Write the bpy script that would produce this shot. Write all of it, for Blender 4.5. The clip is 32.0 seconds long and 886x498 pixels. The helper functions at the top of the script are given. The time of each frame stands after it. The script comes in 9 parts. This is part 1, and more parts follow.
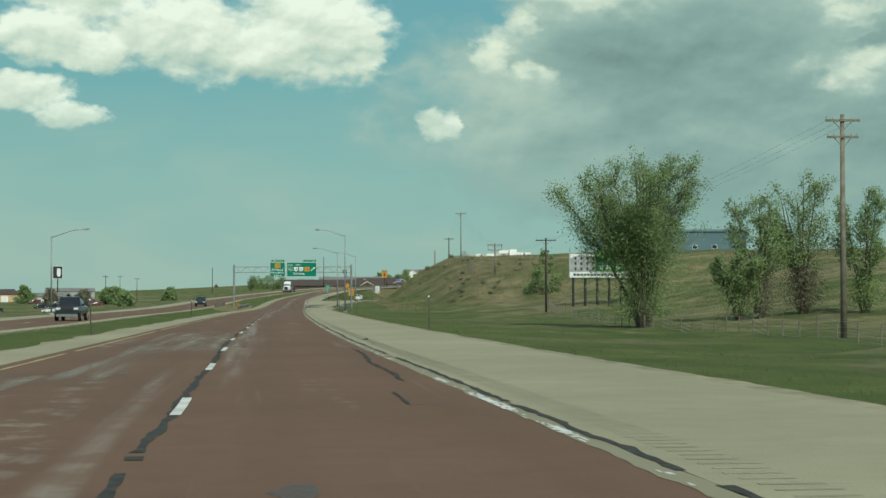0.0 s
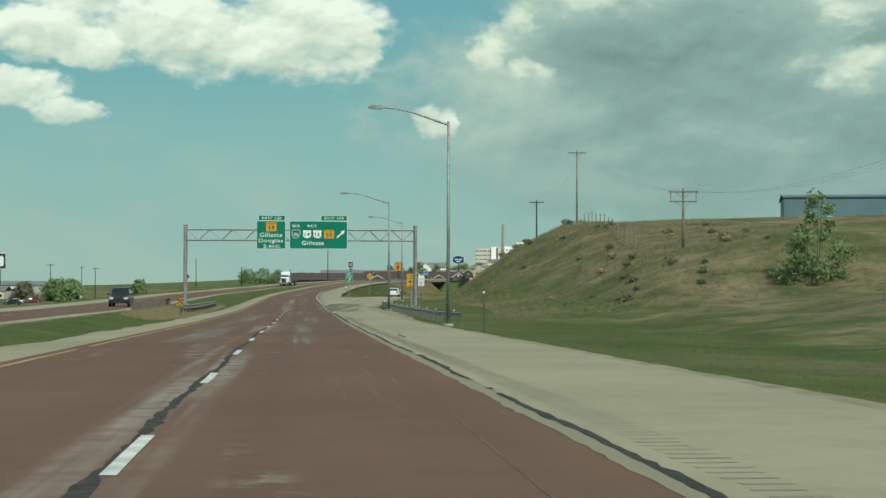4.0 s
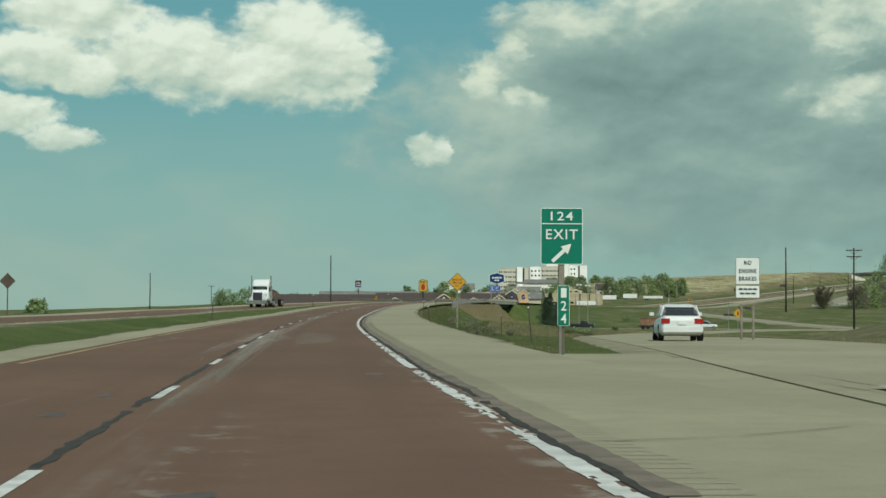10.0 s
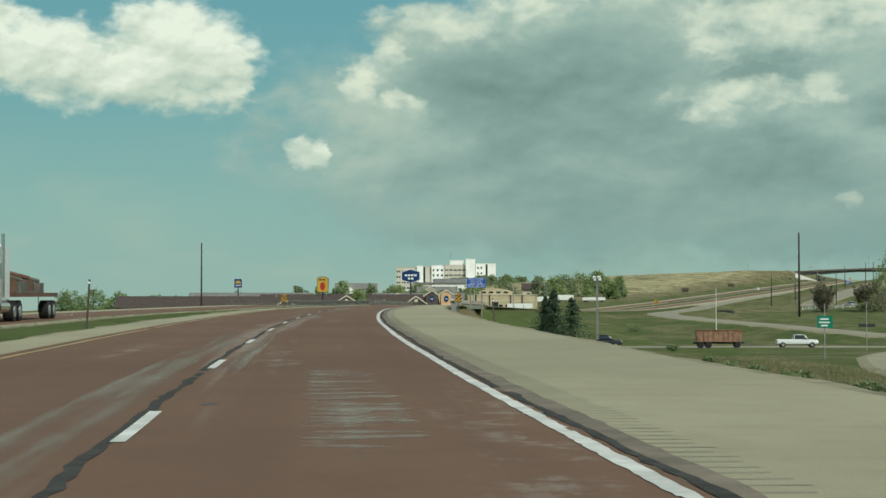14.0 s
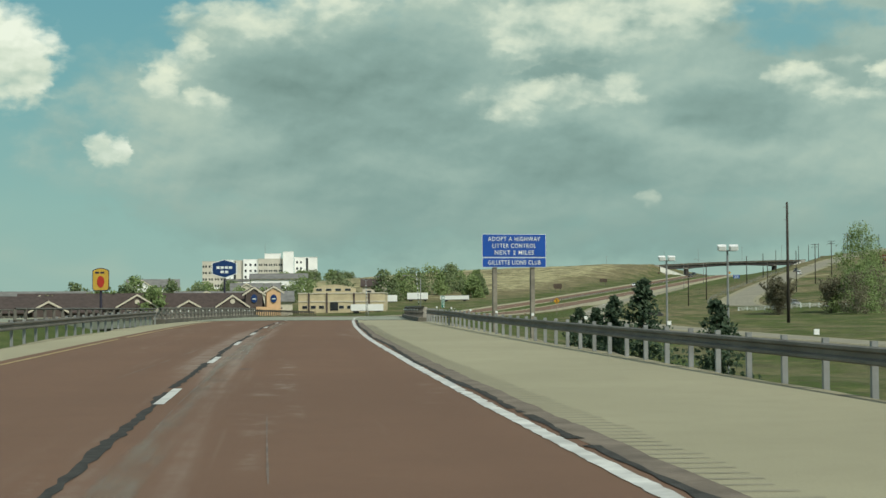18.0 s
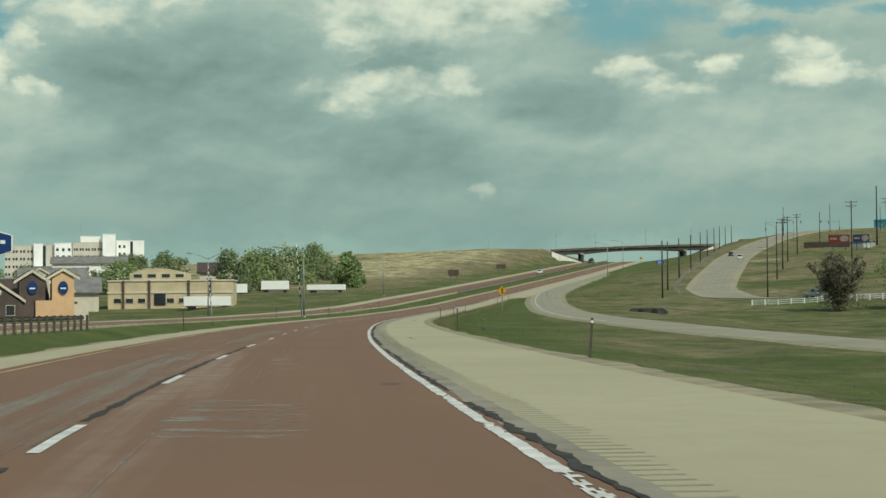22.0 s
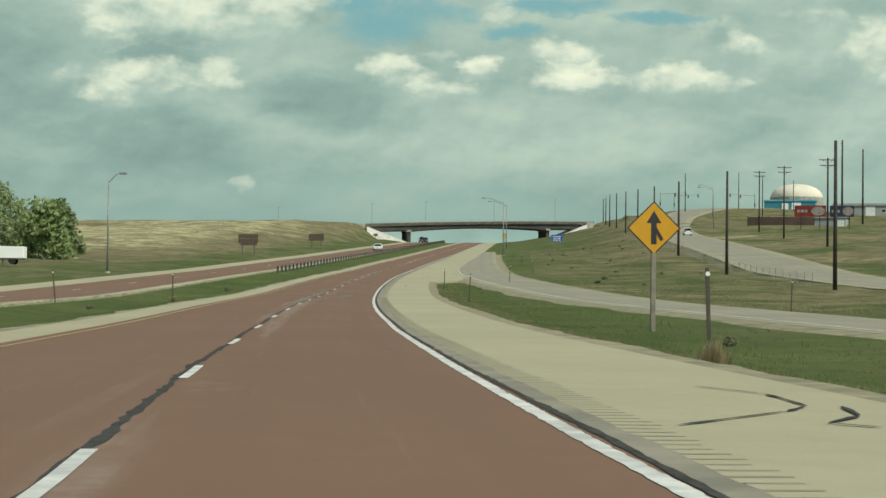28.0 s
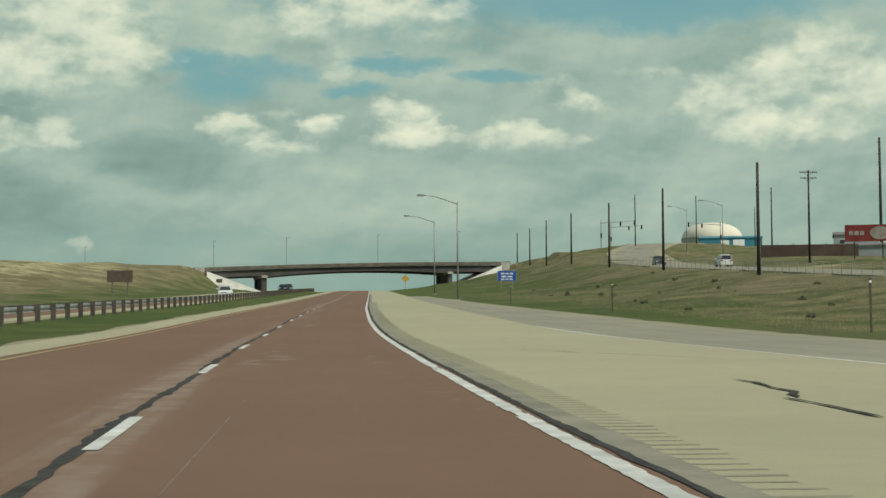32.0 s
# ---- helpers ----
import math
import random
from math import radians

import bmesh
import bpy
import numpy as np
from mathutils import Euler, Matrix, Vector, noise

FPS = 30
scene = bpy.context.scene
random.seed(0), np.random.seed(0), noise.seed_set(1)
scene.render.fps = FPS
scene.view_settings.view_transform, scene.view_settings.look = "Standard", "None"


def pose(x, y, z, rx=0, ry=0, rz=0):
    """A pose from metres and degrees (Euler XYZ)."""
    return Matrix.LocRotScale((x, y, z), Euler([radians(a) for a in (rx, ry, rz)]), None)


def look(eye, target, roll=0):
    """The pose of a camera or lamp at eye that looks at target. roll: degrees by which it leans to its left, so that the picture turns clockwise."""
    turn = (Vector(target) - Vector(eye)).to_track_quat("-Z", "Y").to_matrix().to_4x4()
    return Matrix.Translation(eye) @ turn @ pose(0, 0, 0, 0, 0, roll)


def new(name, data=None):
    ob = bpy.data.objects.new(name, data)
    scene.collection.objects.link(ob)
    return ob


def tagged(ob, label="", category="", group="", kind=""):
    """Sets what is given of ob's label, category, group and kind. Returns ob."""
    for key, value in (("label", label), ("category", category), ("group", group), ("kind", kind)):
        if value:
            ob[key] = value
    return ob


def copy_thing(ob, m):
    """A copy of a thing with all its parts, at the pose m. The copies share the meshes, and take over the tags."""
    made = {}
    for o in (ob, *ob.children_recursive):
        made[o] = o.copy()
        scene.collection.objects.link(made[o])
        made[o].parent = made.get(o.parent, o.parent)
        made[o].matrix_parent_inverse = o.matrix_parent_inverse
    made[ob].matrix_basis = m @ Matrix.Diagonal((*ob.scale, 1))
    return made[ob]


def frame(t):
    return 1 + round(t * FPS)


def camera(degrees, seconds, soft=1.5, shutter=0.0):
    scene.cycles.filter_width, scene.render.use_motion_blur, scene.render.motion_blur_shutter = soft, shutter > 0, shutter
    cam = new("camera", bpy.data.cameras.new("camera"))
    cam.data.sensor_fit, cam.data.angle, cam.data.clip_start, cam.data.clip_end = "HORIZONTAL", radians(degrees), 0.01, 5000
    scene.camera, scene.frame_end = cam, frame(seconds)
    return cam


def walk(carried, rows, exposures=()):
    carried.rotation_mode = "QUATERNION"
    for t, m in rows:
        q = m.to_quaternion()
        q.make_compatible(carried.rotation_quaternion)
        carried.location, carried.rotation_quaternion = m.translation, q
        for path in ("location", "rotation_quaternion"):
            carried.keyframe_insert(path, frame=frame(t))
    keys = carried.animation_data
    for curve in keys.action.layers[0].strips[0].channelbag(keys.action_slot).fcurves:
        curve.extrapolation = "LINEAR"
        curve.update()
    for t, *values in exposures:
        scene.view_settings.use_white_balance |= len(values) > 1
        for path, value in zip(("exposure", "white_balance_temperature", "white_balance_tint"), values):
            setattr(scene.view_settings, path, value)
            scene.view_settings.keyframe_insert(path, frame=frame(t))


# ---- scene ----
cam = camera(28.2, 32.0, soft=1.5)
PATH = [
    (0, (0.00, 0.00, 1.20), (1.033, 9.944, 1.431), -0.11),
    (0.5, (0.01, 19.55, 1.05), (1.036, 29.495, 1.261), 0.22),
    (1, (0.11, 39.10, 0.90), (1.119, 49.045, 1.095), 0.44),
    (1.5, (0.28, 58.65, 0.75), (1.285, 68.594, 0.937), 0.51),
    (2, (0.51, 78.20, 0.60), (1.496, 88.147, 0.796), 0.64),
    (2.5, (0.78, 97.75, 0.47), (1.777, 107.703, 0.663), 0.45),
    (3, (1.08, 117.31, 0.35), (2.105, 127.258, 0.578), 0.18),
    (3.5, (1.42, 136.87, 0.24), (2.460, 146.813, 0.479), 0.09),
    (4, (1.78, 156.42, 0.13), (2.836, 166.364, 0.346), 0.09),
    (4.5, (2.19, 175.96, 0.00), (3.233, 185.905, 0.175), 0.17),
    (5, (2.64, 195.48, -0.15), (3.678, 205.423, 0.040), 0.07),
    (5.5, (3.14, 214.97, -0.30), (4.176, 224.911, -0.126), 0.04),
    (6, (3.68, 234.41, -0.46), (4.725, 244.355, -0.273), 0.05),
    (6.5, (4.25, 253.83, -0.59), (5.318, 263.769, -0.399), 0.11),
    (7, (4.83, 273.24, -0.68), (5.926, 283.179, -0.469), -0.00),
    (7.5, (5.41, 292.69, -0.73), (6.526, 302.627, -0.465), 0.39),
    (8, (5.98, 312.17, -0.73), (7.091, 322.106, -0.436), 0.40),
    (8.5, (6.53, 331.67, -0.70), (7.635, 341.607, -0.384), 0.32),
    (9, (7.06, 351.19, -0.65), (8.167, 361.125, -0.310), 0.36),
    (9.5, (7.58, 370.73, -0.59), (8.678, 380.662, -0.229), 0.27),
    (10, (8.13, 390.26, -0.52), (9.220, 400.191, -0.147), 0.22),
    (10.5, (8.75, 409.78, -0.44), (9.859, 419.707, -0.049), 0.27),
    (11, (9.48, 429.25, -0.32), (10.623, 439.180, 0.073), -0.00),
    (11.5, (10.34, 448.74, -0.18), (11.556, 458.663, 0.214), -0.16),
    (12, (11.34, 468.24, -0.04), (12.677, 478.147, 0.353), -0.44),
    (12.5, (12.49, 487.75, 0.09), (13.935, 497.638, 0.470), -0.63),
    (13, (13.78, 507.24, 0.23), (15.298, 517.112, 0.605), -0.34),
    (13.5, (15.23, 526.67, 0.41), (16.847, 536.532, 0.790), -0.13),
    (14, (16.87, 546.09, 0.63), (18.644, 555.928, 1.023), -0.04),
    (14.5, (18.73, 565.50, 0.90), (20.692, 575.294, 1.321), -0.19),
    (15, (20.83, 584.88, 1.21), (22.880, 594.653, 1.660), -0.07),
    (15.5, (23.18, 604.22, 1.53), (25.337, 613.979, 1.985), -0.03),
    (16, (25.81, 623.53, 1.84), (28.101, 633.260, 2.264), -0.00),
    (16.5, (28.72, 642.80, 2.10), (31.161, 652.492, 2.485), 0.01),
    (17, (31.89, 662.02, 2.33), (34.460, 671.678, 2.702), -0.17),
    (17.5, (35.31, 681.20, 2.51), (38.008, 690.818, 2.894), -0.22),
    (18, (38.92, 700.35, 2.69), (41.771, 709.931, 3.069), -0.37),
    (18.5, (42.71, 719.50, 2.88), (45.687, 729.043, 3.248), -0.69),
    (19, (46.68, 738.64, 3.10), (49.753, 748.147, 3.476), -0.58),
    (19.5, (50.87, 757.68, 3.33), (54.026, 767.160, 3.697), -0.36),
    (20, (55.29, 776.66, 3.51), (58.546, 786.114, 3.854), -0.16),
    (20.5, (59.98, 795.59, 3.63), (63.356, 804.995, 3.972), -0.02),
    (21, (64.93, 814.45, 3.70), (68.453, 823.799, 4.069), -0.09),
    (21.5, (70.13, 833.24, 3.75), (73.793, 842.540, 4.097), -0.26),
    (22, (75.58, 851.97, 3.78), (79.310, 861.237, 4.106), -0.47),
    (22.5, (81.25, 870.62, 3.80), (85.037, 879.870, 4.129), -0.21),
    (23, (87.14, 889.21, 3.80), (90.988, 898.434, 4.131), 0.00),
    (23.5, (93.26, 907.72, 3.79), (97.209, 916.906, 4.108), 0.28),
    (24, (99.60, 926.17, 3.77), (103.669, 935.297, 4.092), 0.14),
    (24.5, (106.17, 944.54, 3.75), (110.371, 953.608, 4.063), -0.06),
    (25, (112.97, 962.83, 3.72), (117.295, 971.843, 4.018), -0.34),
    (25.5, (120.00, 981.04, 3.69), (124.434, 989.998, 3.985), -0.22),
    (26, (127.26, 999.16, 3.67), (131.817, 1008.055, 3.956), -0.05),
    (26.5, (134.75, 1017.19, 3.66), (139.416, 1026.027, 3.948), 0.05),
    (27, (142.45, 1035.14, 3.67), (147.216, 1043.922, 3.956), 0.22),
    (27.5, (150.35, 1053.01, 3.71), (155.215, 1061.741, 3.983), 0.60),
    (28, (158.46, 1070.80, 3.80), (163.423, 1079.479, 4.102), 0.68),
    (28.5, (166.77, 1088.50, 3.93), (171.844, 1097.108, 4.269), 0.52),
    (29, (175.29, 1106.07, 4.11), (180.458, 1114.615, 4.484), 0.03),
    (29.5, (184.00, 1123.53, 4.33), (189.253, 1132.031, 4.748), -0.32),
    (30, (192.90, 1140.89, 4.61), (198.236, 1149.332, 5.067), -0.21),
    (30.5, (201.97, 1158.14, 4.96), (207.388, 1166.530, 5.462), -0.30),
    (31, (211.21, 1175.29, 5.41), (216.701, 1183.629, 5.957), -0.26),
    (31.5, (220.61, 1192.34, 5.95), (226.206, 1200.611, 6.543), -0.25),
    (32, (230.17, 1209.31, 6.58), (235.876, 1217.493, 7.213), -0.31),
]
walk(cam, [(t, look(eye, target, roll)) for t, eye, target, roll in PATH],
     exposures=[(0, 0.06, 6200, 0), (7, 0.12, 6250, 2), (9, -0.08, 6270, 2), (12, -0.05, 6300, 3), (14, -0.01, 6340, 3), (17, 0.03, 6400, 4), (19.5, 0.06, 6470, 5), (21, -0.04, 6500, 5), (22.5, 0.05, 6520, 5), (24, 0.14, 6550, 5), (28, 0.19, 6620, 6), (30, 0.11, 6660, 6), (32, 0.02, 6700, 6)])

# ---------------------------------------------------------------- light
SUN_AZ, SUN_EL = 161.0, 44.0   # compass-like, clockwise from +y
SKY_STRENGTH = 0.1

# clouds by azimuth, elevation, half width and half height, degrees
CUMULUS = [(-1.8, 8.1, 2.0, 1.2), (-3.6, 8.2, 1.3, 0.9), (1.6, 8.4, 2.2, 1.5), (2.9, 8.0, 1.1, 1.0), (0.2, 7.7, 1.7, 0.8), (-6.6, 8.0, 1.6, 0.8), (-5.2, 7.5, 1.0, 0.6), (-7.6, 6.3, 1.3, 0.5), (-6.2, 5.6, 1.0, 0.4)]
CUMULUS += [(5.6, 5.5, 0.62, 0.5), (6.3, 5.3, 0.45, 0.42), (-5.6, 9.4, 2.0, 0.8)]
BRIGHT = [(7.5, 7.5, 0.6, 0.8), (8.1, 8.3, 0.6, 0.6), (10.2, 9.4, 2.0, 0.7), (12.9, 9.8, 1.3, 0.45), (20.8, 9.3, 2.8, 1.0), (23.4, 9.6, 2.4, 1.1), (19.0, 8.6, 0.9, 0.5), (20.5, 7.1, 2.4, 0.55), (18.8, 6.6, 0.9, 0.4), (22.0, 6.9, 1.2, 0.4)]
BRIGHT += [(23.0, 10.8, 2.6, 1.1), (32.3, 11.0, 3.2, 0.8), (28.4, 7.4, 1.1, 0.45), (29.6, 6.9, 1.0, 0.4), (30.8, 7.6, 0.6, 0.35), (33.6, 8.0, 1.0, 0.45), (34.0, 7.2, 1.6, 0.4), (37.6, 7.2, 1.4, 0.45), (23.2, 3.9, 0.42, 0.3)]
BRIGHT += [(44.0, 8.2, 1.4, 1.0), (46.4, 8.7, 1.9, 1.4), (48.6, 8.2, 1.8, 1.5), (45.2, 7.2, 1.6, 0.6), (51.5, 9.0, 2.4, 1.5), (9.0, 6.9, 0.7, 0.4), (39.4, 8.4, 1.0, 0.35), (14.0, 10.6, 3.0, 0.6)]
BANK = [(15.5, 7.3, 6.2, 2.6), (10.1, 8.1, 2.0, 1.6), (8.9, 6.7, 1.5, 0.9), (16, 5.8, 9, 3.0), (24, 7.6, 10, 4.4), (38, 7.0, 14, 4.0), (52, 7.6, 12, 4.6), (12.4, 4.7, 4.2, 1.1)]
DARK = [(13.6, 7.5, 3.2, 1.2), (15.6, 8.0, 2.4, 1.3), (17.0, 6.6, 1.6, 0.8), (14.5, 5.6, 2.6, 0.7), (11.4, 6.5, 1.4, 0.7), (25.4, 6.4, 2.0, 0.7), (21.0, 5.6, 2.4, 0.5), (41.5, 7.0, 1.6, 0.6), (20.6, 8.1, 2.0, 0.4), (17.0, 4.6, 6.0, 0.9)]
GAPS = [(27.7, 8.8, 1.5, 0.5), (29.0, 9.3, 1.4, 0.45), (27.0, 9.5, 1.0, 0.5), (42.0, 11.4, 6.0, 0.7), (36.6, 9.2, 1.2, 0.22), (33.4, 9.6, 1.6, 0.28), (32.0, 8.7, 1.2, 0.22)]


class Graph:
    """Short hands for nodes of one tree."""

    def __init__(self, tree):
        self.t = tree
        tree.nodes.clear()

    def node(self, kind, **props):
        n = self.t.nodes.new(kind)
        for k, v in props.items():
            setattr(n, k, v)
        return n

    def put(self, socket, v):
        if isinstance(v, bpy.types.NodeSocket):
            self.t.links.new(v, socket)
        elif v is not None:
            socket.default_value = v

    def math(self, op, a, b=None, c=None, clamp=False):
        n = self.node("ShaderNodeMath", operation=op, use_clamp=clamp)
        for i, v in enumerate((a, b, c)):
            self.put(n.inputs[i], v)
        return n.outputs[0]

    def vec(self, op, a, b=None):
        n = self.node("ShaderNodeVectorMath", operation=op)
        self.put(n.inputs[0], a)
        self.put(n.inputs[1], b)
        return n.outputs["Value"] if op in ("DOT_PRODUCT", "LENGTH") else n.outputs[0]

    def noise(self, vector, scale, detail=4.0, rough=0.55, dist=0.0, colour=False):
        n = self.node("ShaderNodeTexNoise")
        self.put(n.inputs["Vector"], vector)
        for k, v in (("Scale", scale), ("Detail", detail), ("Roughness", rough), ("Distortion", dist)):
            n.inputs[k].default_value = v
        return n.outputs["Color" if colour else "Fac"]

    def ramp(self, fac, *stops):
        n = self.node("ShaderNodeValToRGB")
        while len(n.color_ramp.elements) < len(stops):
            n.color_ramp.elements.new(0.5)
        for e, (p, c) in zip(n.color_ramp.elements, stops):
            e.position, e.color = p, (*c, 1) if isinstance(c, tuple) else (c, c, c, 1)
        self.put(n.inputs[0], fac)
        return n.outputs[0]

    def mix(self, fac, a, b, blend="MIX"):
        n = self.node("ShaderNodeMix", data_type="RGBA", blend_type=blend)
        self.put(n.inputs[0], fac)
        self.put(n.inputs[6], (*a, 1) if isinstance(a, tuple) else a)
        self.put(n.inputs[7], (*b, 1) if isinstance(b, tuple) else b)
        return n.outputs[2]

    def step(self, v, lo, hi):
        n = self.node("ShaderNodeMapRange", interpolation_type="SMOOTHSTEP")
        self.put(n.inputs[0], v)
        n.inputs[1].default_value, n.inputs[2].default_value = lo, hi
        return n.outputs[0]


def make_world():
    world = bpy.data.worlds.new("world")
    scene.world = world
    world.use_nodes = True
    g = Graph(world.node_tree)
    sky = g.node("ShaderNodeTexSky", sky_type="NISHITA", sun_disc=False, sun_elevation=radians(SUN_EL),
                 sun_rotation=radians(SUN_AZ), air_density=1.0, dust_density=1.6, ozone_density=2.2)
    way = g.node("ShaderNodeTexCoord").outputs["Generated"]
    sep = g.node("ShaderNodeSeparateXYZ")
    g.put(sep.inputs[0], way)
    az = g.math("DEGREES", g.math("ARCTAN2", sep.outputs[0], sep.outputs[1]))
    el = g.math("DEGREES", g.math("ARCSINE", sep.outputs[2]))
    flat = g.node("ShaderNodeCombineXYZ")
    g.put(flat.inputs[0], az)
    g.put(flat.inputs[1], g.math("MULTIPLY", el, 1.5))
    wob1 = g.vec("SUBTRACT", g.noise(flat.outputs[0], 0.5, 4, 0.55, colour=True), (0.5, 0.5, 0.5))
    wob2 = g.vec("SUBTRACT", g.noise(flat.outputs[0], 2.0, 4, 0.55, colour=True), (0.5, 0.5, 0.5))
    base = g.node("ShaderNodeCombineXYZ")
    g.put(base.inputs[0], az)
    g.put(base.inputs[1], el)
    at = g.vec("ADD", base.outputs[0], g.vec("ADD", g.vec("MULTIPLY", wob1, (1.7, 1.0, 0)), g.vec("MULTIPLY", wob2, (0.6, 0.45, 0))))

    def field(blobs, lift=0.0):
        total = None
        for a, e, w, h in blobs:
            d = g.vec("MULTIPLY", g.vec("SUBTRACT", at, (a, e - lift * h, 0)), (1 / w, 1 / h, 0))
            v = g.math("SUBTRACT", 1.0, g.math("MULTIPLY", g.vec("DOT_PRODUCT", d, d), 0.6))
            total = v if total is None else g.math("SMOOTH_MAX", total, v, 0.35)
        return total

    def billow(shift, scale, detail, rough):
        """Heaped, rounded noise, looked up a little to one side."""
        p = g.vec("ADD", flat.outputs[0], g.vec("ADD", g.vec("MULTIPLY", wob2, (0.35, 0.35, 0)), shift))
        return g.noise(p, scale, detail, rough)

    streaky = g.node("ShaderNodeCombineXYZ")
    g.put(streaky.inputs[0], az)
    g.put(streaky.inputs[1], g.math("MULTIPLY", el, 2.4))
    broad = g.noise(streaky.outputs[0], 0.20, 2.5, 0.45, 0.4)
    heap_a, heap_b = billow((0, 0, 0), 0.42, 4, 0.46), billow((-0.22, 0.6, 0), 0.42, 4, 0.46)
    fine_a, fine_b = billow((3, 7, 0), 1.15, 4, 0.5), billow((2.9, 7.22, 0), 1.15, 4, 0.5)
    # sunlit flanks of the heaps: how fast the cloud thins towards the upper left
    relief = g.math("ADD", g.math("MULTIPLY", g.math("SUBTRACT", heap_a, heap_b), 1.9), g.math("MULTIPLY", g.math("SUBTRACT", fine_a, fine_b), 0.8))
    rag = g.math("ADD", g.math("SUBTRACT", heap_a, 0.5), g.math("MULTIPLY", g.math("SUBTRACT", fine_a, 0.5), 0.6))
    zen = g.math("MULTIPLY", el, 1 / 16.0, clamp=True)
    # clear air: pale towards the horizon, teal above
    haze = g.ramp(zen, (0.0, (3.2, 4.5, 3.95)), (0.22, (2.75, 4.5, 4.1)), (0.42, (1.95, 4.0, 4.1)), (0.62, (1.58, 3.6, 4.05)), (1.0, (1.5, 3.3, 4.0)))
    col = g.mix(g.step(el, 10.0, 30.0), haze, sky.outputs[0])
    veil = g.math("MULTIPLY", g.step(el, 7.0, 2.0), g.math("MULTIPLY", g.step(broad, 0.40, 0.66), 0.55))
    col = g.mix(veil, col, (3.7, 4.8, 4.05))

    def ragged(v, amount):
        return g.math("ADD", v, g.math("MULTIPLY", rag, amount))

    # the broad bank of layered cloud
    m_bank = g.step(ragged(field(BANK), 1.2), -0.45, 0.55)
    m_bank = g.math("MULTIPLY", m_bank, g.math("SUBTRACT", 1.0, g.math("MULTIPLY", g.step(ragged(field(GAPS), 1.6), -0.3, 1.0), 0.85)))
    m_bank = g.math("MULTIPLY", m_bank, g.math("SUBTRACT", 1.0, g.math("MULTIPLY", g.step(el, 3.0, -0.5), 0.45)))
    drop = g.math("MULTIPLY", g.step(ragged(field(DARK), 0.8), -0.8, 1.1), 0.24)
    tone = g.math("ADD", g.math("MULTIPLY", g.math("SUBTRACT", broad, 0.5), 0.75), g.math("ADD", g.math("MULTIPLY", relief, 0.17), g.math("MULTIPLY", rag, 0.30)))
    tone = g.math("ADD", g.math("SUBTRACT", tone, drop), 0.57)
    bank = g.ramp(tone, (0.05, (1.75, 2.65, 2.4)), (0.35, (2.6, 3.75, 3.4)), (0.58, (3.5, 4.65, 4.1)), (0.85, (4.7, 5.65, 4.7)), (1.0, (5.6, 6.3, 5.0)))
    bank = g.mix(g.step(el, 5.4, 1.0), bank, (2.1, 3.25, 3.0))
    col = g.mix(m_bank, col, bank)

    def heaps(col, blobs, edge, soft, strength, lit, crest, base=0.0):
        """White heaps with sunlit crowns over flat grey bases."""
        inside, above = field(blobs), field(blobs, -0.55)
        cover = g.math("MULTIPLY", g.step(ragged(inside, 1.7), edge - soft, edge + soft * 1.5), strength)
        cover = g.math("MULTIPLY", cover, g.math("ADD", 0.25, g.math("MULTIPLY", g.step(el, 2.5, 6.8), 0.75)))
        if base:
            under = g.math("ADD", g.math("SUBTRACT", inside, above), g.math("MULTIPLY", rag, -0.8))
            cover = g.math("MULTIPLY", cover, g.math("SUBTRACT", 1.0, g.math("MULTIPLY", g.step(under, -0.05, 0.85), base)))
        light = g.math("ADD", g.math("MULTIPLY", relief, 0.55), g.math("MULTIPLY", g.math("SUBTRACT", inside, above), -0.36))
        light = g.math("ADD", g.math("ADD", light, g.math("MULTIPLY", rag, 0.30)), lit)
        shade = g.ramp(light, (0.12, (3.5, 4.6, 4.05)), (0.40, (4.7, 5.7, 4.8)), (0.66, (6.6, 7.2, 5.9)), (0.95, crest))
        return g.mix(cover, col, shade)

    r = np.random.default_rng(18)
    small = [(float(r.uniform(19, 50)), float(r.uniform(6.8, 10.2)), float(r.uniform(.45, 1.1)), float(r.uniform(.22, .5))) for _ in range(16)]
    col = heaps(col, small, 0.55, 0.5, 0.48, 0.64, (7.0, 7.5, 6.0), 0.9)
    col = heaps(col, BRIGHT, 0.40, 0.46, 0.92, 0.66, (8.0, 8.3, 6.5), 0.8)
    col = heaps(col, CUMULUS, 0.12, 0.30, 0.97, 0.80, (8.6, 8.9, 7.5))
    high = g.math("MULTIPLY", g.step(el, 12.0, 17.0), g.step(broad, 0.42, 0.62))
    col = g.mix(high, col, (5.0, 5.8, 5.2))
    back = g.node("ShaderNodeBackground")
    g.put(back.inputs[0], col)
    back.inputs[1].default_value = SKY_STRENGTH
    g.t.links.new(back.outputs[0], g.node("ShaderNodeOutputWorld").inputs[0])


make_world()
sun = new("sun", bpy.data.lights.new("sun", "SUN"))
sun.data.energy, sun.data.angle, sun.data.color = 3.0, radians(0.6), (0.97, 0.95, 0.86)
sun_way = Vector((math.sin(radians(SUN_AZ)) * math.cos(radians(SUN_EL)), math.cos(radians(SUN_AZ)) * math.cos(radians(SUN_EL)), math.sin(radians(SUN_EL))))
sun.matrix_world = look(sun_way * 500, (0, 0, 0))


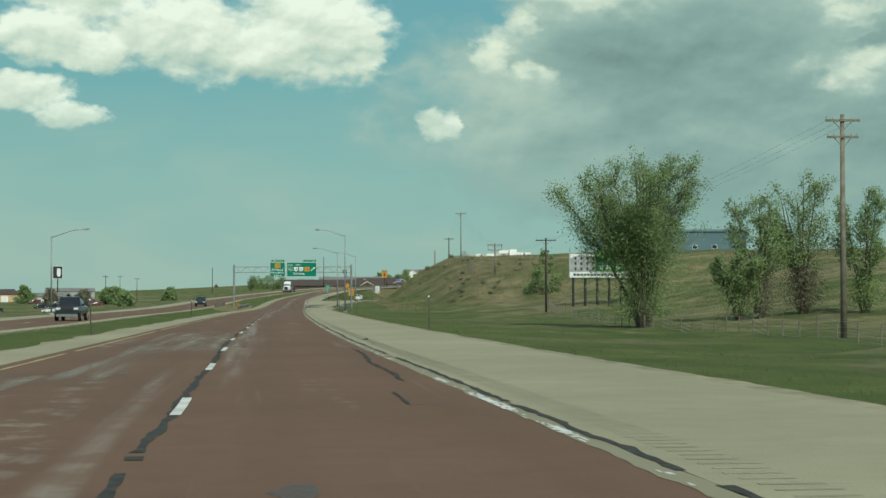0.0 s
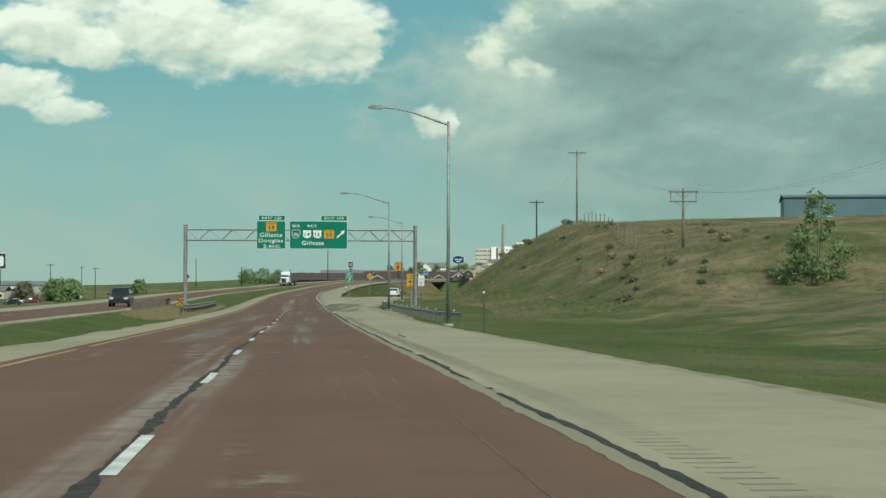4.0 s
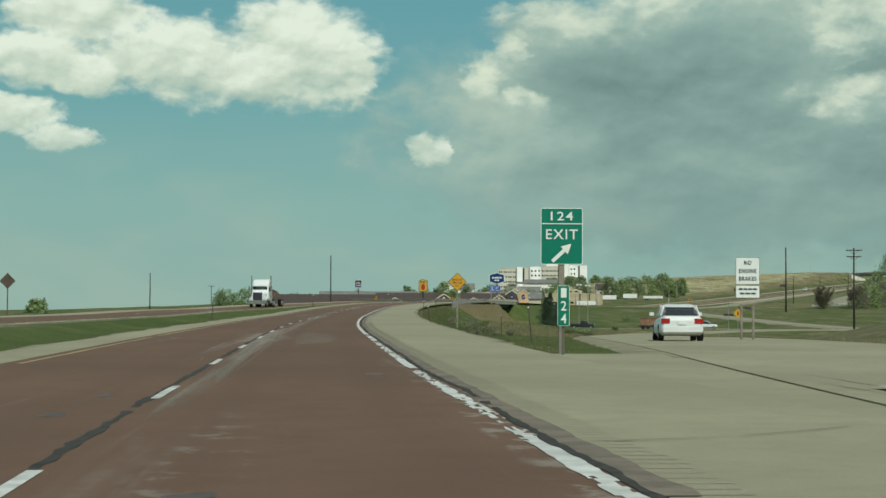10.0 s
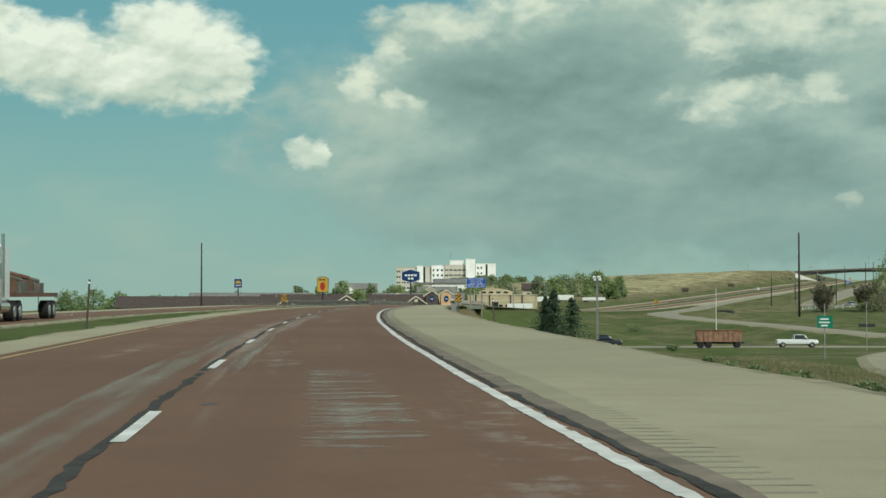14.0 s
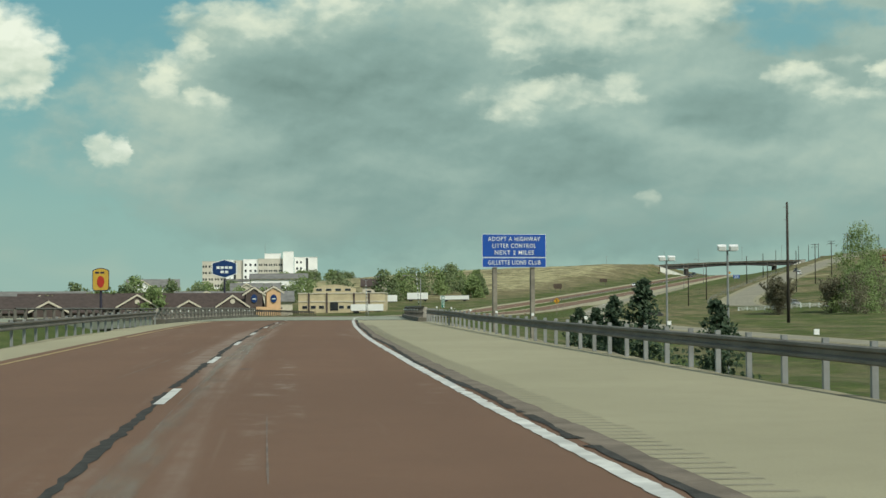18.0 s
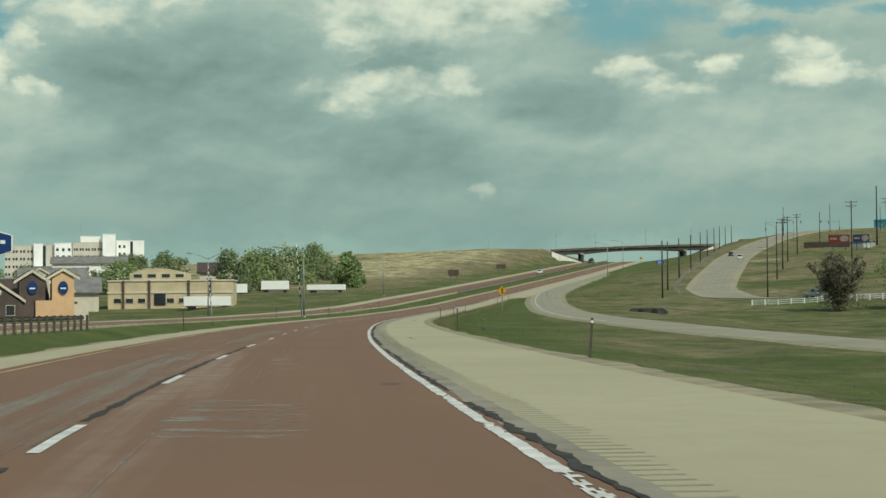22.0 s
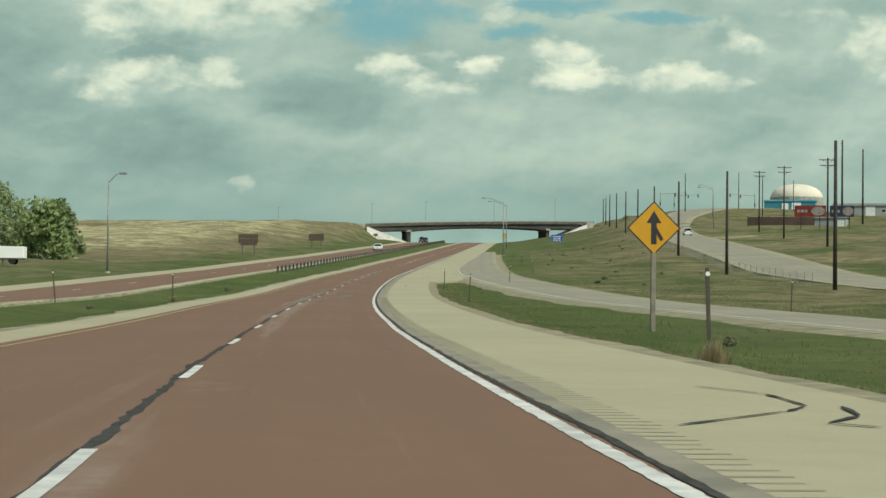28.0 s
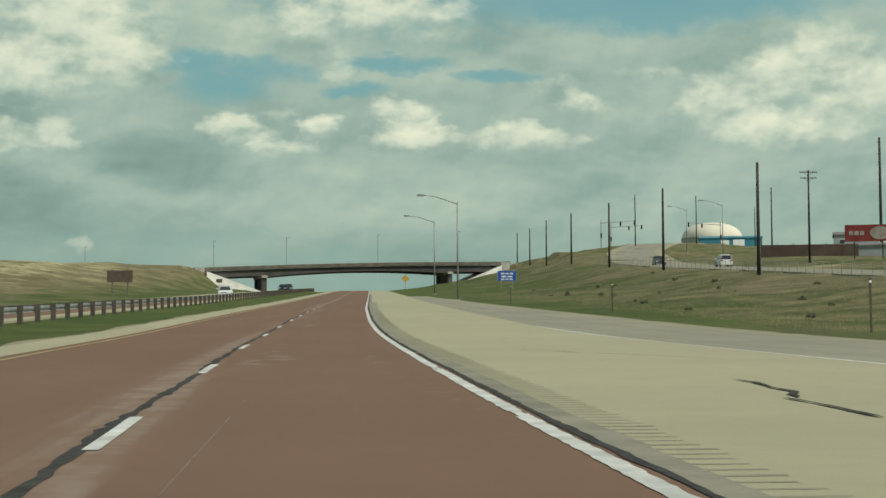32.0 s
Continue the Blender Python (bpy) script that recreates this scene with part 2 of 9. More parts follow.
# ---------------------------------------------------------------- materials
def material(name, colour, rough=0.7, metal=0.0, vary=0.25, scale=1.0, fine=18.0, bump=0.15, dark=None, spec=0.4, emit=None, coord="Object", per_object=0.0):
    """A painted, mineral or metal surface with blotches, grain and relief at real size."""
    m = bpy.data.materials.new(name)
    m.use_nodes = True
    g = Graph(m.node_tree)
    b = g.node("ShaderNodeBsdfPrincipled")
    p = g.node("ShaderNodeTexCoord").outputs[coord]
    n1, n2 = g.noise(p, scale, 5, 0.6), g.noise(p, fine, 4, 0.65)
    low = dark or tuple(c * (1 - vary) for c in colour)
    high = tuple(min(1, c * (1 + vary * 0.6)) for c in colour)
    c = g.mix(g.step(n1, 0.3, 0.72), low, high)
    c = g.mix(g.math("MULTIPLY", g.step(n2, 0.35, 0.7), vary * 0.8), c, tuple(x * 0.72 for x in colour))
    if per_object:
        r = g.node("ShaderNodeObjectInfo").outputs["Random"]
        c = g.mix(g.math("MULTIPLY", r, per_object), c, tuple(x * 0.55 for x in colour))
    g.put(b.inputs["Base Color"], c)
    g.put(b.inputs["Roughness"], g.math("ADD", g.math("MULTIPLY", g.math("SUBTRACT", n2, 0.5), 0.25), rough, clamp=True))
    b.inputs["Metallic"].default_value = metal
    b.inputs["Specular IOR Level"].default_value = spec
    if bump:
        bn = g.node("ShaderNodeBump")
        bn.inputs["Strength"].default_value, bn.inputs["Distance"].default_value = bump, 0.02
        g.put(bn.inputs["Height"], n2)
        g.put(b.inputs["Normal"], bn.outputs[0])
    if emit:
        b.inputs["Emission Color"].default_value = (*emit[:3], 1)
        b.inputs["Emission Strength"].default_value = emit[3]
    g.t.links.new(b.outputs[0], g.node("ShaderNodeOutputMaterial").inputs[0])
    return m


def road_material(name, colour, tracks=0.0, streak=(0.6, 0.6, 0.55), scuff=0.0, joint=None, fade=0.0):
    """Paving; the UV map holds metres across and along. tracks: polished wheel paths; scuff: pale milled scars."""
    m = bpy.data.materials.new(name)
    m.use_nodes = True
    g = Graph(m.node_tree)
    b = g.node("ShaderNodeBsdfPrincipled")
    uv = g.node("ShaderNodeTexCoord").outputs["UV"]
    sep = g.node("ShaderNodeSeparateXYZ")
    g.put(sep.inputs[0], uv)
    u, s = sep.outputs[0], sep.outputs[1]
    blot = g.noise(uv, 0.12, 5, 0.6)
    mid = g.noise(uv, 1.6, 5, 0.6)
    grain = g.noise(uv, 55.0, 3, 0.7)
    stretch = g.node("ShaderNodeCombineXYZ")
    g.put(stretch.inputs[0], g.math("MULTIPLY", u, 3.2))
    g.put(stretch.inputs[1], g.math("MULTIPLY", s, 0.07))
    lines = g.noise(stretch.outputs[0], 1.0, 5, 0.65)
    c = g.mix(g.step(blot, 0.32, 0.68), tuple(x * 0.86 for x in colour), tuple(x * 1.1 for x in colour))
    c = g.mix(g.math("MULTIPLY", g.step(mid, 0.42, 0.72), 0.32), c, tuple(x * 0.68 for x in colour))
    c = g.mix(g.math("MULTIPLY", g.step(grain, 0.45, 0.75), 0.42), c, tuple(min(1, x * 1.4) for x in colour))
    c = g.mix(g.math("MULTIPLY", g.step(grain, 0.55, 0.3), 0.25), c, tuple(x * 0.55 for x in colour))
    if tracks:
        w = g.math("COSINE", g.math("MULTIPLY", g.math("SUBTRACT", u, 0.85), 2 * math.pi / 1.72))
        w = g.math("MULTIPLY", g.step(g.math("ADD", w, g.math("MULTIPLY", g.math("SUBTRACT", lines, 0.5), 2.4)), 0.0, 1.3), tracks)
        c = g.mix(w, c, tuple(x * 0.80 for x in colour))
    if scuff:
        t1 = g.node("ShaderNodeCombineXYZ")
        g.put(t1.inputs[0], g.math("MULTIPLY", u, 0.7))
        g.put(t1.inputs[1], g.math("MULTIPLY", s, 0.035))
        where = g.step(g.noise(t1.outputs[0], 1.0, 4, 0.55), 0.56, 0.68)
        t2 = g.node("ShaderNodeCombineXYZ")
        g.put(t2.inputs[0], g.math("MULTIPLY", u, 1.4))
        g.put(t2.inputs[1], g.math("MULTIPLY", s, 1.1))
        bars = g.step(g.noise(t2.outputs[0], 1.0, 5, 0.75), 0.50, 0.60)
        c = g.mix(g.math("MULTIPLY", g.math("MULTIPLY", where, bars), scuff), c, streak)
        c = g.mix(g.math("MULTIPLY", g.step(lines, 0.6, 0.74), scuff * 0.30), c, streak)
    if scuff:
        side = g.math("ABSOLUTE", g.math("ADD", u, g.math("MULTIPLY", g.math("SUBTRACT", lines, 0.5), 1.2)))
        t3 = g.node("ShaderNodeCombineXYZ")
        g.put(t3.inputs[0], g.math("MULTIPLY", u, 0.9))
        g.put(t3.inputs[1], g.math("MULTIPLY", s, 0.021))
        patch = g.step(g.noise(t3.outputs[0], 1.0, 4, 0.6), 0.47, 0.60)
        rough = g.math("ADD", g.math("MULTIPLY", g.step(mid, 0.36, 0.6), 0.6), 0.25)
        band = g.math("MULTIPLY", g.math("MULTIPLY", g.step(side, 0.75, 0.2), patch), rough)
        c = g.mix(g.math("MULTIPLY", band, 0.75), c, streak)
    if joint:
        f = g.math("ABSOLUTE", g.math("SUBTRACT", g.math("FRACT", g.math("DIVIDE", s, joint)), 0.5))
        c = g.mix(g.math("MULTIPLY", g.step(f, 0.4975, 0.4992), 0.35), c, tuple(x * 0.45 for x in colour))
    # fade: the colour grows paler along the road, from 480 m to 900 m
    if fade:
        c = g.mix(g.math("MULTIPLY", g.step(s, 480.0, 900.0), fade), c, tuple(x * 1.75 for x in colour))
    g.put(b.inputs["Base Color"], c)
    b.inputs["Roughness"].default_value = 0.85
    b.inputs["Specular IOR Level"].default_value = 0.25
    bn = g.node("ShaderNodeBump")
    bn.inputs["Strength"].default_value, bn.inputs["Distance"].default_value = 0.35, 0.01
    g.put(bn.inputs["Height"], g.math("ADD", grain, g.math("MULTIPLY", mid, 0.5)))
    g.put(b.inputs["Normal"], bn.outputs[0])
    g.t.links.new(b.outputs[0], g.node("ShaderNodeOutputMaterial").inputs[0])
    return m


def grass_material():
    """Turf: green by the road, straw-coloured up the dry slopes, by broad patches; the UV map holds distance from the axis and dryness."""
    m = bpy.data.materials.new("turf")
    m.use_nodes = True
    g = Graph(m.node_tree)
    b = g.node("ShaderNodeBsdfPrincipled")
    tc = g.node("ShaderNodeTexCoord")
    sep = g.node("ShaderNodeSeparateXYZ")
    g.put(sep.inputs[0], tc.outputs["UV"])
    p = tc.outputs["Object"]
    big, mid, tuft, grain = g.noise(p, 0.02, 5, 0.6), g.noise(p, 0.16, 6, 0.62), g.noise(p, 1.3, 6, 0.7), g.noise(p, 9.0, 4, 0.7)
    green = g.mix(g.step(mid, 0.3, 0.7), (0.058, 0.092, 0.023), (0.110, 0.136, 0.040))
    dry = g.mix(g.step(mid, 0.32, 0.7), (0.142, 0.125, 0.064), (0.255, 0.215, 0.115))
    k = g.math("ADD", sep.outputs[1], g.math("ADD", g.math("MULTIPLY", g.math("SUBTRACT", big, 0.5), 1.5), g.math("MULTIPLY", g.math("SUBTRACT", mid, 0.5), 1.4)))
    k = g.math("ADD", k, g.math("MULTIPLY", g.math("SUBTRACT", tuft, 0.5), 0.8))
    c = g.mix(g.step(k, 0.15, 0.85), green, dry)
    c = g.mix(g.step(k, 0.95, 1.7), c, g.mix(g.step(mid, 0.35, 0.68), (0.36, 0.325, 0.17), (0.54, 0.485, 0.275)))
    away = g.step(g.math("ABSOLUTE", sep.outputs[0]), 8.0, 22.0)
    bare = g.step(g.math("ADD", g.noise(p, 0.055, 6, 0.6), g.math("MULTIPLY", g.math("SUBTRACT", tuft, 0.5), 0.25)), 0.47, 0.62)
    c = g.mix(g.math("MULTIPLY", g.math("MULTIPLY", bare, away), 0.55), c, g.mix(tuft, (0.15, 0.125, 0.072), (0.27, 0.225, 0.14)))
    scrub = g.noise(p, 0.5, 5, 0.65)
    c = g.mix(g.math("MULTIPLY", g.step(scrub, 0.47, 0.66), g.math("ADD", 0.15, g.math("MULTIPLY", away, 0.6))), c, (0.078, 0.076, 0.04))
    c = g.mix(g.math("MULTIPLY", g.step(tuft, 0.50, 0.70), 0.65), c, (0.052, 0.060, 0.028))
    c = g.mix(g.math("MULTIPLY", g.step(grain, 0.5, 0.75), 0.45), c, (0.22, 0.20, 0.10))
    c = g.mix(g.math("MULTIPLY", g.step(g.math("ADD", mid, g.math("MULTIPLY", tuft, 0.5)), 0.92, 1.02), 0.45), c, (0.22, 0.185, 0.12))
    g.put(b.inputs["Base Color"], c)
    b.inputs["Roughness"].default_value = 0.95
    b.inputs["Specular IOR Level"].default_value = 0.1
    bn = g.node("ShaderNodeBump")
    bn.inputs["Strength"].default_value, bn.inputs["Distance"].default_value = 0.9, 0.25
    g.put(bn.inputs["Height"], g.math("ADD", tuft, g.math("MULTIPLY", grain, 0.35)))
    g.put(b.inputs["Normal"], bn.outputs[0])
    g.t.links.new(b.outputs[0], g.node("ShaderNodeOutputMaterial").inputs[0])
    return m


def leaf_material(name, a, bcol):
    m = bpy.data.materials.new(name)
    m.use_nodes = True
    g = Graph(m.node_tree)
    b = g.node("ShaderNodeBsdfPrincipled")
    r = g.node("ShaderNodeNewGeometry").outputs["Random Per Island"]
    p = g.node("ShaderNodeTexCoord").outputs["Object"]
    c = g.mix(r, a, bcol)
    c = g.mix(g.math("MULTIPLY", g.step(g.noise(p, 0.6, 3), 0.4, 0.7), 0.4), c, tuple(x * 0.75 for x in a))
    g.put(b.inputs["Base Color"], c)
    b.inputs["Roughness"].default_value = 0.7
    b.inputs["Specular IOR Level"].default_value = 0.2
    t = g.node("ShaderNodeBsdfTranslucent")
    g.put(t.inputs[0], c)
    mx = g.node("ShaderNodeMixShader")
    mx.inputs[0].default_value = 0.32
    g.t.links.new(b.outputs[0], mx.inputs[1])
    g.t.links.new(t.outputs[0], mx.inputs[2])
    g.t.links.new(mx.outputs[0], g.node("ShaderNodeOutputMaterial").inputs[0])
    return m


M = {
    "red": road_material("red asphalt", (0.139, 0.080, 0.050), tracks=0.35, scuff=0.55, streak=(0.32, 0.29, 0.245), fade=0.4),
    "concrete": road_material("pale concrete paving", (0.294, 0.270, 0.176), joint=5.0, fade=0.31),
    "deck": road_material("bridge deck concrete", (0.268, 0.285, 0.212), tracks=0.25),
    "ramp": road_material("worn grey paving", (0.272, 0.252, 0.188), tracks=0.5),
    "white": material("road paint white", (0.60, 0.595, 0.545), 0.7, vary=0.3, scale=2.2, fine=14, coord="Object"),
    "yellow_line": material("road paint yellow", (0.40, 0.29, 0.12), 0.6, vary=0.35, scale=3, fine=25),
    "ivory_line": material("worn ivory road paint", (0.50, 0.48, 0.38), 0.85, vary=0.25, scale=1.5, fine=20),
    "tar": material("crack sealant", (0.058, 0.056, 0.050), 0.9, vary=0.4, scale=6, fine=40, spec=.12),
    "groove": material("worn groove", (0.245, 0.222, 0.165), 0.9, vary=0.25, scale=1.2),
    "rumble": material("milled groove", (0.268, 0.246, 0.170), 0.95, vary=0.2, scale=1.2),
    "margin": material("gritty brown margin", (0.185, 0.150, 0.112), 0.95, vary=0.35, scale=1.6, fine=22, bump=.4),
    "dirt": material("gravel edge", (0.272, 0.243, 0.152), 0.95, vary=0.4, scale=1.2, fine=14, bump=0.6),
    "turf": grass_material(),
}


# ---------------------------------------------------------------- lettering, made once
WORDS = ["EXIT 126", "EXIT 124", "59", "50", "90", "14", "16", "WYOMING", "Gillette", "Douglas", "2", "MILES", "BUS", "WEST", "EXIT", "124", "40", "MPH", "126",
         "NO", "ENGINE", "BRAKES", "BRIDGES", "MAY BE", "ICY", "ADOPT A HIGHWAY", "LITTER CONTROL", "NEXT 2 MILES", "GILLETTE LIONS CLUB", "1", "4"]
LETTERS = {}
_curves = []
for w in WORDS:
    cu = bpy.data.curves.new("lettering", "FONT")
    cu.body, cu.size, cu.align_x, cu.align_y, cu.offset, cu.resolution_u, cu.space_character = w, 1.0, "CENTER", "CENTER", 0.010, 3, 1.16
    _curves.append((w, new("lettering", cu)))
_dg = bpy.context.evaluated_depsgraph_get()
for w, ob in _curves:
    LETTERS[w] = bpy.data.meshes.new_from_object(ob.evaluated_get(_dg))
for w, ob in _curves:
    cu = ob.data
    bpy.data.objects.remove(ob)
    bpy.data.curves.remove(cu)


# ---------------------------------------------------------------- the lie of the land
HEAD_S = [0, 60, 120, 180, 240, 300, 360, 420, 480, 540, 600, 660, 720, 780, 840, 900, 960, 1020, 1080, 1140, 1200, 1260, 1320, 1380, 5400]
HEAD = [-.01, .40, .85, 1.20, 1.58, 1.47, 1.31, 2.06, 3.73, 5.02, 7.12, 9.70, 11.46, 13.17, 15.76, 18.14, 20.23, 22.38, 24.37, 26.29, 28.31, 30.36, 32.04, 32.54, 32.54]
Z_S = [-400, 0, 60, 120, 180, 240, 300, 360, 420, 480, 540, 600, 660, 720, 780, 840, 900, 960, 1020, 1080, 1140, 1200, 1240, 1300, 1400, 1500, 1600, 1680, 1740, 1800, 1900, 2100, 2500, 5400]
Z_V = [3.2, .15, -.31, -.71, -1.08, -1.54, -1.77, -1.67, -1.43, -1.01, -.49, .40, 1.23, 1.82, 2.44, 2.70, 2.75, 2.69, 2.62, 2.70, 3.16, 4.14, 5.35, 7.4, 11.6, 16.0, 20.4, 23.8, 25.2, 25.6, 25.0, 22.0, 18.0, 14.0]
S0 = -400
_s = np.arange(S0, 5401, 1.0)
_h = np.radians(np.interp(_s, HEAD_S, HEAD))
_k = np.hanning(41) / np.hanning(41).sum()
_z = np.convolve(np.pad(np.interp(_s, Z_S, Z_V), 20, mode="edge"), _k, "valid")
_x = np.r_[0, np.cumsum((np.sin(_h[1:]) + np.sin(_h[:-1])) / 2)]
_y = np.r_[0, np.cumsum((np.cos(_h[1:]) + np.cos(_h[:-1])) / 2)]
_x += -0.75 - _x[-S0]
_y += 0.0 - _y[-S0]


def at_axis(s, u, dz=0.0):
    """World points u metres right of the centre line at station s, dz above the road."""
    s, u = np.broadcast_arrays(np.asarray(s, float), np.asarray(u, float))
    x, y, z, h = (np.interp(s, _s, a) for a in (_x, _y, _z, _h))
    return np.stack([x + u * np.cos(h), y - u * np.sin(h), z + dz + 0 * s], -1)


def P(s, u, dz=0.0):
    return Vector([float(v) for v in at_axis(s, u, dz)])


OPP_S, OPP_V = [0, 124, 275, 450, 573, 615, 690, 790, 900, 991, 1059, 1200, 1300], [-.4, -.38, 0, .1, -.2, -.45, -.3, 0, .1, .1, 0, -.2, -.1]


def opp(s):
    """Height of the far carriageway over this one."""
    return np.interp(s, OPP_S, OPP_V)


def heading(s):
    """Degrees clockwise from +y."""
    return float(np.degrees(np.interp(s, _s, _h)))


def facing(s, u, dz=0.0, turn=0.0):
    """A pose at the road whose -y side faces the oncoming driver."""
    p = P(s, u, dz)
    return pose(p.x, p.y, p.z, 0, 0, -heading(s) - turn)


# offsets of the ground from the road, by station, at the distances named
R_U = [6.9, 12, 25, 36, 50, 100, 250, 1450]
R_T = [
    (-400, 0, -0.8, -1.2, -1.11, -1, 0.5, 4, 4), (150, -0.1, -0.9, -1.3, -1.25, -1.2, 1, 8, 10), (230, -0.1, -0.8, -1.2, -0.92, -0.6, 5, 12, 14),
    (290, -0.1, -0.5, -0.9, 0.2, 1.5, 8, 13, 15), (330, -0.1, -0.4, 0.6, 5.6, 8, 10.5, 13, 12), (375, -0.1, 0.1, 5.4, 9.7, 10.2, 11.2, 11, 9),
]
R_T += [
    (430, -0.1, -0.2, 1.6, 6.4, 9.2, 10.5, 11, 8), (480, -0.2, -0.7, -0.6, 1.29, 4.2, 9, 10.5, 6), (540, -0.3, -1.4, -2.3, -2.44, -2.6, -2.5, -2, -2),
    (620, -0.4, -2.4, -3.6, -3.88, -4.2, -4.8, -5, -5), (700, -0.4, -3.2, -5, -5.14, -5.3, -5.5, -5.5, -5),
]
R_T += [
    (790, -0.6, -4.6, -6, -6.14, -6.3, -6.3, -6.3, -6), (845, -0.6, -4.4, -5.6, -5.88, -6.2, -6.3, -6.3, -6), (920, -0.3, -1.8, -3.2, -3.75, -4.4, -5, -5, -4),
    (1000, -.15, -.9, -1.3, -1.6, -2.2, -2.6, -2.4, -2), (1100, -.15, -.6, -.8, -1.0, -1.3, -.9, -.4, 1), (1200, -.1, -.5, -.4, -.3, -.4, .3, 1.6, 6),
]
R_T += [
    (1290, -0.1, -0.3, -0.1, 0.31, 0.8, 1, 3, 10), (1400, -.1, 0, .5, 1.5, 2.6, 3.4, 5, 12), (1500, -.1, 0, .7, 2.2, 4, 4.6, 7, 14),
    (1620, -.1, 0, 1.2, 3.9, 7, 7.2, 8, 16), (1700, -.1, .5, 3, 6, 9.5, 11, 10, 18), (1800, -.1, .5, 3, 6.2, 10, 15, 18, 20), (2060, -.1, .5, 3, 5.8, 9, 22, 36, 30), (5400, -0.1, 0, 2, 3.84, 6, 9, 20, 20),
]
L_U = [5.0, 8.6, 12.3, 24.2, 32, 40, 60, 120, 300, 420, 2500]
L_T = [
    (-400, -0.1, -0.5, -0.05, -0.05, -0.9, -1.1, -1.6, -2.4, -3, -5, -17), (300, -0.1, -0.5, 0.1, 0.1, -1, -1.46, -2.6, -4, -4, -5.5, -16), (500, -0.1, -0.4, 0.15, 0.15, -1.8, -2.61, -4.6, -6, -6, -6, -16),
    (790, -0.1, -0.5, 0.15, 0.15, -3.5, -4.22, -6, -6, -6, -6, -18), (845, -0.1, -0.5, 0.15, 0.15, -3.2, -3.9, -5.6, -6, -6, -6, -18), (950, -0.1, -0.5, 0.15, 0.15, -1.6, -1.89, -2.6, -3, -4, -5.964, -18),
]
L_T += [
    (1100, -0.1, -0.5, 0.15, 0.15, -0.9, -1.07, -1.5, -1.4, -2, -7.034, -18), (1200, -0.1, -0.4, 0.15, 0.15, -0.3, -0.56, -1.2, -1, -1, -8.069, -20), (1290, -0.1, -0.3, 0.15, 0.15, 0.1, 0.1, 0.1, 0.2, -1, -9, -23),
    (1400, -0.1, -0.3, 0.15, 0.15, 0.25, 0.5, 0.9, 1.2, -2, -15, -26), (1500, -0.1, -0.3, 0.15, 0.15, 0.2, 1, 3.2, 4.2, -3, -19, -30), (1600, -0.1, -0.3, 0.15, 0.15, 0.2, 2.6, 6.2, 5.8, -5, -23.21, -34),
]
L_T += [(1690, -0.1, -0.3, 0.15, 0.15, 1.2, 6.3, 6.8, 5.4, -8, -27, -38), (1800, -0.1, -0.3, 0.15, 0.15, 1, 4.4, 5.6, 4, -9, -27.22, -40), (2200, -0.1, -0.3, 0.15, 0.15, 1, 1.58, 3, 1, -8, -28, -38), (5400, -0.1, -0.3, 0.1, 0.1, 0, 0.58, 2, 2, -6, -26, -32)]



def table(s, u, us, rows):
    """Looks the offset up between stations and distances, with eased steps."""
    rows = np.array(rows, float)
    ss, vals = rows[:, 0], rows[:, 1:]
    i = np.clip(np.searchsorted(ss, s) - 1, 0, len(ss) - 2)
    w = np.clip((s - ss[i]) / (ss[i + 1] - ss[i]), 0, 1)
    w = w * w * (3 - 2 * w)
    j = np.clip(np.searchsorted(us, u) - 1, 0, len(us) - 2)
    us = np.array(us, float)
    v = np.clip((u - us[j]) / (us[j + 1] - us[j]), 0, 1)
    v = v * 0.5 + 0.5 * v * v * (3 - 2 * v)
    lo = vals[i, j] * (1 - v) + vals[i, j + 1] * v
    hi = vals[i + 1, j] * (1 - v) + vals[i + 1, j + 1] * v
    return lo * (1 - w) + hi * w


# side roads: station, metres right of the axis, height over the axis
EXIT_RAMP = [(335, 7.3, -.02), (365, 8.4, -.02), (400, 10.9, -.03), (440, 14.9, -.15), (470, 17.8, -.5), (500, 21.0, -1.0), (560, 27.5, -2.3), (620, 34.5, -3.7), (680, 43.5, -4.7), (735, 54.5, -5.4), (775, 66, -5.9), (798, 80, -6.1), (808, 104, -6.1), (812, 150, -6.1)]
ENTRY_RAMP = [(822, 92, -6.1), (850, 74, -5.0), (890, 57, -3.4), (940, 42.5, -2.2), (1000, 32.5, -1.2), (1060, 26.5, -.5), (1120, 22.4, -.25), (1180, 19.0, -.15), (1240, 14.6, -.1), (1280, 11.7, -.06), (1300, 10.9, -.05), (1380, 9.0, -.03), (1470, 7.2, -.02)]
STREET = [(812, -260, -5.8), (812, -60, -6.1), (814, 0, -6.3), (815, 60, -6.2), (817, 120, -6.2), (818, 320, -5.8)]
FRONTAGE = [(1095, 260, 1.6), (1130, 190, 1.3), (1175, 120, .9), (1215, 72, .2), (1250, 54, -.5), (1300, 49.5, .2), (1360, 50, 1.6), (1430, 50.5, 2.8), (1500, 51, 3.8), (1570, 54, 5.2), (1640, 62, 8.4), (1720, 80, 13), (1800, 108, 17), (1900, 150, 21)]


def spline(knots, step=4.0):
    k = np.array(knots, float)
    d = np.r_[0, np.cumsum(np.hypot(*np.diff(k[:, :2], axis=0).T))]
    q = np.arange(0, d[-1], step)
    out = np.stack([np.interp(q, d, k[:, c]) for c in range(3)], -1)
    n = 9
    ker = np.hanning(n + 2)[1:-1] / np.hanning(n + 2)[1:-1].sum()
    return np.stack([np.convolve(np.pad(out[:, c], n // 2, mode="reflect", reflect_type="odd"), ker, "valid") for c in range(3)], -1)


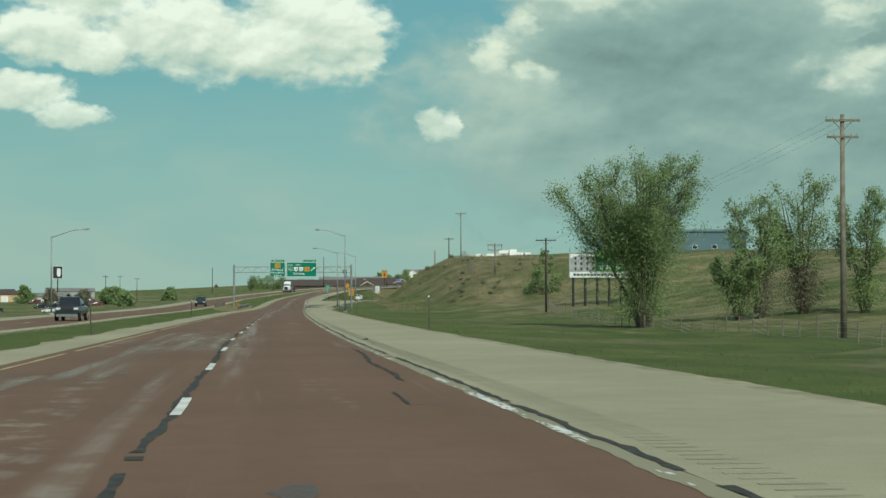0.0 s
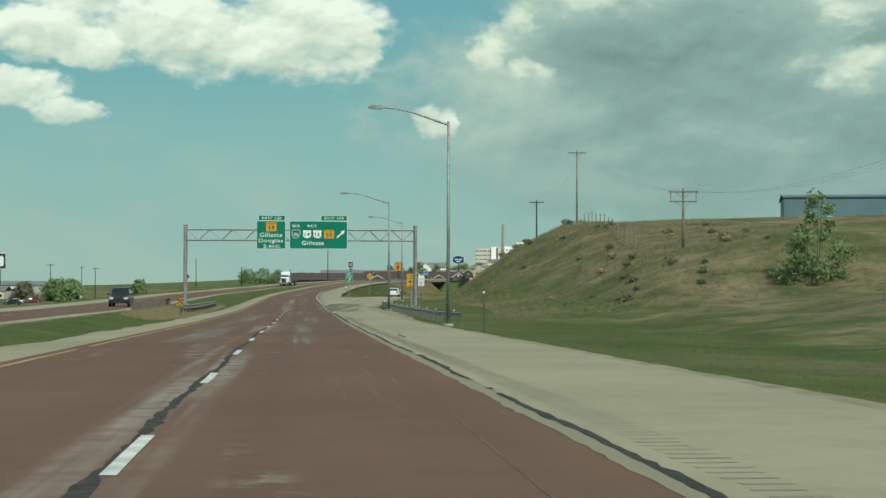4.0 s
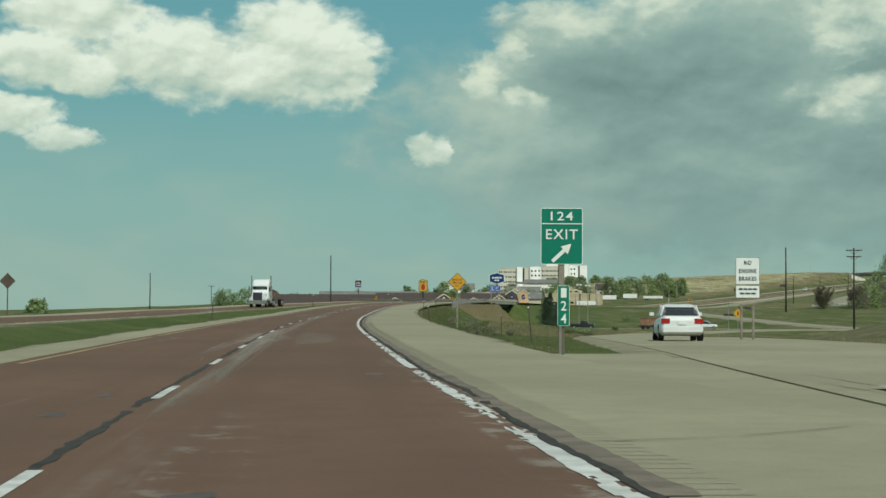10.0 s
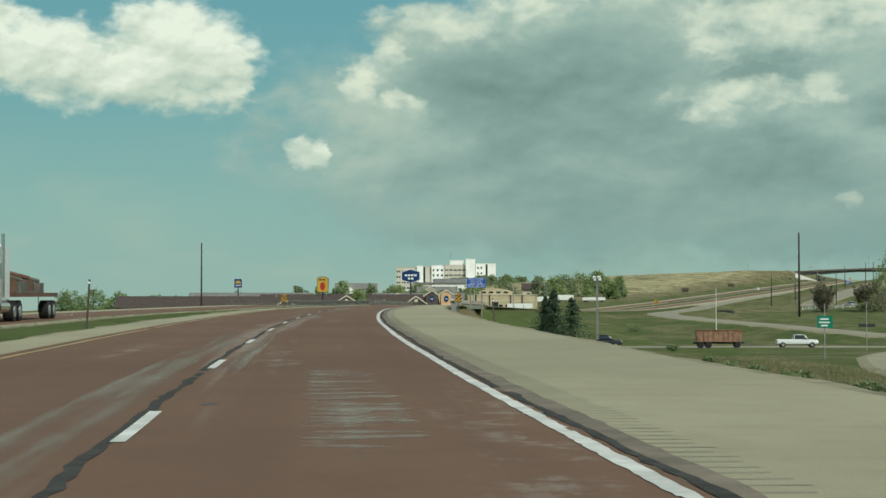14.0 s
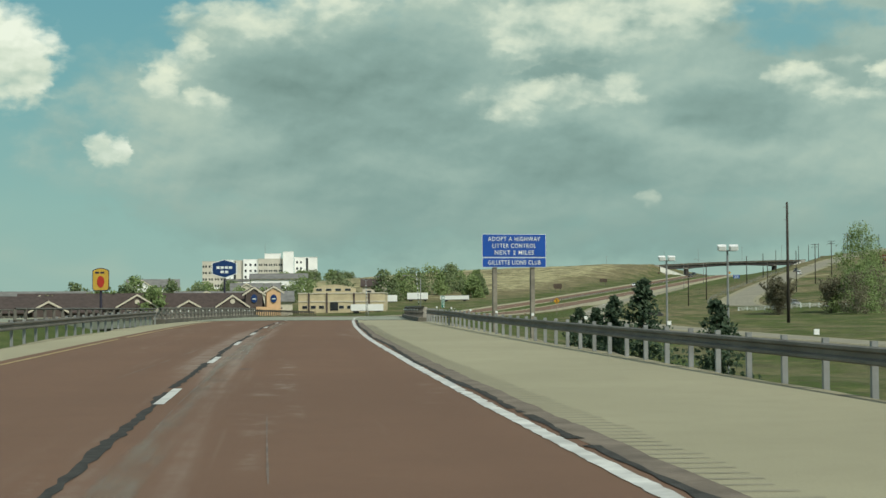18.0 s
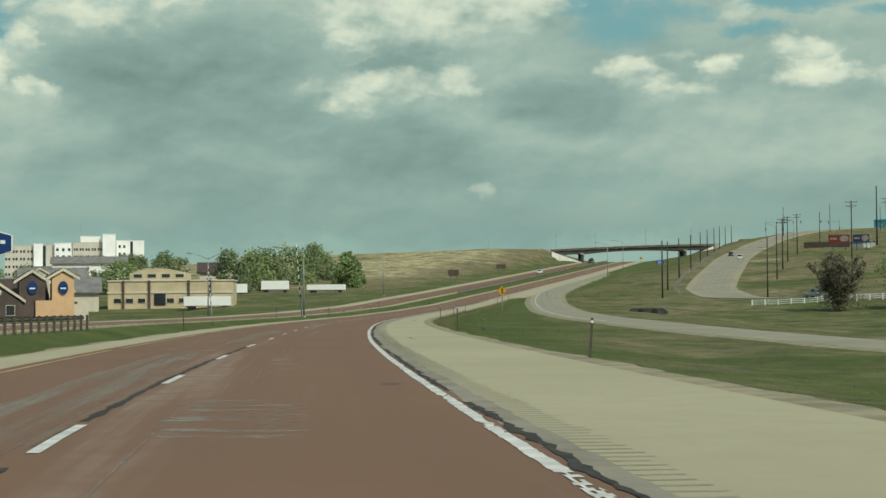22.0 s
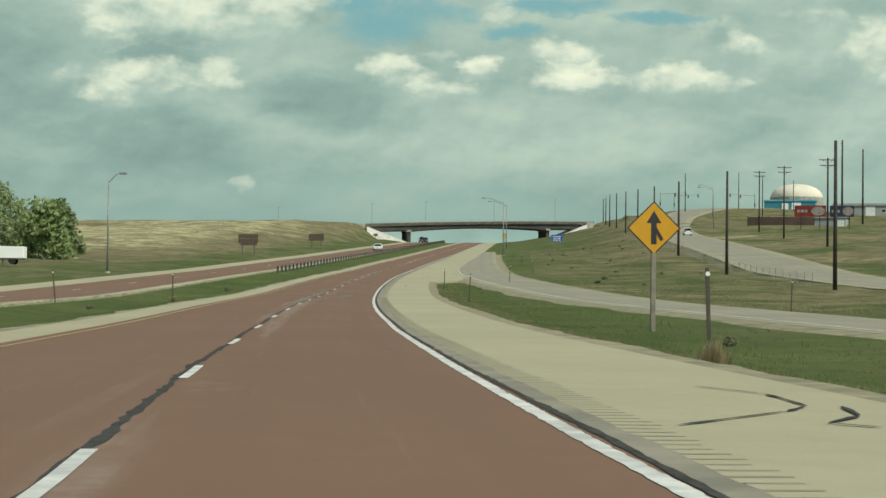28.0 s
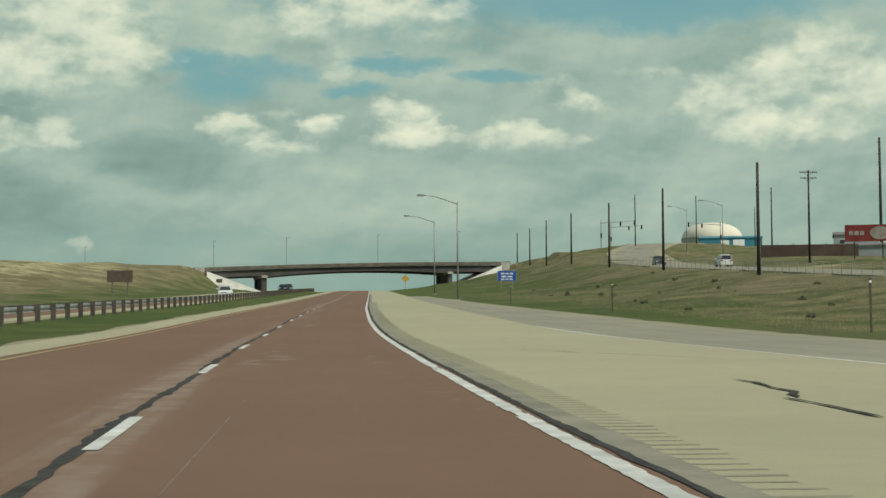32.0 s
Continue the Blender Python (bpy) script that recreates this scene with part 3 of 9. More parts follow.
CARVED = []
for knots, half in ((EXIT_RAMP, 6.6), (ENTRY_RAMP, 3.6), (STREET, 7.5), (FRONTAGE, 7.5)):
    k = spline(knots)
    w = at_axis(k[:, 0], k[:, 1], k[:, 2])
    CARVED.append((w, half))


def land(s, u):
    """Height of the ground at stations s and offsets u, with the side roads cut in."""
    s, u = np.asarray(s, float), np.asarray(u, float)
    base = np.interp(s, _s, _z)
    off = np.where(u >= 0, table(s, np.maximum(u, 0), R_U, R_T), table(s, np.maximum(-u, 0), L_U, L_T))
    inner = (u > -4.95) & (u < 6.85)
    off = np.where(inner, -0.12, off)
    band = np.clip((-u - 8.6) / 3.5, 0, 1) * np.clip((34 + u) / 9, 0, 1)
    off = np.where(u < 0, off + band * (opp(s) - .10 - off) * (np.abs(u + 18.2) < 6.3), off)
    edge = np.where((u < -8.6) & (u > -12.0), np.clip((-u - 8.6) / 3.5, 0, 1) * opp(s), 0) + np.where((u < -24.3) & (u > -32), np.clip((32 + u) / 7.7, 0, 1) * opp(s), 0)
    off = off + edge
    z = base + off
    p = at_axis(s, u)
    far = np.clip((np.abs(u) - 9) / 25, 0, 1) * ((u > 0) | (u < -25))
    bump = 0.35 * np.sin(p[..., 0] * 0.21 + 1.3 * np.sin(p[..., 1] * 0.11)) * np.sin(p[..., 1] * 0.17 + 0.7) + 0.12 * np.sin(p[..., 0] * 0.9) * np.sin(p[..., 1] * 0.8)
    z = z + bump * far
    flat = p.reshape(-1, 3)
    zz = z.reshape(-1).copy()
    inn, uu, sv = inner.reshape(-1), u.reshape(-1), s.reshape(-1)
    for w, half in CARVED:
        lo, hi = w[:, :2].min(0) - 40, w[:, :2].max(0) + 40
        idx = np.nonzero(((flat[:, :2] > lo) & (flat[:, :2] < hi)).all(1) & ~inn)[0]
        for part_ in np.array_split(idx, max(1, len(idx) // 4000)):
            if len(part_) == 0:
                continue
            d = np.hypot(flat[part_, None, 0] - w[None, :, 0], flat[part_, None, 1] - w[None, :, 1])
            j = d.argmin(1)
            dist = d[np.arange(len(part_)), j]
            k = 1 - np.clip((dist - half - 0.6) / 12.0, 0, 1)
            k = k * k * (3 - 2 * k)
            zz[part_] = zz[part_] * (1 - k) + (w[j, 2] - 0.10) * k
    # under the bridge
    gap = (sv > 797) & (sv < 832) & (uu > -30) & (uu < 12)
    zz[gap] = np.minimum(zz[gap], np.interp(sv[gap], _s, _z) - 6.2)
    # the cutting under the overpass
    ox, oy = flat[:, 0] - 435, flat[:, 1] - 1606.6
    along, over = ox * .946 - oy * .323, ox * .323 + oy * .946
    cut = (over > -60) & (over < 22) & (along > -6) & (along < 84) & ~inn
    bank = np.where(over < -2.0, np.clip((-.6 - along) / 5, 0, 1.1), np.clip((12.5 - along) / 14, 0, 1.2))
    lim = np.interp(sv, _s, _z) - .05 + 6.2 * bank + 4.6 * np.clip((along - 65) / 13, 0, 1.2) + 7 * np.clip((-over - 14) / 46, 0, 1) ** 2
    zz[cut] = np.minimum(zz[cut], lim[cut])
    return zz.reshape(z.shape)


def G(s, u):
    return float(land(np.array([float(s)]), np.array([float(u)]))[0])


def ground_pose(s, u, turn=0.0, sink=0.0):
    """A pose on the ground whose -y side faces back along the road."""
    p = P(s, u)
    return pose(p.x, p.y, G(s, u) - sink, 0, 0, -heading(s) - turn)


# ---------------------------------------------------------------- mesh short hands
def mesh_object(name, verts, faces, mat, parent=None, label="", uv=None, smooth=False, kind=""):
    me = bpy.data.meshes.new(name)
    me.from_pydata([tuple(v) for v in verts], [], faces)
    for m_ in mat if isinstance(mat, (list, tuple)) else [mat]:
        me.materials.append(m_)
    if uv is not None:
        lay = me.uv_layers.new(name="metres")
        idx = np.empty(len(me.loops), int)
        me.loops.foreach_get("vertex_index", idx)
        lay.data.foreach_set("uv", np.asarray(uv, np.float32)[idx].ravel())
    if smooth:
        me.polygons.foreach_set("use_smooth", [True] * len(me.polygons))
    me.update()
    ob = new(name, me)
    if parent is not None:
        ob.parent = parent
    if label:
        ob["label"] = label
    if kind:
        ob["kind"] = kind
    return ob


def grid_faces(nr, nc):
    i = np.arange(nr - 1)[:, None] * nc + np.arange(nc - 1)[None]
    q = np.stack([i, i + 1, i + nc + 1, i + nc], -1).reshape(-1, 4)
    return q.tolist()


def ribbon(name, s, u0, u1, dz, mat, parent=None, thick=0.25, label="", kind="", cols=2, uv_shift=0.0):
    """A slab along the axis between two offsets (numbers, or arrays over s), with sides."""
    s = np.asarray(s, float)
    u0, u1, dz = (np.broadcast_to(np.asarray(v, float), s.shape) for v in (u0, u1, dz))
    us = [u0] + [u0 + (u1 - u0) * k / (cols - 1) for k in range(cols)] + [u1]
    rows = []
    for k, u in enumerate(us):
        edge = k in (0, len(us) - 1)
        rows.append(at_axis(s, u, dz - (thick if edge else 0)))
    v = np.stack(rows, 1)
    uv = np.stack([np.stack([u + uv_shift, s], -1) for u in us], 1)
    nr, nc = v.shape[:2]
    faces = grid_faces(nr, nc) + [list(range(nc)), list(range(nr * nc - 1, nr * nc - nc - 1, -1))]
    return mesh_object(name, v.reshape(-1, 3), faces, mat, parent, label, uv.reshape(-1, 2), kind=kind)


def lane(name, knots, left, right, dz, mat, parent=None, thick=0.2, step=4.0, label="", kind="", cut=(0, 0)):
    """A slab along a side road's own line, between offsets left and right of it."""
    k = spline(knots, step)
    w = at_axis(k[:, 0], k[:, 1], k[:, 2])
    n = len(w)
    w = w[cut[0]:n - cut[1]]
    t = np.gradient(w[:, :2], axis=0)
    t /= np.linalg.norm(t, axis=1)[:, None]
    d = np.r_[0, np.cumsum(np.linalg.norm(np.diff(w[:, :2], axis=0), axis=1))]
    nrm = np.stack([t[:, 1], -t[:, 0]], -1)
    rows, uvs = [], []
    for o, drop in ((left, thick), (left, 0), (right, 0), (right, thick)):
        rows.append(np.concatenate([w[:, :2] + nrm * o, (w[:, 2] + dz - drop)[:, None]], 1))
        uvs.append(np.stack([np.full(len(w), o), d], -1))
    v, uv = np.stack(rows, 1), np.stack(uvs, 1)
    return mesh_object(name, v.reshape(-1, 3), grid_faces(len(w), 4), mat, parent, label, uv.reshape(-1, 2), kind=kind)


def skirt(name, knots, inner, outer, drop, mat, parent, label="", cut=(0, 0)):
    """A gravel slope that falls away from a side road's edge into the turf."""
    k = spline(knots, 4.0)
    w = at_axis(k[:, 0], k[:, 1], k[:, 2])
    w = w[cut[0]:len(w) - cut[1]]
    t = np.gradient(w[:, :2], axis=0)
    t /= np.linalg.norm(t, axis=1)[:, None]
    nrm = np.stack([t[:, 1], -t[:, 0]], -1)
    wave = .18 * np.sin(np.arange(len(w)) * 1.9) + .12 * np.sin(np.arange(len(w)) * .73)
    rows = []
    for o, d, f in ((inner, .012, 0), ((inner + outer) / 2, .05, .3), (outer, drop, 1)):
        rows.append(np.concatenate([w[:, :2] + nrm * (o + wave * f)[:, None], (w[:, 2] - d)[:, None]], 1))
    if outer < inner:
        rows = rows[::-1]
    v = np.stack(rows, 1)
    return mesh_object(name, v.reshape(-1, 3), grid_faces(len(w), 3), mat, parent, label, smooth=True)


# the ground sheet
us = [-2500, -1600, -1100, -800, -600, -450, -350, -270, -210, -165, -135, -112, -95, -80, -68, -58, -50, -43, -37, -32, -28, -25.5, -24.2, -12.3, -10.8, -9.2, -7.8, -6.4, -5.0,
      -4.9, 6.8, 6.9, 7.6, 8.6, 10, 12, 14.5, 17, 20, 23, 26.5, 30, 34, 38, 42, 46, 50, 55, 60, 66, 73, 82, 92, 105, 120, 140, 170, 210, 260, 330, 430, 560, 750, 1000, 1450]
ss = np.r_[np.arange(-400, -120, 20), np.arange(-120, 1760, 5.0), np.arange(1760, 2300, 20), np.arange(2300, 5401, 100)]
gs, gu = np.meshgrid(ss, np.array(us, float), indexing="ij")
gz = land(gs, gu)
gp = at_axis(gs, gu)
gp[..., 2] = gz
dry = np.clip((gu - 16) / 30, 0, 0.9) * np.interp(gs, [0, 280, 330, 460, 520, 900, 1200, 1350, 1500, 3000], [.4, .5, .9, .95, .3, .25, .28, .42, .6, .8])
dry = np.where((gs > 296) & (gs < 480), np.clip((gu - np.interp(gs, [300, 345, 420, 480], [26, 21, 25, 32])) / 12, 0, .6), dry)
dry = np.where(gu < 0, np.clip((-gu - 26) / 30, 0, 1) * np.interp(gs, [0, 500, 900, 1250, 1340, 1420, 3000], [.4, .3, .2, .25, .9, 1.5, 1.5]), dry)
dry = dry + np.where((gu > 6.8) & (gu < 8.6), 0.25, 0)
dry = dry + np.where((gu > 57) & (gu < 130) & (gs > 1225) & (gs < 1500), .25 + .6 * np.sin(gs * .09) * np.sin(gu * .13), 0)
dry = dry - np.where((gu > 8.6) & (gu < 20) & (gs > 960) & (gs < 1420), .3 * np.clip((20 - gu) / 5, 0, 1), 0)
dry = dry + np.where((gu > 19) & (gu < 60) & (gs > 960) & (gs < 1500), .22, 0)
ground = mesh_object("ground", gp.reshape(-1, 3), grid_faces(*gs.shape), M["turf"], uv=np.stack([gu, dry], -1).reshape(-1, 2), smooth=True)
tagged(ground, "rolling turf, green by the road and straw-dry uphill", "ground", kind="structure")

# the roadways
EDGE_S = [-400, 0, 50, 89, 209, 247, 322, 365, 403, 442, 481, 518, 558, 676, 714, 754, 793, 831, 871, 911, 950, 988, 1050, 1103, 1143, 1182, 1221, 1262, 1400]
EDGE_U = [3.3, 3.26, 3.08, 3.12, 3.3, 3.32, 3.38, 3.55, 3.43, 3.42, 3.12, 3.08, 3.2, 3.24, 3.18, 3.16, 3.32, 3.22, 3.22, 3.34, 3.56, 3.6, 3.42, 3.27, 3.42, 3.32, 3.23, 3.12, 3.15]


def edge_u(s):
    """Where the white edge line runs."""
    return np.interp(s, EDGE_S, EDGE_U)


MAIN_S = np.arange(-400, 2400, 5.0)
B0, B1, RAIL0 = 794.0, 836.9, 783.5   # the bridge deck and the start of its rails
road = tagged(new("road"), "red asphalt highway carriageway with pale concrete shoulders", "road", kind="structure")
for a, b in ((-400, B0), (B1, 2400)):
    s = np.unique(np.r_[MAIN_S[(MAIN_S > a) & (MAIN_S < b)], a, b])
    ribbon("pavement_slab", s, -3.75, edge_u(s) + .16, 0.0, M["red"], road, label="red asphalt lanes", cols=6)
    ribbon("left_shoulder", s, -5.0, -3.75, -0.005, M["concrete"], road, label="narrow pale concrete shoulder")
s = np.unique(np.r_[MAIN_S[(MAIN_S > -400) & (MAIN_S < B0)], B0])
right_edge = np.interp(s, [0, 240, 345], [6.75, 6.75, 7.0])
ribbon("right_shoulder", s, edge_u(s) + .16, right_edge, -0.005, M["concrete"], road, label="pale concrete shoulder with milled rumble strip", cols=3)
s = np.unique(np.r_[MAIN_S[(MAIN_S > B1) & (MAIN_S < 2400)], B1])
ribbon("right_shoulder", s, edge_u(s) + .16, 6.75, -0.005, M["concrete"], road, label="pale concrete shoulder with milled rumble strip", cols=3)

opposite = tagged(new("opposite_road"), "far carriageway of red asphalt beyond the grass median", "road", kind="structure")
for a, b in ((-400, B0), (B1, 2400)):
    s = np.unique(np.r_[MAIN_S[(MAIN_S > a) & (MAIN_S < b)], a, b])
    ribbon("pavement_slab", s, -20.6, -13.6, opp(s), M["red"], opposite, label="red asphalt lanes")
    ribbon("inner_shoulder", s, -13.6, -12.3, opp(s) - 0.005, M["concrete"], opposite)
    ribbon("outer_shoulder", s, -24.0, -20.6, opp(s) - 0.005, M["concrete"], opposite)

exit_ramp = tagged(new("exit_ramp"), "pale concrete exit ramp curving down to the street", "ramp", kind="structure")
# the deceleration lane widens from the shoulder
s = np.arange(225, 437, 5.0)
outer = np.interp(s, [225, 291, 310, 321, 333, 338, 348, 364, 388, 410, 436], [6.76, 6.84, 6.98, 7.3, 8.5, 8.8, 9.5, 11.3, 13.6, 15.6, 18.2])
ribbon("widening", s, np.interp(s, [225, 436], [6.7, 6.9]), outer, np.interp(s, [225, 345, 400, 436], [-.009, -.04, -.05, -.17]), M["concrete"], exit_ramp, label="widening concrete apron and paved gore")
lane("ramp_slab", EXIT_RAMP, -3.6, 2.6, 0.0, M["concrete"], exit_ramp, label="worn pale ramp lane", cut=(9, 0))
lane("ramp_shoulder", EXIT_RAMP, 2.6, 6.0, -0.004, M["concrete"], exit_ramp, label="pale concrete ramp shoulder", cut=(24, 0))
entry_ramp = tagged(new("entry_ramp"), "grey entry ramp with pale edges climbing to the highway", "ramp", kind="structure")
lane("ramp_slab", ENTRY_RAMP, -2.3, 2.6, 0.0, M["ramp"], entry_ramp, label="grey ramp lane")
lane("ramp_edge", ENTRY_RAMP, -3.1, -2.3, -0.004, M["concrete"], entry_ramp, label="pale concrete ramp edge")
lane("ramp_edge", ENTRY_RAMP, 2.6, 3.3, -0.004, M["concrete"], entry_ramp, label="pale concrete ramp edge")
s = np.arange(1246, 1700, 4.0)
ribbon("merge_apron", s, 6.7, np.interp(s, [1246, 1256, 1270, 1300, 1480, 1690], [7.2, 9.6, 9.8, 8.6, 8.0, 7.0]), -0.016, M["concrete"], entry_ramp, label="pale concrete wedge of the merging lane")
skirt("gravel_edge", ENTRY_RAMP, -3.06, -5.0, .40, M["dirt"], entry_ramp, "pale gravel beside the ramp", (0, 40))
skirt("gravel_edge", ENTRY_RAMP, 3.26, 5.2, .40, M["dirt"], entry_ramp, "pale gravel beside the ramp", (0, 8))
skirt("gravel_edge", EXIT_RAMP, -3.56, -5.4, .45, M["dirt"], exit_ramp, "pale gravel beside the ramp", (24, 0))
skirt("gravel_edge", EXIT_RAMP, 5.95, 7.6, .45, M["dirt"], exit_ramp, "pale gravel beside the ramp", (26, 0))
street = tagged(new("street"), "grey street passing under the highway bridge", "street", kind="structure")
lane("street_slab", STREET, -6, 6, 0.0, M["ramp"], street)
frontage = tagged(new("frontage_road"), "pale concrete frontage road climbing the hill", "road", kind="structure")
lane("road_slab", FRONTAGE, -6.2, 6.2, 0.0, M["concrete"], frontage)
lane("driving_lanes", FRONTAGE, -4.3, 4.3, 0.012, M["ramp"], frontage, .01, label="worn grey driving lanes")


# ---------------------------------------------------------------- mesh builder
class Mesh:
    """Collects boxes, tubes and plates into one mesh."""

    def __init__(self):
        self.v, self.f, self.mi, self.cur = [], [], [], 0

    def add(self, verts, faces):
        n = len(self.v)
        self.v += [tuple(p) for p in verts]
        self.f += [[n + i for i in f] for f in faces]
        self.mi += [self.cur] * len(faces)
        return self

    def box(self, c, d, m=None, bevel=0.0):
        x, y, z = (k / 2 for k in d)
        if bevel:
            b = bevel
            ring = [(-x + b, -y), (x - b, -y), (x, -y + b), (x, y - b), (x - b, y), (-x + b, y), (-x, y - b), (-x, -y + b)]
            vs = [(px, py, h) for h in (-z, z) for px, py in ring]
            fs = [list(range(7, -1, -1)), list(range(8, 16))] + [[i, (i + 1) % 8, 8 + (i + 1) % 8, 8 + i] for i in range(8)]
        else:
            vs = [(sx * x, sy * y, sz * z) for sx in (-1, 1) for sy in (-1, 1) for sz in (-1, 1)]
            fs = [[0, 1, 3, 2], [4, 6, 7, 5], [0, 4, 5, 1], [2, 3, 7, 6], [0, 2, 6, 4], [1, 5, 7, 3]]
        vs = [Vector(p) for p in vs]
        if m is not None:
            vs = [m @ p for p in vs]
        return self.add([p + Vector(c) for p in vs], fs)

    def tube(self, a, b, r0, r1=None, n=8, caps=True):
        a, b = Vector(a), Vector(b)
        r1 = r0 if r1 is None else r1
        w = (b - a).normalized()
        x = w.orthogonal().normalized()
        y = w.cross(x)
        vs = []
        for p, r in ((a, r0), (b, r1)):
            vs += [p + (x * math.cos(t) + y * math.sin(t)) * r for t in (2 * math.pi * i / n for i in range(n))]
        fs = [[i, (i + 1) % n, n + (i + 1) % n, n + i] for i in range(n)]
        if caps:
            fs += [list(range(n - 1, -1, -1)), list(range(n, 2 * n))]
        return self.add(vs, fs)

    def path(self, pts, rs, n=8):
        for k in range(len(pts) - 1):
            self.tube(pts[k], pts[k + 1], rs[k], rs[k + 1], n, caps=k in (0, len(pts) - 2))
        return self

    def prism(self, outline, y0, y1, m=None):
        """An outline in x and z, pushed from y0 to y1."""
        n = len(outline)
        vs = [Vector((x, y0, z)) for x, z in outline] + [Vector((x, y1, z)) for x, z in outline]
        if m is not None:
            vs = [m @ p for p in vs]
        return self.add(vs, [list(range(n)), list(range(2 * n - 1, n - 1, -1))] + [[(i + 1) % n, i, n + i, n + (i + 1) % n] for i in range(n)])

    def sheet(self, rows):
        """Rows of points of one length, joined as a skin."""
        nr, nc = len(rows), len(rows[0])
        return self.add([p for r in rows for p in r], grid_faces(nr, nc))

    def make(self, name, mat, parent=None, label="", smooth=False, kind=""):
        ob = mesh_object(name, self.v, self.f, mat, parent, label, smooth=smooth, kind=kind)
        if any(self.mi):
            ob.data.polygons.foreach_set("material_index", self.mi)
        return ob


def part(name, mesh, mat, parent, label="", smooth=False):
    return mesh.make(name, mat, parent, label, smooth)


def thing(name, label, category, m, group="", kind=""):
    ob = new(name)
    ob.matrix_world = m
    return tagged(ob, label, category, group, kind)


def arc(cx, cz, rx, rz, a0, a1, n):
    return [(cx + rx * math.cos(radians(a0 + (a1 - a0) * i / n)), cz + rz * math.sin(radians(a0 + (a1 - a0) * i / n))) for i in range(n + 1)]


def plate(w, h, r, n=4):
    """Outline of a board with rounded corners, centred."""
    x, z = w / 2 - r, h / 2 - r
    return arc(x, z, r, r, 0, 90, n) + arc(-x, z, r, r, 90, 180, n) + arc(-x, -z, r, r, 180, 270, n) + arc(x, -z, r, r, 270, 360, n)


# ---------------------------------------------------------------- markings
CYCLE, DASH = 11.514, 3.1
rng = np.random.default_rng(7)


def strip_mesh(s, u0, u1, dz):
    return np.stack([at_axis(s, u0, dz), at_axis(s, u1, dz)], 1)


DRIFT_S = [0, 52, 88, 214, 249, 284, 330, 365, 412, 446, 481, 525, 560, 676, 722, 755, 792, 838, 874, 919, 954, 987, 1102, 1148, 1182, 1227, 1262, 1400]
DRIFT_U = [.01, -.2, -.07, .01, .04, -.02, .02, 0, -.02, -.06, -.3, 0, .02, -.06, -.05, -.07, -.05, -.05, -.42, .04, .01, 0, .1, .02, .13, .24, .07, 0]
SLIP = [0, -.6, .7, .3, 0, .3, .5, .8, 1.9, 1.4, 1.5, .4, .6, 1.1, 1.0, .2, 1.7, 1.8, 3.1, 2.7, 2.7, 1.7, 1.6, 1.3, .6, -.5, -.2, -.2]


def joint_u(s):
    """The lane joint wanders a little off the axis."""
    return np.interp(s, DRIFT_S, DRIFT_U)


for k in range(-12, 150):
    a = 17.0 + CYCLE * k
    a += float(np.interp(a, DRIFT_S, SLIP))
    s = np.linspace(a, a + DASH, 3)
    j = rng.normal(0, 0.006, 3)
    v = strip_mesh(s, joint_u(s) - .054 + j, joint_u(s) + .054 + j, 0.013 if B0 - 4 < a < B1 else 0.006)
    mesh_object("lane_dash", v.reshape(-1, 3), grid_faces(3, 2), M["white"], road)
for k in range(-8, 60):
    a = 14.0 + 2 * CYCLE * k
    if not B0 - 4 < a < B1:
        v = strip_mesh(np.linspace(a, a + DASH, 2), -17.2, -17.05, opp(np.array([a, a + DASH])) + 0.006)
        mesh_object("lane_dash", v.reshape(-1, 3), grid_faces(2, 2), M["white"], opposite)


def wobble(s, scale, amp, seed):
    r = np.random.default_rng(seed)
    out = np.zeros_like(s)
    for f_ in (1.0, 2.3, 5.1):
        ph = r.uniform(0, 7)
        out += np.sin(s * f_ / scale + ph + 1.7 * np.sin(s * f_ / scale * 0.37 + ph)) / f_
    return out * amp


def long_line(name, a, b, u, half, mat, label, seed, ragged=0.0, gaps=0.0, dz=0.005, drift=0.0, cell=1.0, parent=None):
    """A painted or poured line of uneven width, broken here and there."""
    s = np.arange(a, b, cell)
    mid = u + wobble(s, 4.0, drift, seed) + (joint_u(s) if abs(u) < .2 else edge_u(s) - 3.46 if 3.3 < u < 4.2 else 0)
    w0 = half * (1 + wobble(s, 0.7, ragged * .55, seed + 1))
    w1 = half * (1 + wobble(s, 0.6, ragged * .55, seed + 2))
    jr = np.random.default_rng(seed + 50)
    w0, w1 = w0 * jr.uniform(1 - ragged, 1 + ragged, len(s)), w1 * jr.uniform(1 - ragged, 1 + ragged, len(s))
    v = strip_mesh(s, mid - np.maximum(w0, .004), mid + np.maximum(w1, .004), dz)
    f_ = grid_faces(len(s), 2)
    if gaps:
        keep = wobble(s[:-1], 3.1, 1.0, seed + 3) + wobble(s[:-1], 0.8, 0.5, seed + 4) > -2 + gaps * 4
        f_ = [q for q, k in zip(f_, keep) if k]
    return mesh_object(name, v.reshape(-1, 3), f_, mat, parent or road, label)


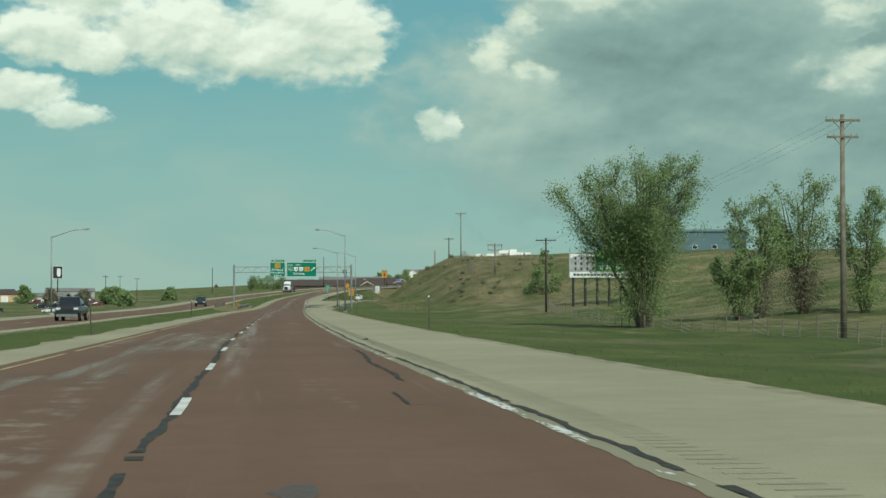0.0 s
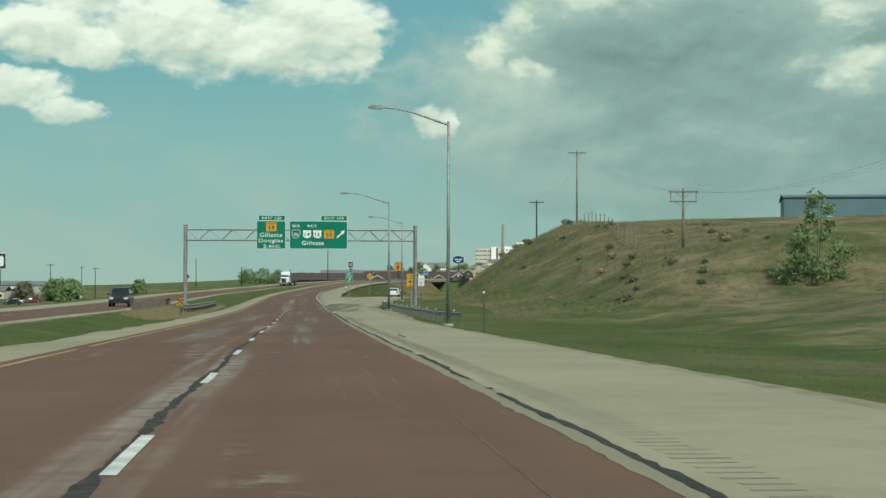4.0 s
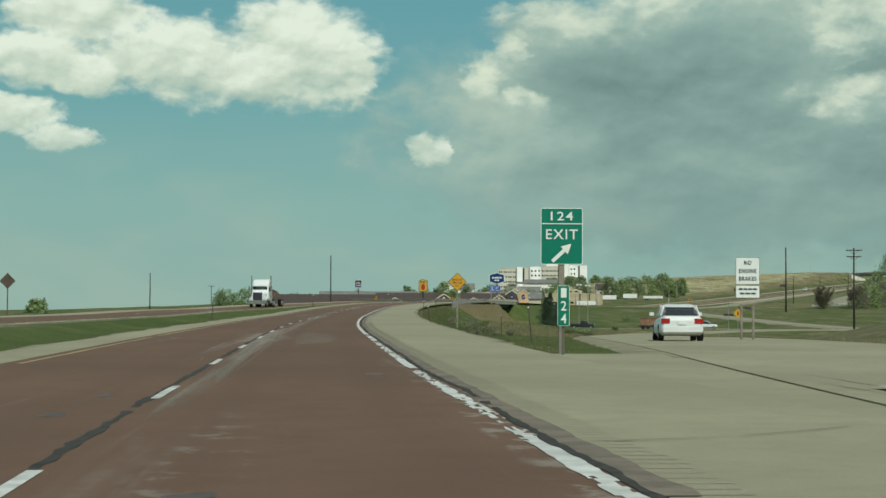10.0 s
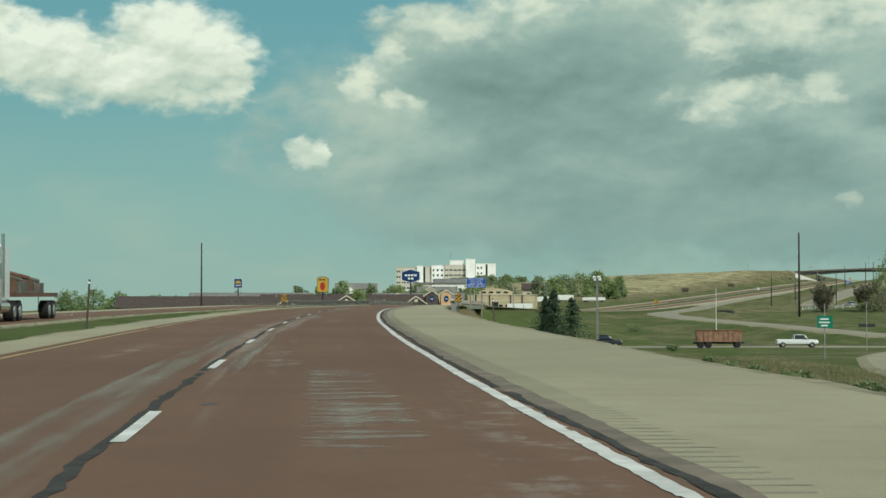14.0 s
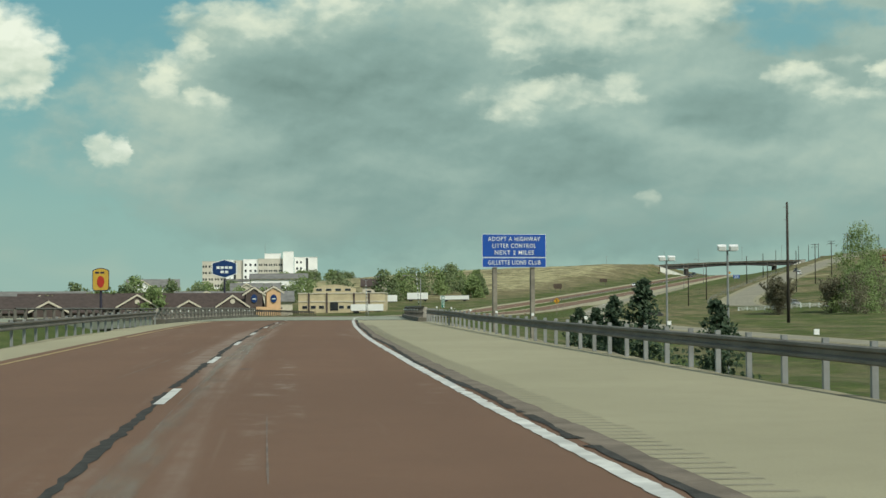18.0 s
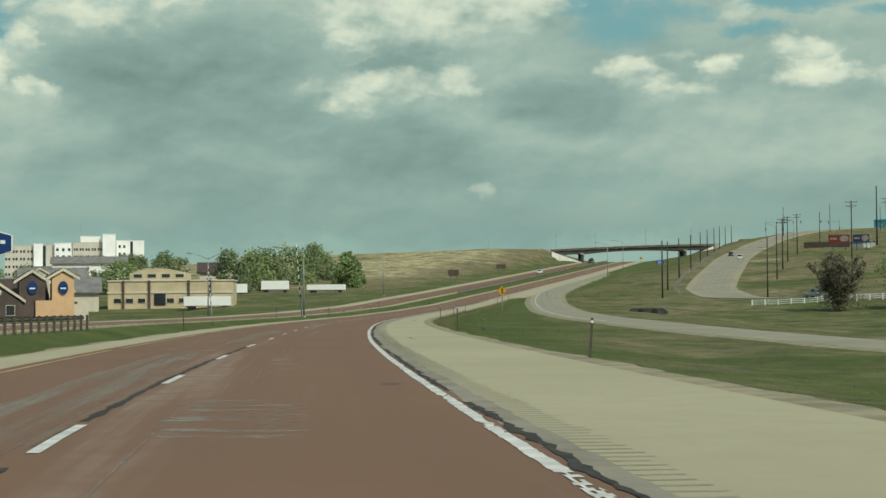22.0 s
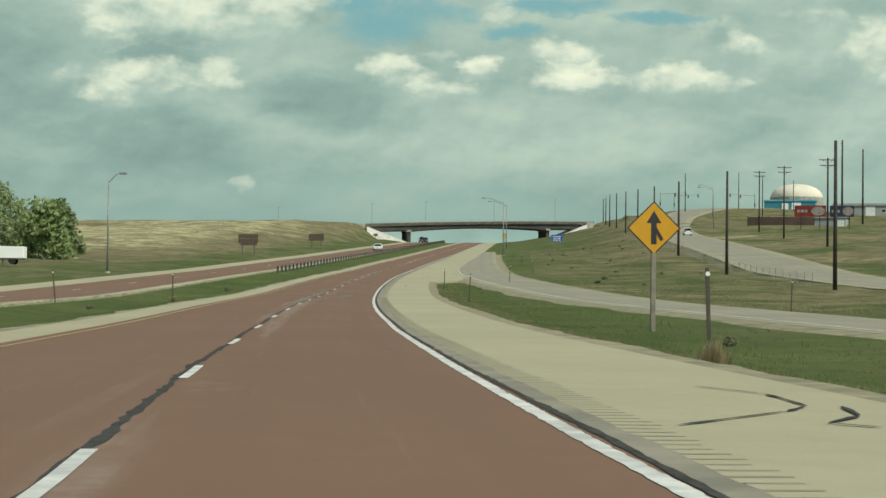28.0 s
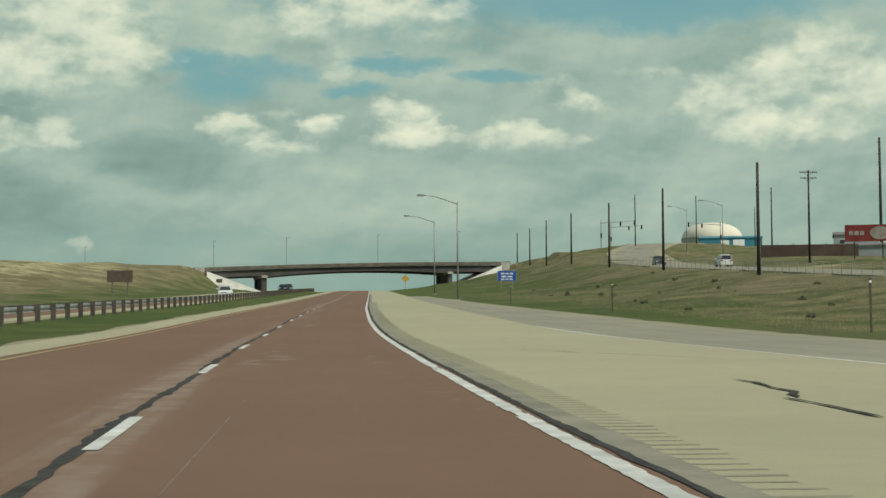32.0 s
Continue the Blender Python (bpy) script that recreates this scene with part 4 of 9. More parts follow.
def crumbled_line(a, b, half, label, seed, loss, dz=.005):
    """A painted line that has flaked away in patches, strip by strip across its width."""
    r = np.random.default_rng(seed)
    s = np.arange(a, b, .16)
    mid = edge_u(s) + wobble(s, 5.0, .008, seed)
    cols = np.linspace(-half, half, 6)
    edge = r.uniform(-.3, .3, (len(s), 6)) * half * np.array([1, .4, .4, .4, .4, 1]) * .55
    v = at_axis(s[:, None], mid[:, None] + cols[None] + edge, dz)
    f_ = []
    slow = wobble(s, 2.4, .5, seed + 3) + wobble(s, .7, .35, seed + 4)
    for j in range(5):
        own = slow + wobble(s, .5, .45, seed + 10 + j) + r.normal(0, .35, len(s)) + (.25 if 0 < j < 4 else -.15)
        keep = np.nonzero(own[:-1] > loss)[0]
        f_ += [[i * 6 + j, i * 6 + j + 1, i * 6 + j + 7, i * 6 + j + 6] for i in keep.tolist()]
    return mesh_object("edge_line", v.reshape(-1, 3), f_, M["white"], road, label)


# edge lines: worn in some stretches, fresh in others
crumbled_line(-100, 150, .06, "worn broken white edge line", 1, .8)
crumbled_line(340, 455, .085, "broad crumbling white edge line", 2, -.25)
crumbled_line(455, 794, .066, "flaking white edge line", 3, -1.5)
long_line("edge_line", 794, 838, 3.46, .058, M["white"], "white edge line on the bridge", 4, .05, 0, dz=.012)
crumbled_line(838, 1090, .064, "flaking white edge line", 5, -1.1)
crumbled_line(1090, 1400, .068, "white edge line", 6, -1.5)
long_line("edge_line", 1400, 2200, 3.46, .055, M["white"], "white edge line", 6, .06, .0, cell=2.0)
long_line("yellow_edge_line", -300, 2200, -3.42, .05, M["yellow_line"], "faded yellow edge line", 7, .3, .1, cell=2.0)
long_line("pale_margin", -20, 280, 3.50, .10, M["concrete"], "ragged pale mortar along the asphalt edge", 8, .22, .04, dz=.003, cell=.35)
# exit taper
for k in range(22):
    a = 285.3 + k * 2.42
    w = rng.uniform(-.03, .03, 4)
    v = strip_mesh(np.array([a, a + .85 + w[0]]), 3.31 + w[1], 3.44 + w[2], .005)
    mesh_object("taper_dash", v.reshape(-1, 3), grid_faces(2, 2), M["white"], road)
k = np.linspace(0, 1, 30)
gore_s = 338.4 + k * 76
gore_u = np.interp(gore_s, [338.4, 364, 389.5, 415], [3.5, 5.9, 8.0, 9.7])
gore_z = np.interp(gore_s, [338, 372, 380, 400, 415], [.003, .003, -.008, -.012, -.03])
gore_w = .085 + .08 * k
v = np.stack([at_axis(gore_s, gore_u - gore_w, gore_z), at_axis(gore_s, gore_u + gore_w, gore_z)], 1)
mesh_object("gore_line", v.reshape(-1, 3), grid_faces(30, 2), M["ivory_line"], exit_ramp, "broad white gore line")
lane("ramp_line", ENTRY_RAMP, -2.1, -1.98, .006, M["white"], entry_ramp, .002, label="worn white ramp line", cut=(60, 0))

# the exit lane's own edge line leaves the lane edge
k = np.linspace(0, 1, 90)
line_s = 240 + k * 102
line_u = np.interp(line_s, [240, 265, 277, 282.1, 284.8, 286.5, 289.3, 294.4, 304.2, 317.2, 339.5, 342], [3.36, 3.38, 3.42, 3.5, 3.58, 3.66, 3.8, 4.2, 5.05, 6.07, 7.89, 8.1])
line_w = .068 + .012 * rng.uniform(-1, 1, 90)
v = np.stack([at_axis(line_s, line_u - line_w, .004), at_axis(line_s, line_u + line_w, .004)], 1)
keep = [q for q, s_, r_ in zip(grid_faces(90, 2), line_s, rng.uniform(0, 1, 89)) if s_ + 14 * r_ < 324 and s_ > 279]
mesh_object("ramp_edge_line", v.reshape(-1, 3), keep, M["ivory_line"], exit_ramp, "white edge line of the exit lane")
side = np.where(line_s < 279, .14, -.13)
tar_w = np.where(line_s < 287, .045, .02) + .016 * rng.uniform(-1, 1, 90)
v = np.stack([at_axis(line_s, line_u + side - tar_w, .003), at_axis(line_s, line_u + side + tar_w, .003)], 1)
keep = [q for q, r_ in zip(grid_faces(90, 2), rng.uniform(0, 1, 89) + 1.4 * (k[:-1] < .55)) if r_ > .45]
mesh_object("tar_seam", v.reshape(-1, 3), keep, M["tar"], exit_ramp, "black tar beside the exit lane's line")

# tar seams
long_line("tar_seam", -300, 794, -.05, .048, M["tar"], "black tar along the lane joint", 11, .5, .1, dz=.004, drift=.025, cell=.3)
long_line("tar_seam", 866, 906, -.06, .046, M["tar"], "black tar along the lane joint", 12, .5, .14, dz=.004, drift=.025, cell=.3)
long_line("tar_seam", 962, 1350, -.06, .046, M["tar"], "black tar along the lane joint", 19, .5, .10, dz=.004, drift=.025, cell=.3)
long_line("tar_seam", -300, 283, 3.62, .043, M["tar"], "black tar along the shoulder joint", 13, .52, .22, dz=.006, drift=.03, cell=.3)
long_line("tar_seam", 345, 794, 3.62, .043, M["tar"], "black tar along the shoulder joint", 14, .52, .1, dz=.006, drift=.03, cell=.3)
long_line("tar_seam", 838, 1060, 3.62, .045, M["tar"], "black tar along the shoulder joint", 15, .7, .3, dz=.006, drift=.02, cell=.2)
long_line("tar_seam", 1060, 1500, 3.60, .036, M["tar"], "black tar along the shoulder joint", 18, .4, .06, dz=.006, drift=.01, cell=.25)
long_line("worn_margin", 400, 780, 3.74, .13, M["margin"], "grey worn strip beside the edge line", 16, .16, .0, dz=.002, cell=.4)
long_line("worn_margin", 850, 1500, 3.74, .13, M["groove"], "grey worn strip beside the edge line", 17, .16, .0, dz=.002, cell=.4)

# rumble strip in the shoulder
v, f_ = [], []
for a in np.arange(-20, 1400, 0.33):
    if 262 < a < 366 or 772 < a < 862:
        continue
    w, e = rng.uniform(.030, .048), float(edge_u(a))
    q = strip_mesh(np.array([a - w, a, a + w]), e + .39 + rng.uniform(-.03, .03), e + .76 + rng.uniform(-.05, .05), np.array([-.003, -.0008, -.003])).reshape(-1, 3)
    n = len(v)
    v += q.tolist()
    f_ += [[n, n + 1, n + 3, n + 2], [n + 2, n + 3, n + 5, n + 4]]
mesh_object("rumble_strip", v, f_, M["rumble"], road, "milled rumble grooves", kind="stuff")

# sealed cracks wandering over lanes and shoulder
def crack(s0, u0, s1, u1, half, seed, mat="tar", kink=0.25, parent=None):
    n = max(6, int(math.hypot(s1 - s0, u1 - u0) / 0.25))
    t = np.linspace(0, 1, n)
    s = s0 + (s1 - s0) * t
    u = u0 + (u1 - u0) * t
    ls, lu = s1 - s0, u1 - u0
    ln = math.hypot(ls, lu)
    kink *= min(1.0, ln / 4)
    w = wobble(t * ln, .35, kink * .05, seed) + wobble(t * ln, 2.6, kink * .16, seed + 5)
    s, u = s + w * lu / ln, u + w * ls / ln
    h = half * .62 * (1 + wobble(t * ln, .4, .35, seed + 9)) * np.minimum(1, np.minimum(t, 1 - t) * 12 + .2)
    nu, ns = ls / ln, -lu / ln
    v = np.stack([at_axis(s - ns * h, u - nu * h, .0075), at_axis(s + ns * h, u + nu * h, .0075)], 1)
    mesh_object("sealed_crack", v.reshape(-1, 3), grid_faces(n, 2), M[mat], parent or road)


CRACKS = [(41, 2.81, 23.7, 2.63, 0.06), (20.9, 2.34, 18.2, 2.28, 0.035), (18.2, 2.28, 18, 2.69, 0.035), (53.2, 3.79, 52, 3.74, 0.08), (52, 3.74, 50.9, 3.58, 0.08), (210.4, 4.35, 208.6, 4.18, 0.05), (208.6, 4.18, 205.9, 4.2, 0.05), (206.5, 4.43, 207, 5.01, 0.03), (256.8, 3.97, 252.4, 4.17, 0.05), (252.1, 3.64, 247, 3.54, 0.04), (247, 3.54, 243.4, 3.5, 0.04), (249.1, 4.3, 247.4, 4.4, 0.06), (247.4, 4.4, 244.8, 4.25, 0.06), (250.6, 3.87, 249, 4.79, 0.02), (249, 4.79, 246.7, 5.28, 0.02), (297.9, 3.83, 301.8, 4.5, 0.025), (301.8, 4.5, 298.6, 4.6, 0.03), (298.6, 4.6, 296.5, 3.9, 0.02), (337.9, 6.68, 336.2, 6.89, 0.05)]
CRACKS += [(336.2, 6.89, 332.6, 6.58, 0.05), (332.6, 6.58, 330, 6.9, 0.05), (343, 8.96, 336.6, 8.33, 0.03), (338.2, 3.84, 336.7, 4.81, 0.02), (417.5, 9.41, 379, 7.3, 0.03), (373.5, 6.86, 369.7, 6.87, 0.05), (403.9, 3.86, 404.4, 5.12, 0.02), (404.4, 5.12, 405.6, 6.44, 0.02), (439.5, 3.76, 439.3, 4.88, 0.02), (521.8, 3.92, 521.6, 4.4, 0.015), (674.8, 3.75, 674.6, 4.89, 0.025), (758.4, 3.6, 758.1, 5.08, 0.02), (754, 3.6, 753.8, 5.3, 0.02), (919.2, 4.75, 917.6, 4.7, 0.04), (917.6, 4.7, 915.9, 4.78, 0.04), (919.1, 4.81, 920, 6.27, 0.018), (923.3, 4.93, 923.7, 5.33, 0.04), (1022.2, 5.57, 1012.5, 5.88, 0.05)]
CRACKS += [(1012.5, 5.88, 1004.9, 5.96, 0.05), (998, 4.76, 995.7, 5, 0.05), (995.7, 5, 993, 5.03, 0.05), (993, 5.03, 990.1, 4.76, 0.05), (990.1, 4.76, 988.2, 4.79, 0.05), (988.2, 4.79, 985.8, 4.64, 0.05), (1002.4, 5.67, 998.4, 6.09, 0.045), (998.4, 6.09, 995, 6.03, 0.045), (995, 6.03, 992.4, 5.98, 0.045), (992.4, 5.98, 989.1, 5.73, 0.045), (1005.7, 4.76, 1004.5, 5.2, 0.05), (1111.6, 5.51, 1110.3, 5.93, 0.045), (1110.3, 5.93, 1108.5, 5.81, 0.045), (1108.5, 5.81, 1107.8, 5.45, 0.045), (1107.8, 5.45, 1106.2, 4.17, 0.045), (1108.5, 6.12, 1107.3, 5.91, 0.06), (1107.3, 5.91, 1106.5, 5.41, 0.06), (1106.5, 5.41, 1106.1, 5.69, 0.06)]
CRACKS += [(1144, 4.13, 1144.7, 5.58, 0.02), (1144.3, 4.49, 1144.4, 4.92, 0.045), (1188.5, 4.26, 1188, 6.11, 0.012), (1232.5, 4.86, 1228.5, 5.01, 0.05), (1225.5, 5.24, 1224.5, 5.37, 0.045), (1224.5, 5.37, 1223.8, 5.31, 0.045), (1269.3, 6.24, 1265.5, 5.87, 0.05), (1265.5, 5.87, 1262.7, 5.84, 0.05), (98, -1, 99, 0.3, 0.07), (96, -0.1, 98.5, -0.7, 0.08), (914, 4.6, 914.6, 6.1, 0.02), (1282, 5.2, 1276, 7.6, 0.03)]
for i, c in enumerate(CRACKS):
    crack(*c, seed=100 + i, kink=.9 if c[0] > 900 and c[1] > 3.8 and abs(c[2] - c[0]) > 3 else .25)
# milled scars and oil spots on the lanes
M["scar"] = material("pale milled scar", (0.190, 0.148, 0.116), 0.9, vary=0.35, scale=2.5, fine=30)


def film_material(name, ladder, low=(0.22, 0.195, 0.155), high=(0.36, 0.335, 0.275), most=0.6, smooth=0.0):
    """A thin pale film of grit on the asphalt, broken up along the wheel paths; the fade map thins it at its rim."""
    m = bpy.data.materials.new(name)
    m.use_nodes = True
    g = Graph(m.node_tree)
    b = g.node("ShaderNodeBsdfPrincipled")
    uv = g.node("ShaderNodeTexCoord").outputs["UV"]
    sep = g.node("ShaderNodeSeparateXYZ")
    g.put(sep.inputs[0], g.node("ShaderNodeUVMap", uv_map="fade").outputs[0])
    along = g.vec("MULTIPLY", uv, (3.4, 0.07, 1))
    bars = g.vec("MULTIPLY", uv, (0.7, 2.6, 1) if ladder else (1.3, 0.5, 1))
    n1, n2, n3 = g.noise(along, 1.0, 5, 0.6), g.noise(bars, 1.0, 5, 0.62), g.noise(uv, 9.0, 5, 0.7)
    w1, w2 = (0.5, 1.7) if ladder else (1.6, 0.6)

    def rim(v):
        return g.math("SUBTRACT", 1.0, g.math("ABSOLUTE", g.math("SUBTRACT", g.math("MULTIPLY", v, 2.0), 1.0)))

    edge = g.math("MULTIPLY", g.step(rim(sep.outputs[0]), 0.0, 0.6), g.step(rim(sep.outputs[1]), 0.0, 0.35))
    cover = g.math("ADD", g.math("MULTIPLY", n1, w1), g.math("ADD", g.math("MULTIPLY", n2, w2), g.math("MULTIPLY", n3, 0.45)))
    cover = g.math("SUBTRACT", g.math("ADD", cover, g.math("MULTIPLY", edge, 0.62)), 0.62)
    cover = g.math("MULTIPLY", g.step(cover, *((1.22, 1.56) if ladder else (1.08 - smooth * .7, 1.62))), 0.66 if ladder else most)
    g.put(b.inputs["Base Color"], g.mix(n3, low, high))
    b.inputs["Roughness"].default_value = 0.9
    b.inputs["Specular IOR Level"].default_value = 0.2
    mx = g.node("ShaderNodeMixShader")
    g.put(mx.inputs[0], cover)
    g.t.links.new(g.node("ShaderNodeBsdfTransparent").outputs[0], mx.inputs[1])
    g.t.links.new(b.outputs[0], mx.inputs[2])
    g.t.links.new(mx.outputs[0], g.node("ShaderNodeOutputMaterial").inputs[0])
    return m


M["film"] = film_material("pale grit film", False)
M["film_bars"] = film_material("pale milled bars", True)
M["oil"] = material("oil stain", (0.085, 0.058, 0.046), 0.6, vary=0.3, scale=4)
SCARS = [(36, 66, -2.7, -.1), (38, 72, .05, .55), (2, 30, -3.2, -2.3), (22, 46, -2.4, -1.4), (99, 108, 1.0, 2.0), (192, 236, 1.0, 1.7), (196, 226, -2.3, -1.0), (238, 275, -2.2, -.8), (236, 262, 1.4, 2.3), (272, 300, .9, 1.5), (318, 352, .9, 1.4), (352, 400, .55, .95)]
SCARS += [(356, 398, 1.5, 2.0), (398, 480, .15, .5), (436, 456, 1.0, 2.3), (480, 560, .2, .5), (505, 600, -.95, -.2), (556, 572, 1.2, 2.2), (560, 640, .15, .45), (655, 700, -1.5, -.2), (640, 700, .2, .55), (700, 760, .15, .5), (752, 786, .1, .4), (838, 866, -2.6, -.2), (846, 866, .7, 1.6)]
SCARS += [(300, 350, 2.7, 3.2), (868, 905, -1.9, -.5), (872, 880, .6, 2.0), (905, 952, -1.3, -.3), (958, 1006, -1.3, -.2), (288, 346, 2.75, 3.5), (1186, 1206, .9, 2.0), (1176, 1200, .15, .7), (1230, 1250, 1.0, 1.9), (1165, 1215, -.7, -.2)]
for i, (a, b, u0, u1) in enumerate(SCARS):
    s = np.linspace(a, b, max(3, int((b - a) / 3) + 2))
    w = u1 - u0
    lat = np.array([u0 - w * .25, (u0 + u1) / 2, u1 + w * .25])
    q = at_axis(s[:, None], lat[None] + joint_u(s)[:, None] * (abs(u0) < 1.0), .0032 + .0001 * (i % 6))
    uv = np.stack(np.broadcast_arrays(lat[None] + 3.7 * i, s[:, None]), -1).reshape(-1, 2)
    ob = mesh_object("worn_film", q.reshape(-1, 3), grid_faces(len(s), 3), M["film_bars" if u0 > .5 and b - a < 21 else "film"], road, "pale grit worn into the asphalt", uv)
    fade = np.stack(np.broadcast_arrays(np.array([0, .5, 1.0])[None], np.linspace(0, 1, len(s))[:, None]), -1).reshape(-1, 2).astype(np.float32)
    idx = np.empty(len(ob.data.loops), int)
    ob.data.loops.foreach_get("vertex_index", idx)
    ob.data.uv_layers.new(name="fade").data.foreach_set("uv", fade[idx].ravel())
# long thin scrapes along the wheel paths
v, f_ = [], []
for i in range(95):
    a = float(rng.choice([rng.uniform(842, 1010), rng.uniform(842, 1010), rng.uniform(1150, 1260), rng.uniform(30, 780)]))
    u_, ln = float(rng.choice([-1.9, -1.2, -.8, .35, .8, 1.3, 2.3]) + rng.normal(0, .2)), float(rng.uniform(5, 26))
    s_ = np.arange(a, a + ln, .8)
    q = (s_ - a) / ln
    mid = u_ + float(rng.normal(0, .25)) * (q - .5) + float(rng.normal(0, .2)) * (q - .5) ** 2
    hw = float(rng.uniform(.004, .012)) * (1 + rng.uniform(-.5, .5, len(s_))) * np.minimum(1, np.minimum(q, 1 - q) * 8 + .1)
    w_ = strip_mesh(s_, mid - hw, mid + hw, .0035).reshape(-1, 3)
    n = len(v)
    v += w_.tolist()
    keep = rng.uniform(0, 1, len(s_) - 1) > .25
    f_ += [[n + x for x in g_] for g_, k_ in zip(grid_faces(len(s_), 2), keep) if k_]
mesh_object("scrape_marks", v, f_, M["scar"], road, "thin pale scrapes along the wheel paths", kind="stuff")
v, f_ = [], []
for _ in range(120):
    s_, u_ = float(rng.choice([rng.uniform(185, 300), rng.uniform(0, 1250)])), float(rng.choice([.8, 2.6, -1.0]) + rng.normal(0, .25))
    ang = np.linspace(0, 2 * math.pi, 12, endpoint=False)
    rad = 1 + rng.uniform(-.3, .3, 12)
    q = at_axis(s_ + np.sin(ang) * rad * rng.uniform(.12, .4), u_ + np.cos(ang) * rad * rng.uniform(.07, .16), .002)
    n = len(v)
    v += q.tolist()
    f_.append(list(range(n, n + 12)))
mesh_object("oil_spots", v, f_, M["oil"], road, "dark oil spots", kind="stuff")
# traffic-darkened concrete of the exit lane
M["lane_wear"] = film_material("grey tyre wear", False, (0.175, 0.17, 0.130), (0.215, 0.207, 0.155), 0.5, 1.1)
for a, b, knots, half in ((284, 352, (4.0, 4.75, 6.6), 1.9), (288, 350, (3.75, 4.1, 5.2), .75)):
    s = np.linspace(a, b, 24)
    mid = np.interp(s, [a, 320, b], knots)
    q = np.stack([at_axis(s, mid + o, .001 + .0006 * (half > 1)) for o in (-half, 0, half)], 1)
    uv = np.stack(np.broadcast_arrays(np.array([-half, 0, half])[None] + 90 * half, s[:, None]), -1).reshape(-1, 2)
    ob = mesh_object("tyre_wear", q.reshape(-1, 3), grid_faces(24, 3), M["lane_wear"], exit_ramp, "grey tyre wear on the concrete", uv)
    fade = np.stack(np.broadcast_arrays(np.array([0, .5, 1.0])[None], np.linspace(0, 1, 24)[:, None]), -1).reshape(-1, 2).astype(np.float32)
    idx = np.empty(len(ob.data.loops), int)
    ob.data.loops.foreach_get("vertex_index", idx)
    ob.data.uv_layers.new(name="fade").data.foreach_set("uv", fade[idx].ravel())
s = np.arange(245, 372, 1.0)
u0 = np.interp(s, [225, 291, 310, 321, 333, 338, 348, 364, 372], [6.76, 6.84, 6.98, 7.3, 8.5, 8.8, 9.5, 11.3, 12.0]) - .06
ribbon("gravel_verge", s, u0, u0 + np.interp(s, [245, 285, 320, 345, 372], [.5, 1.5, 1.0, .6, .5]) * (1 + wobble(s, 3.0, .15, 27)), np.interp(s, [245, 345, 372], [-.014, -.05, -.055]), M["dirt"], exit_ramp, label="pale gravel verge", thick=.3)
# gravel verge between shoulder and turf
for a, b, u0, w, seed in ((-300, 245, 6.72, .4, 21), (440, 783, 6.72, .55, 22), (842, 1246, 6.72, .6, 23)):
    s = np.arange(a, b, .8)
    ribbon("gravel_verge", s, u0, u0 + w * (1 + wobble(s, 3.0, .12, seed) + rng.uniform(-.1, .1, len(s))), -.014, M["dirt"], road, label="pale gravel verge", thick=.12)
s = np.arange(-300, 784, 2.0)
ribbon("gravel_verge", s, -5.3 - .15 * wobble(s, 2.0, 1, 24), -4.98, -.014, M["dirt"], road, label="pale gravel verge", thick=.12)
s = np.arange(845, 1700, 2.0)
ribbon("gravel_verge", s, -5.35 - .15 * wobble(s, 2.0, 1, 25), -4.98, -.014, M["dirt"], road, label="pale gravel verge", thick=.12)


# ---------------------------------------------------------------- bridges and rails
M.update({
    "galv": material("galvanised steel", (0.30, 0.30, 0.285), 0.55, 0.3, vary=0.25, scale=1.5, fine=30, bump=.05),
    "rail": material("weathered rail steel", (0.15, 0.138, 0.115), 0.65, 0.2, vary=0.3, scale=1.2, fine=25, bump=.05),
    "post": material("dark timber post", (0.10, 0.085, 0.065), 0.9, vary=0.4, scale=3, fine=30, bump=.4, per_object=.5),
    "beam": material("dark bridge girder", (0.065, 0.06, 0.055), 0.75, vary=0.3, scale=.4),
    "cast": material("cast concrete", (0.38, 0.365, 0.31), 0.9, vary=0.3, scale=.5, fine=12, bump=.3),
    "whitewash": material("white slope paving", (0.80, 0.78, 0.70), 0.9, vary=0.2, scale=.5, fine=10),
    "web": material("dull post casting", (0.40, 0.365, 0.305), 0.85, vary=0.45, scale=3.0, fine=20),
    # kerb carries the side face's shadow in its dark tone; kerb_cap is the lit top
    "kerb": material("grimy kerb concrete, shadow tone mixed in", (0.145, 0.13, 0.10), 0.9, vary=0.45, scale=.8, fine=14, bump=.4),
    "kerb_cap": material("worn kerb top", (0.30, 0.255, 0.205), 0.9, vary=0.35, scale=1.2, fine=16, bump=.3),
    "black": material("black paint", (0.03, 0.03, 0.03), 0.6, vary=.3),
    "signpost": material("sign post timber", (0.26, 0.23, 0.18), 0.9, vary=0.35, scale=2, fine=35, bump=.4),
    "amber": material("amber sheeting", (0.62, 0.31, 0.02), 0.45, vary=.08, bump=.02),
    "green": material("green sheeting", (0.003, 0.17, 0.105), 0.4, vary=.08, bump=.02),
    "blue": material("blue sheeting", (0.012, 0.075, 0.36), 0.4, vary=.08, bump=.02),
    "sheet_white": material("white sheeting", (0.74, 0.76, 0.72), 0.45, vary=.06, bump=.02),
    "ivory": material("reflector white", (0.8, 0.8, 0.76), 0.35, vary=.05),
    "dark_wood": material("creosoted pole wood", (0.055, 0.045, 0.036), 0.9, vary=.4, scale=2, fine=30, bump=.4, per_object=.4),
    "grey_wood": material("silvered pole wood", (0.21, 0.18, 0.135), 0.9, vary=.35, scale=2, fine=30, bump=.4),
})


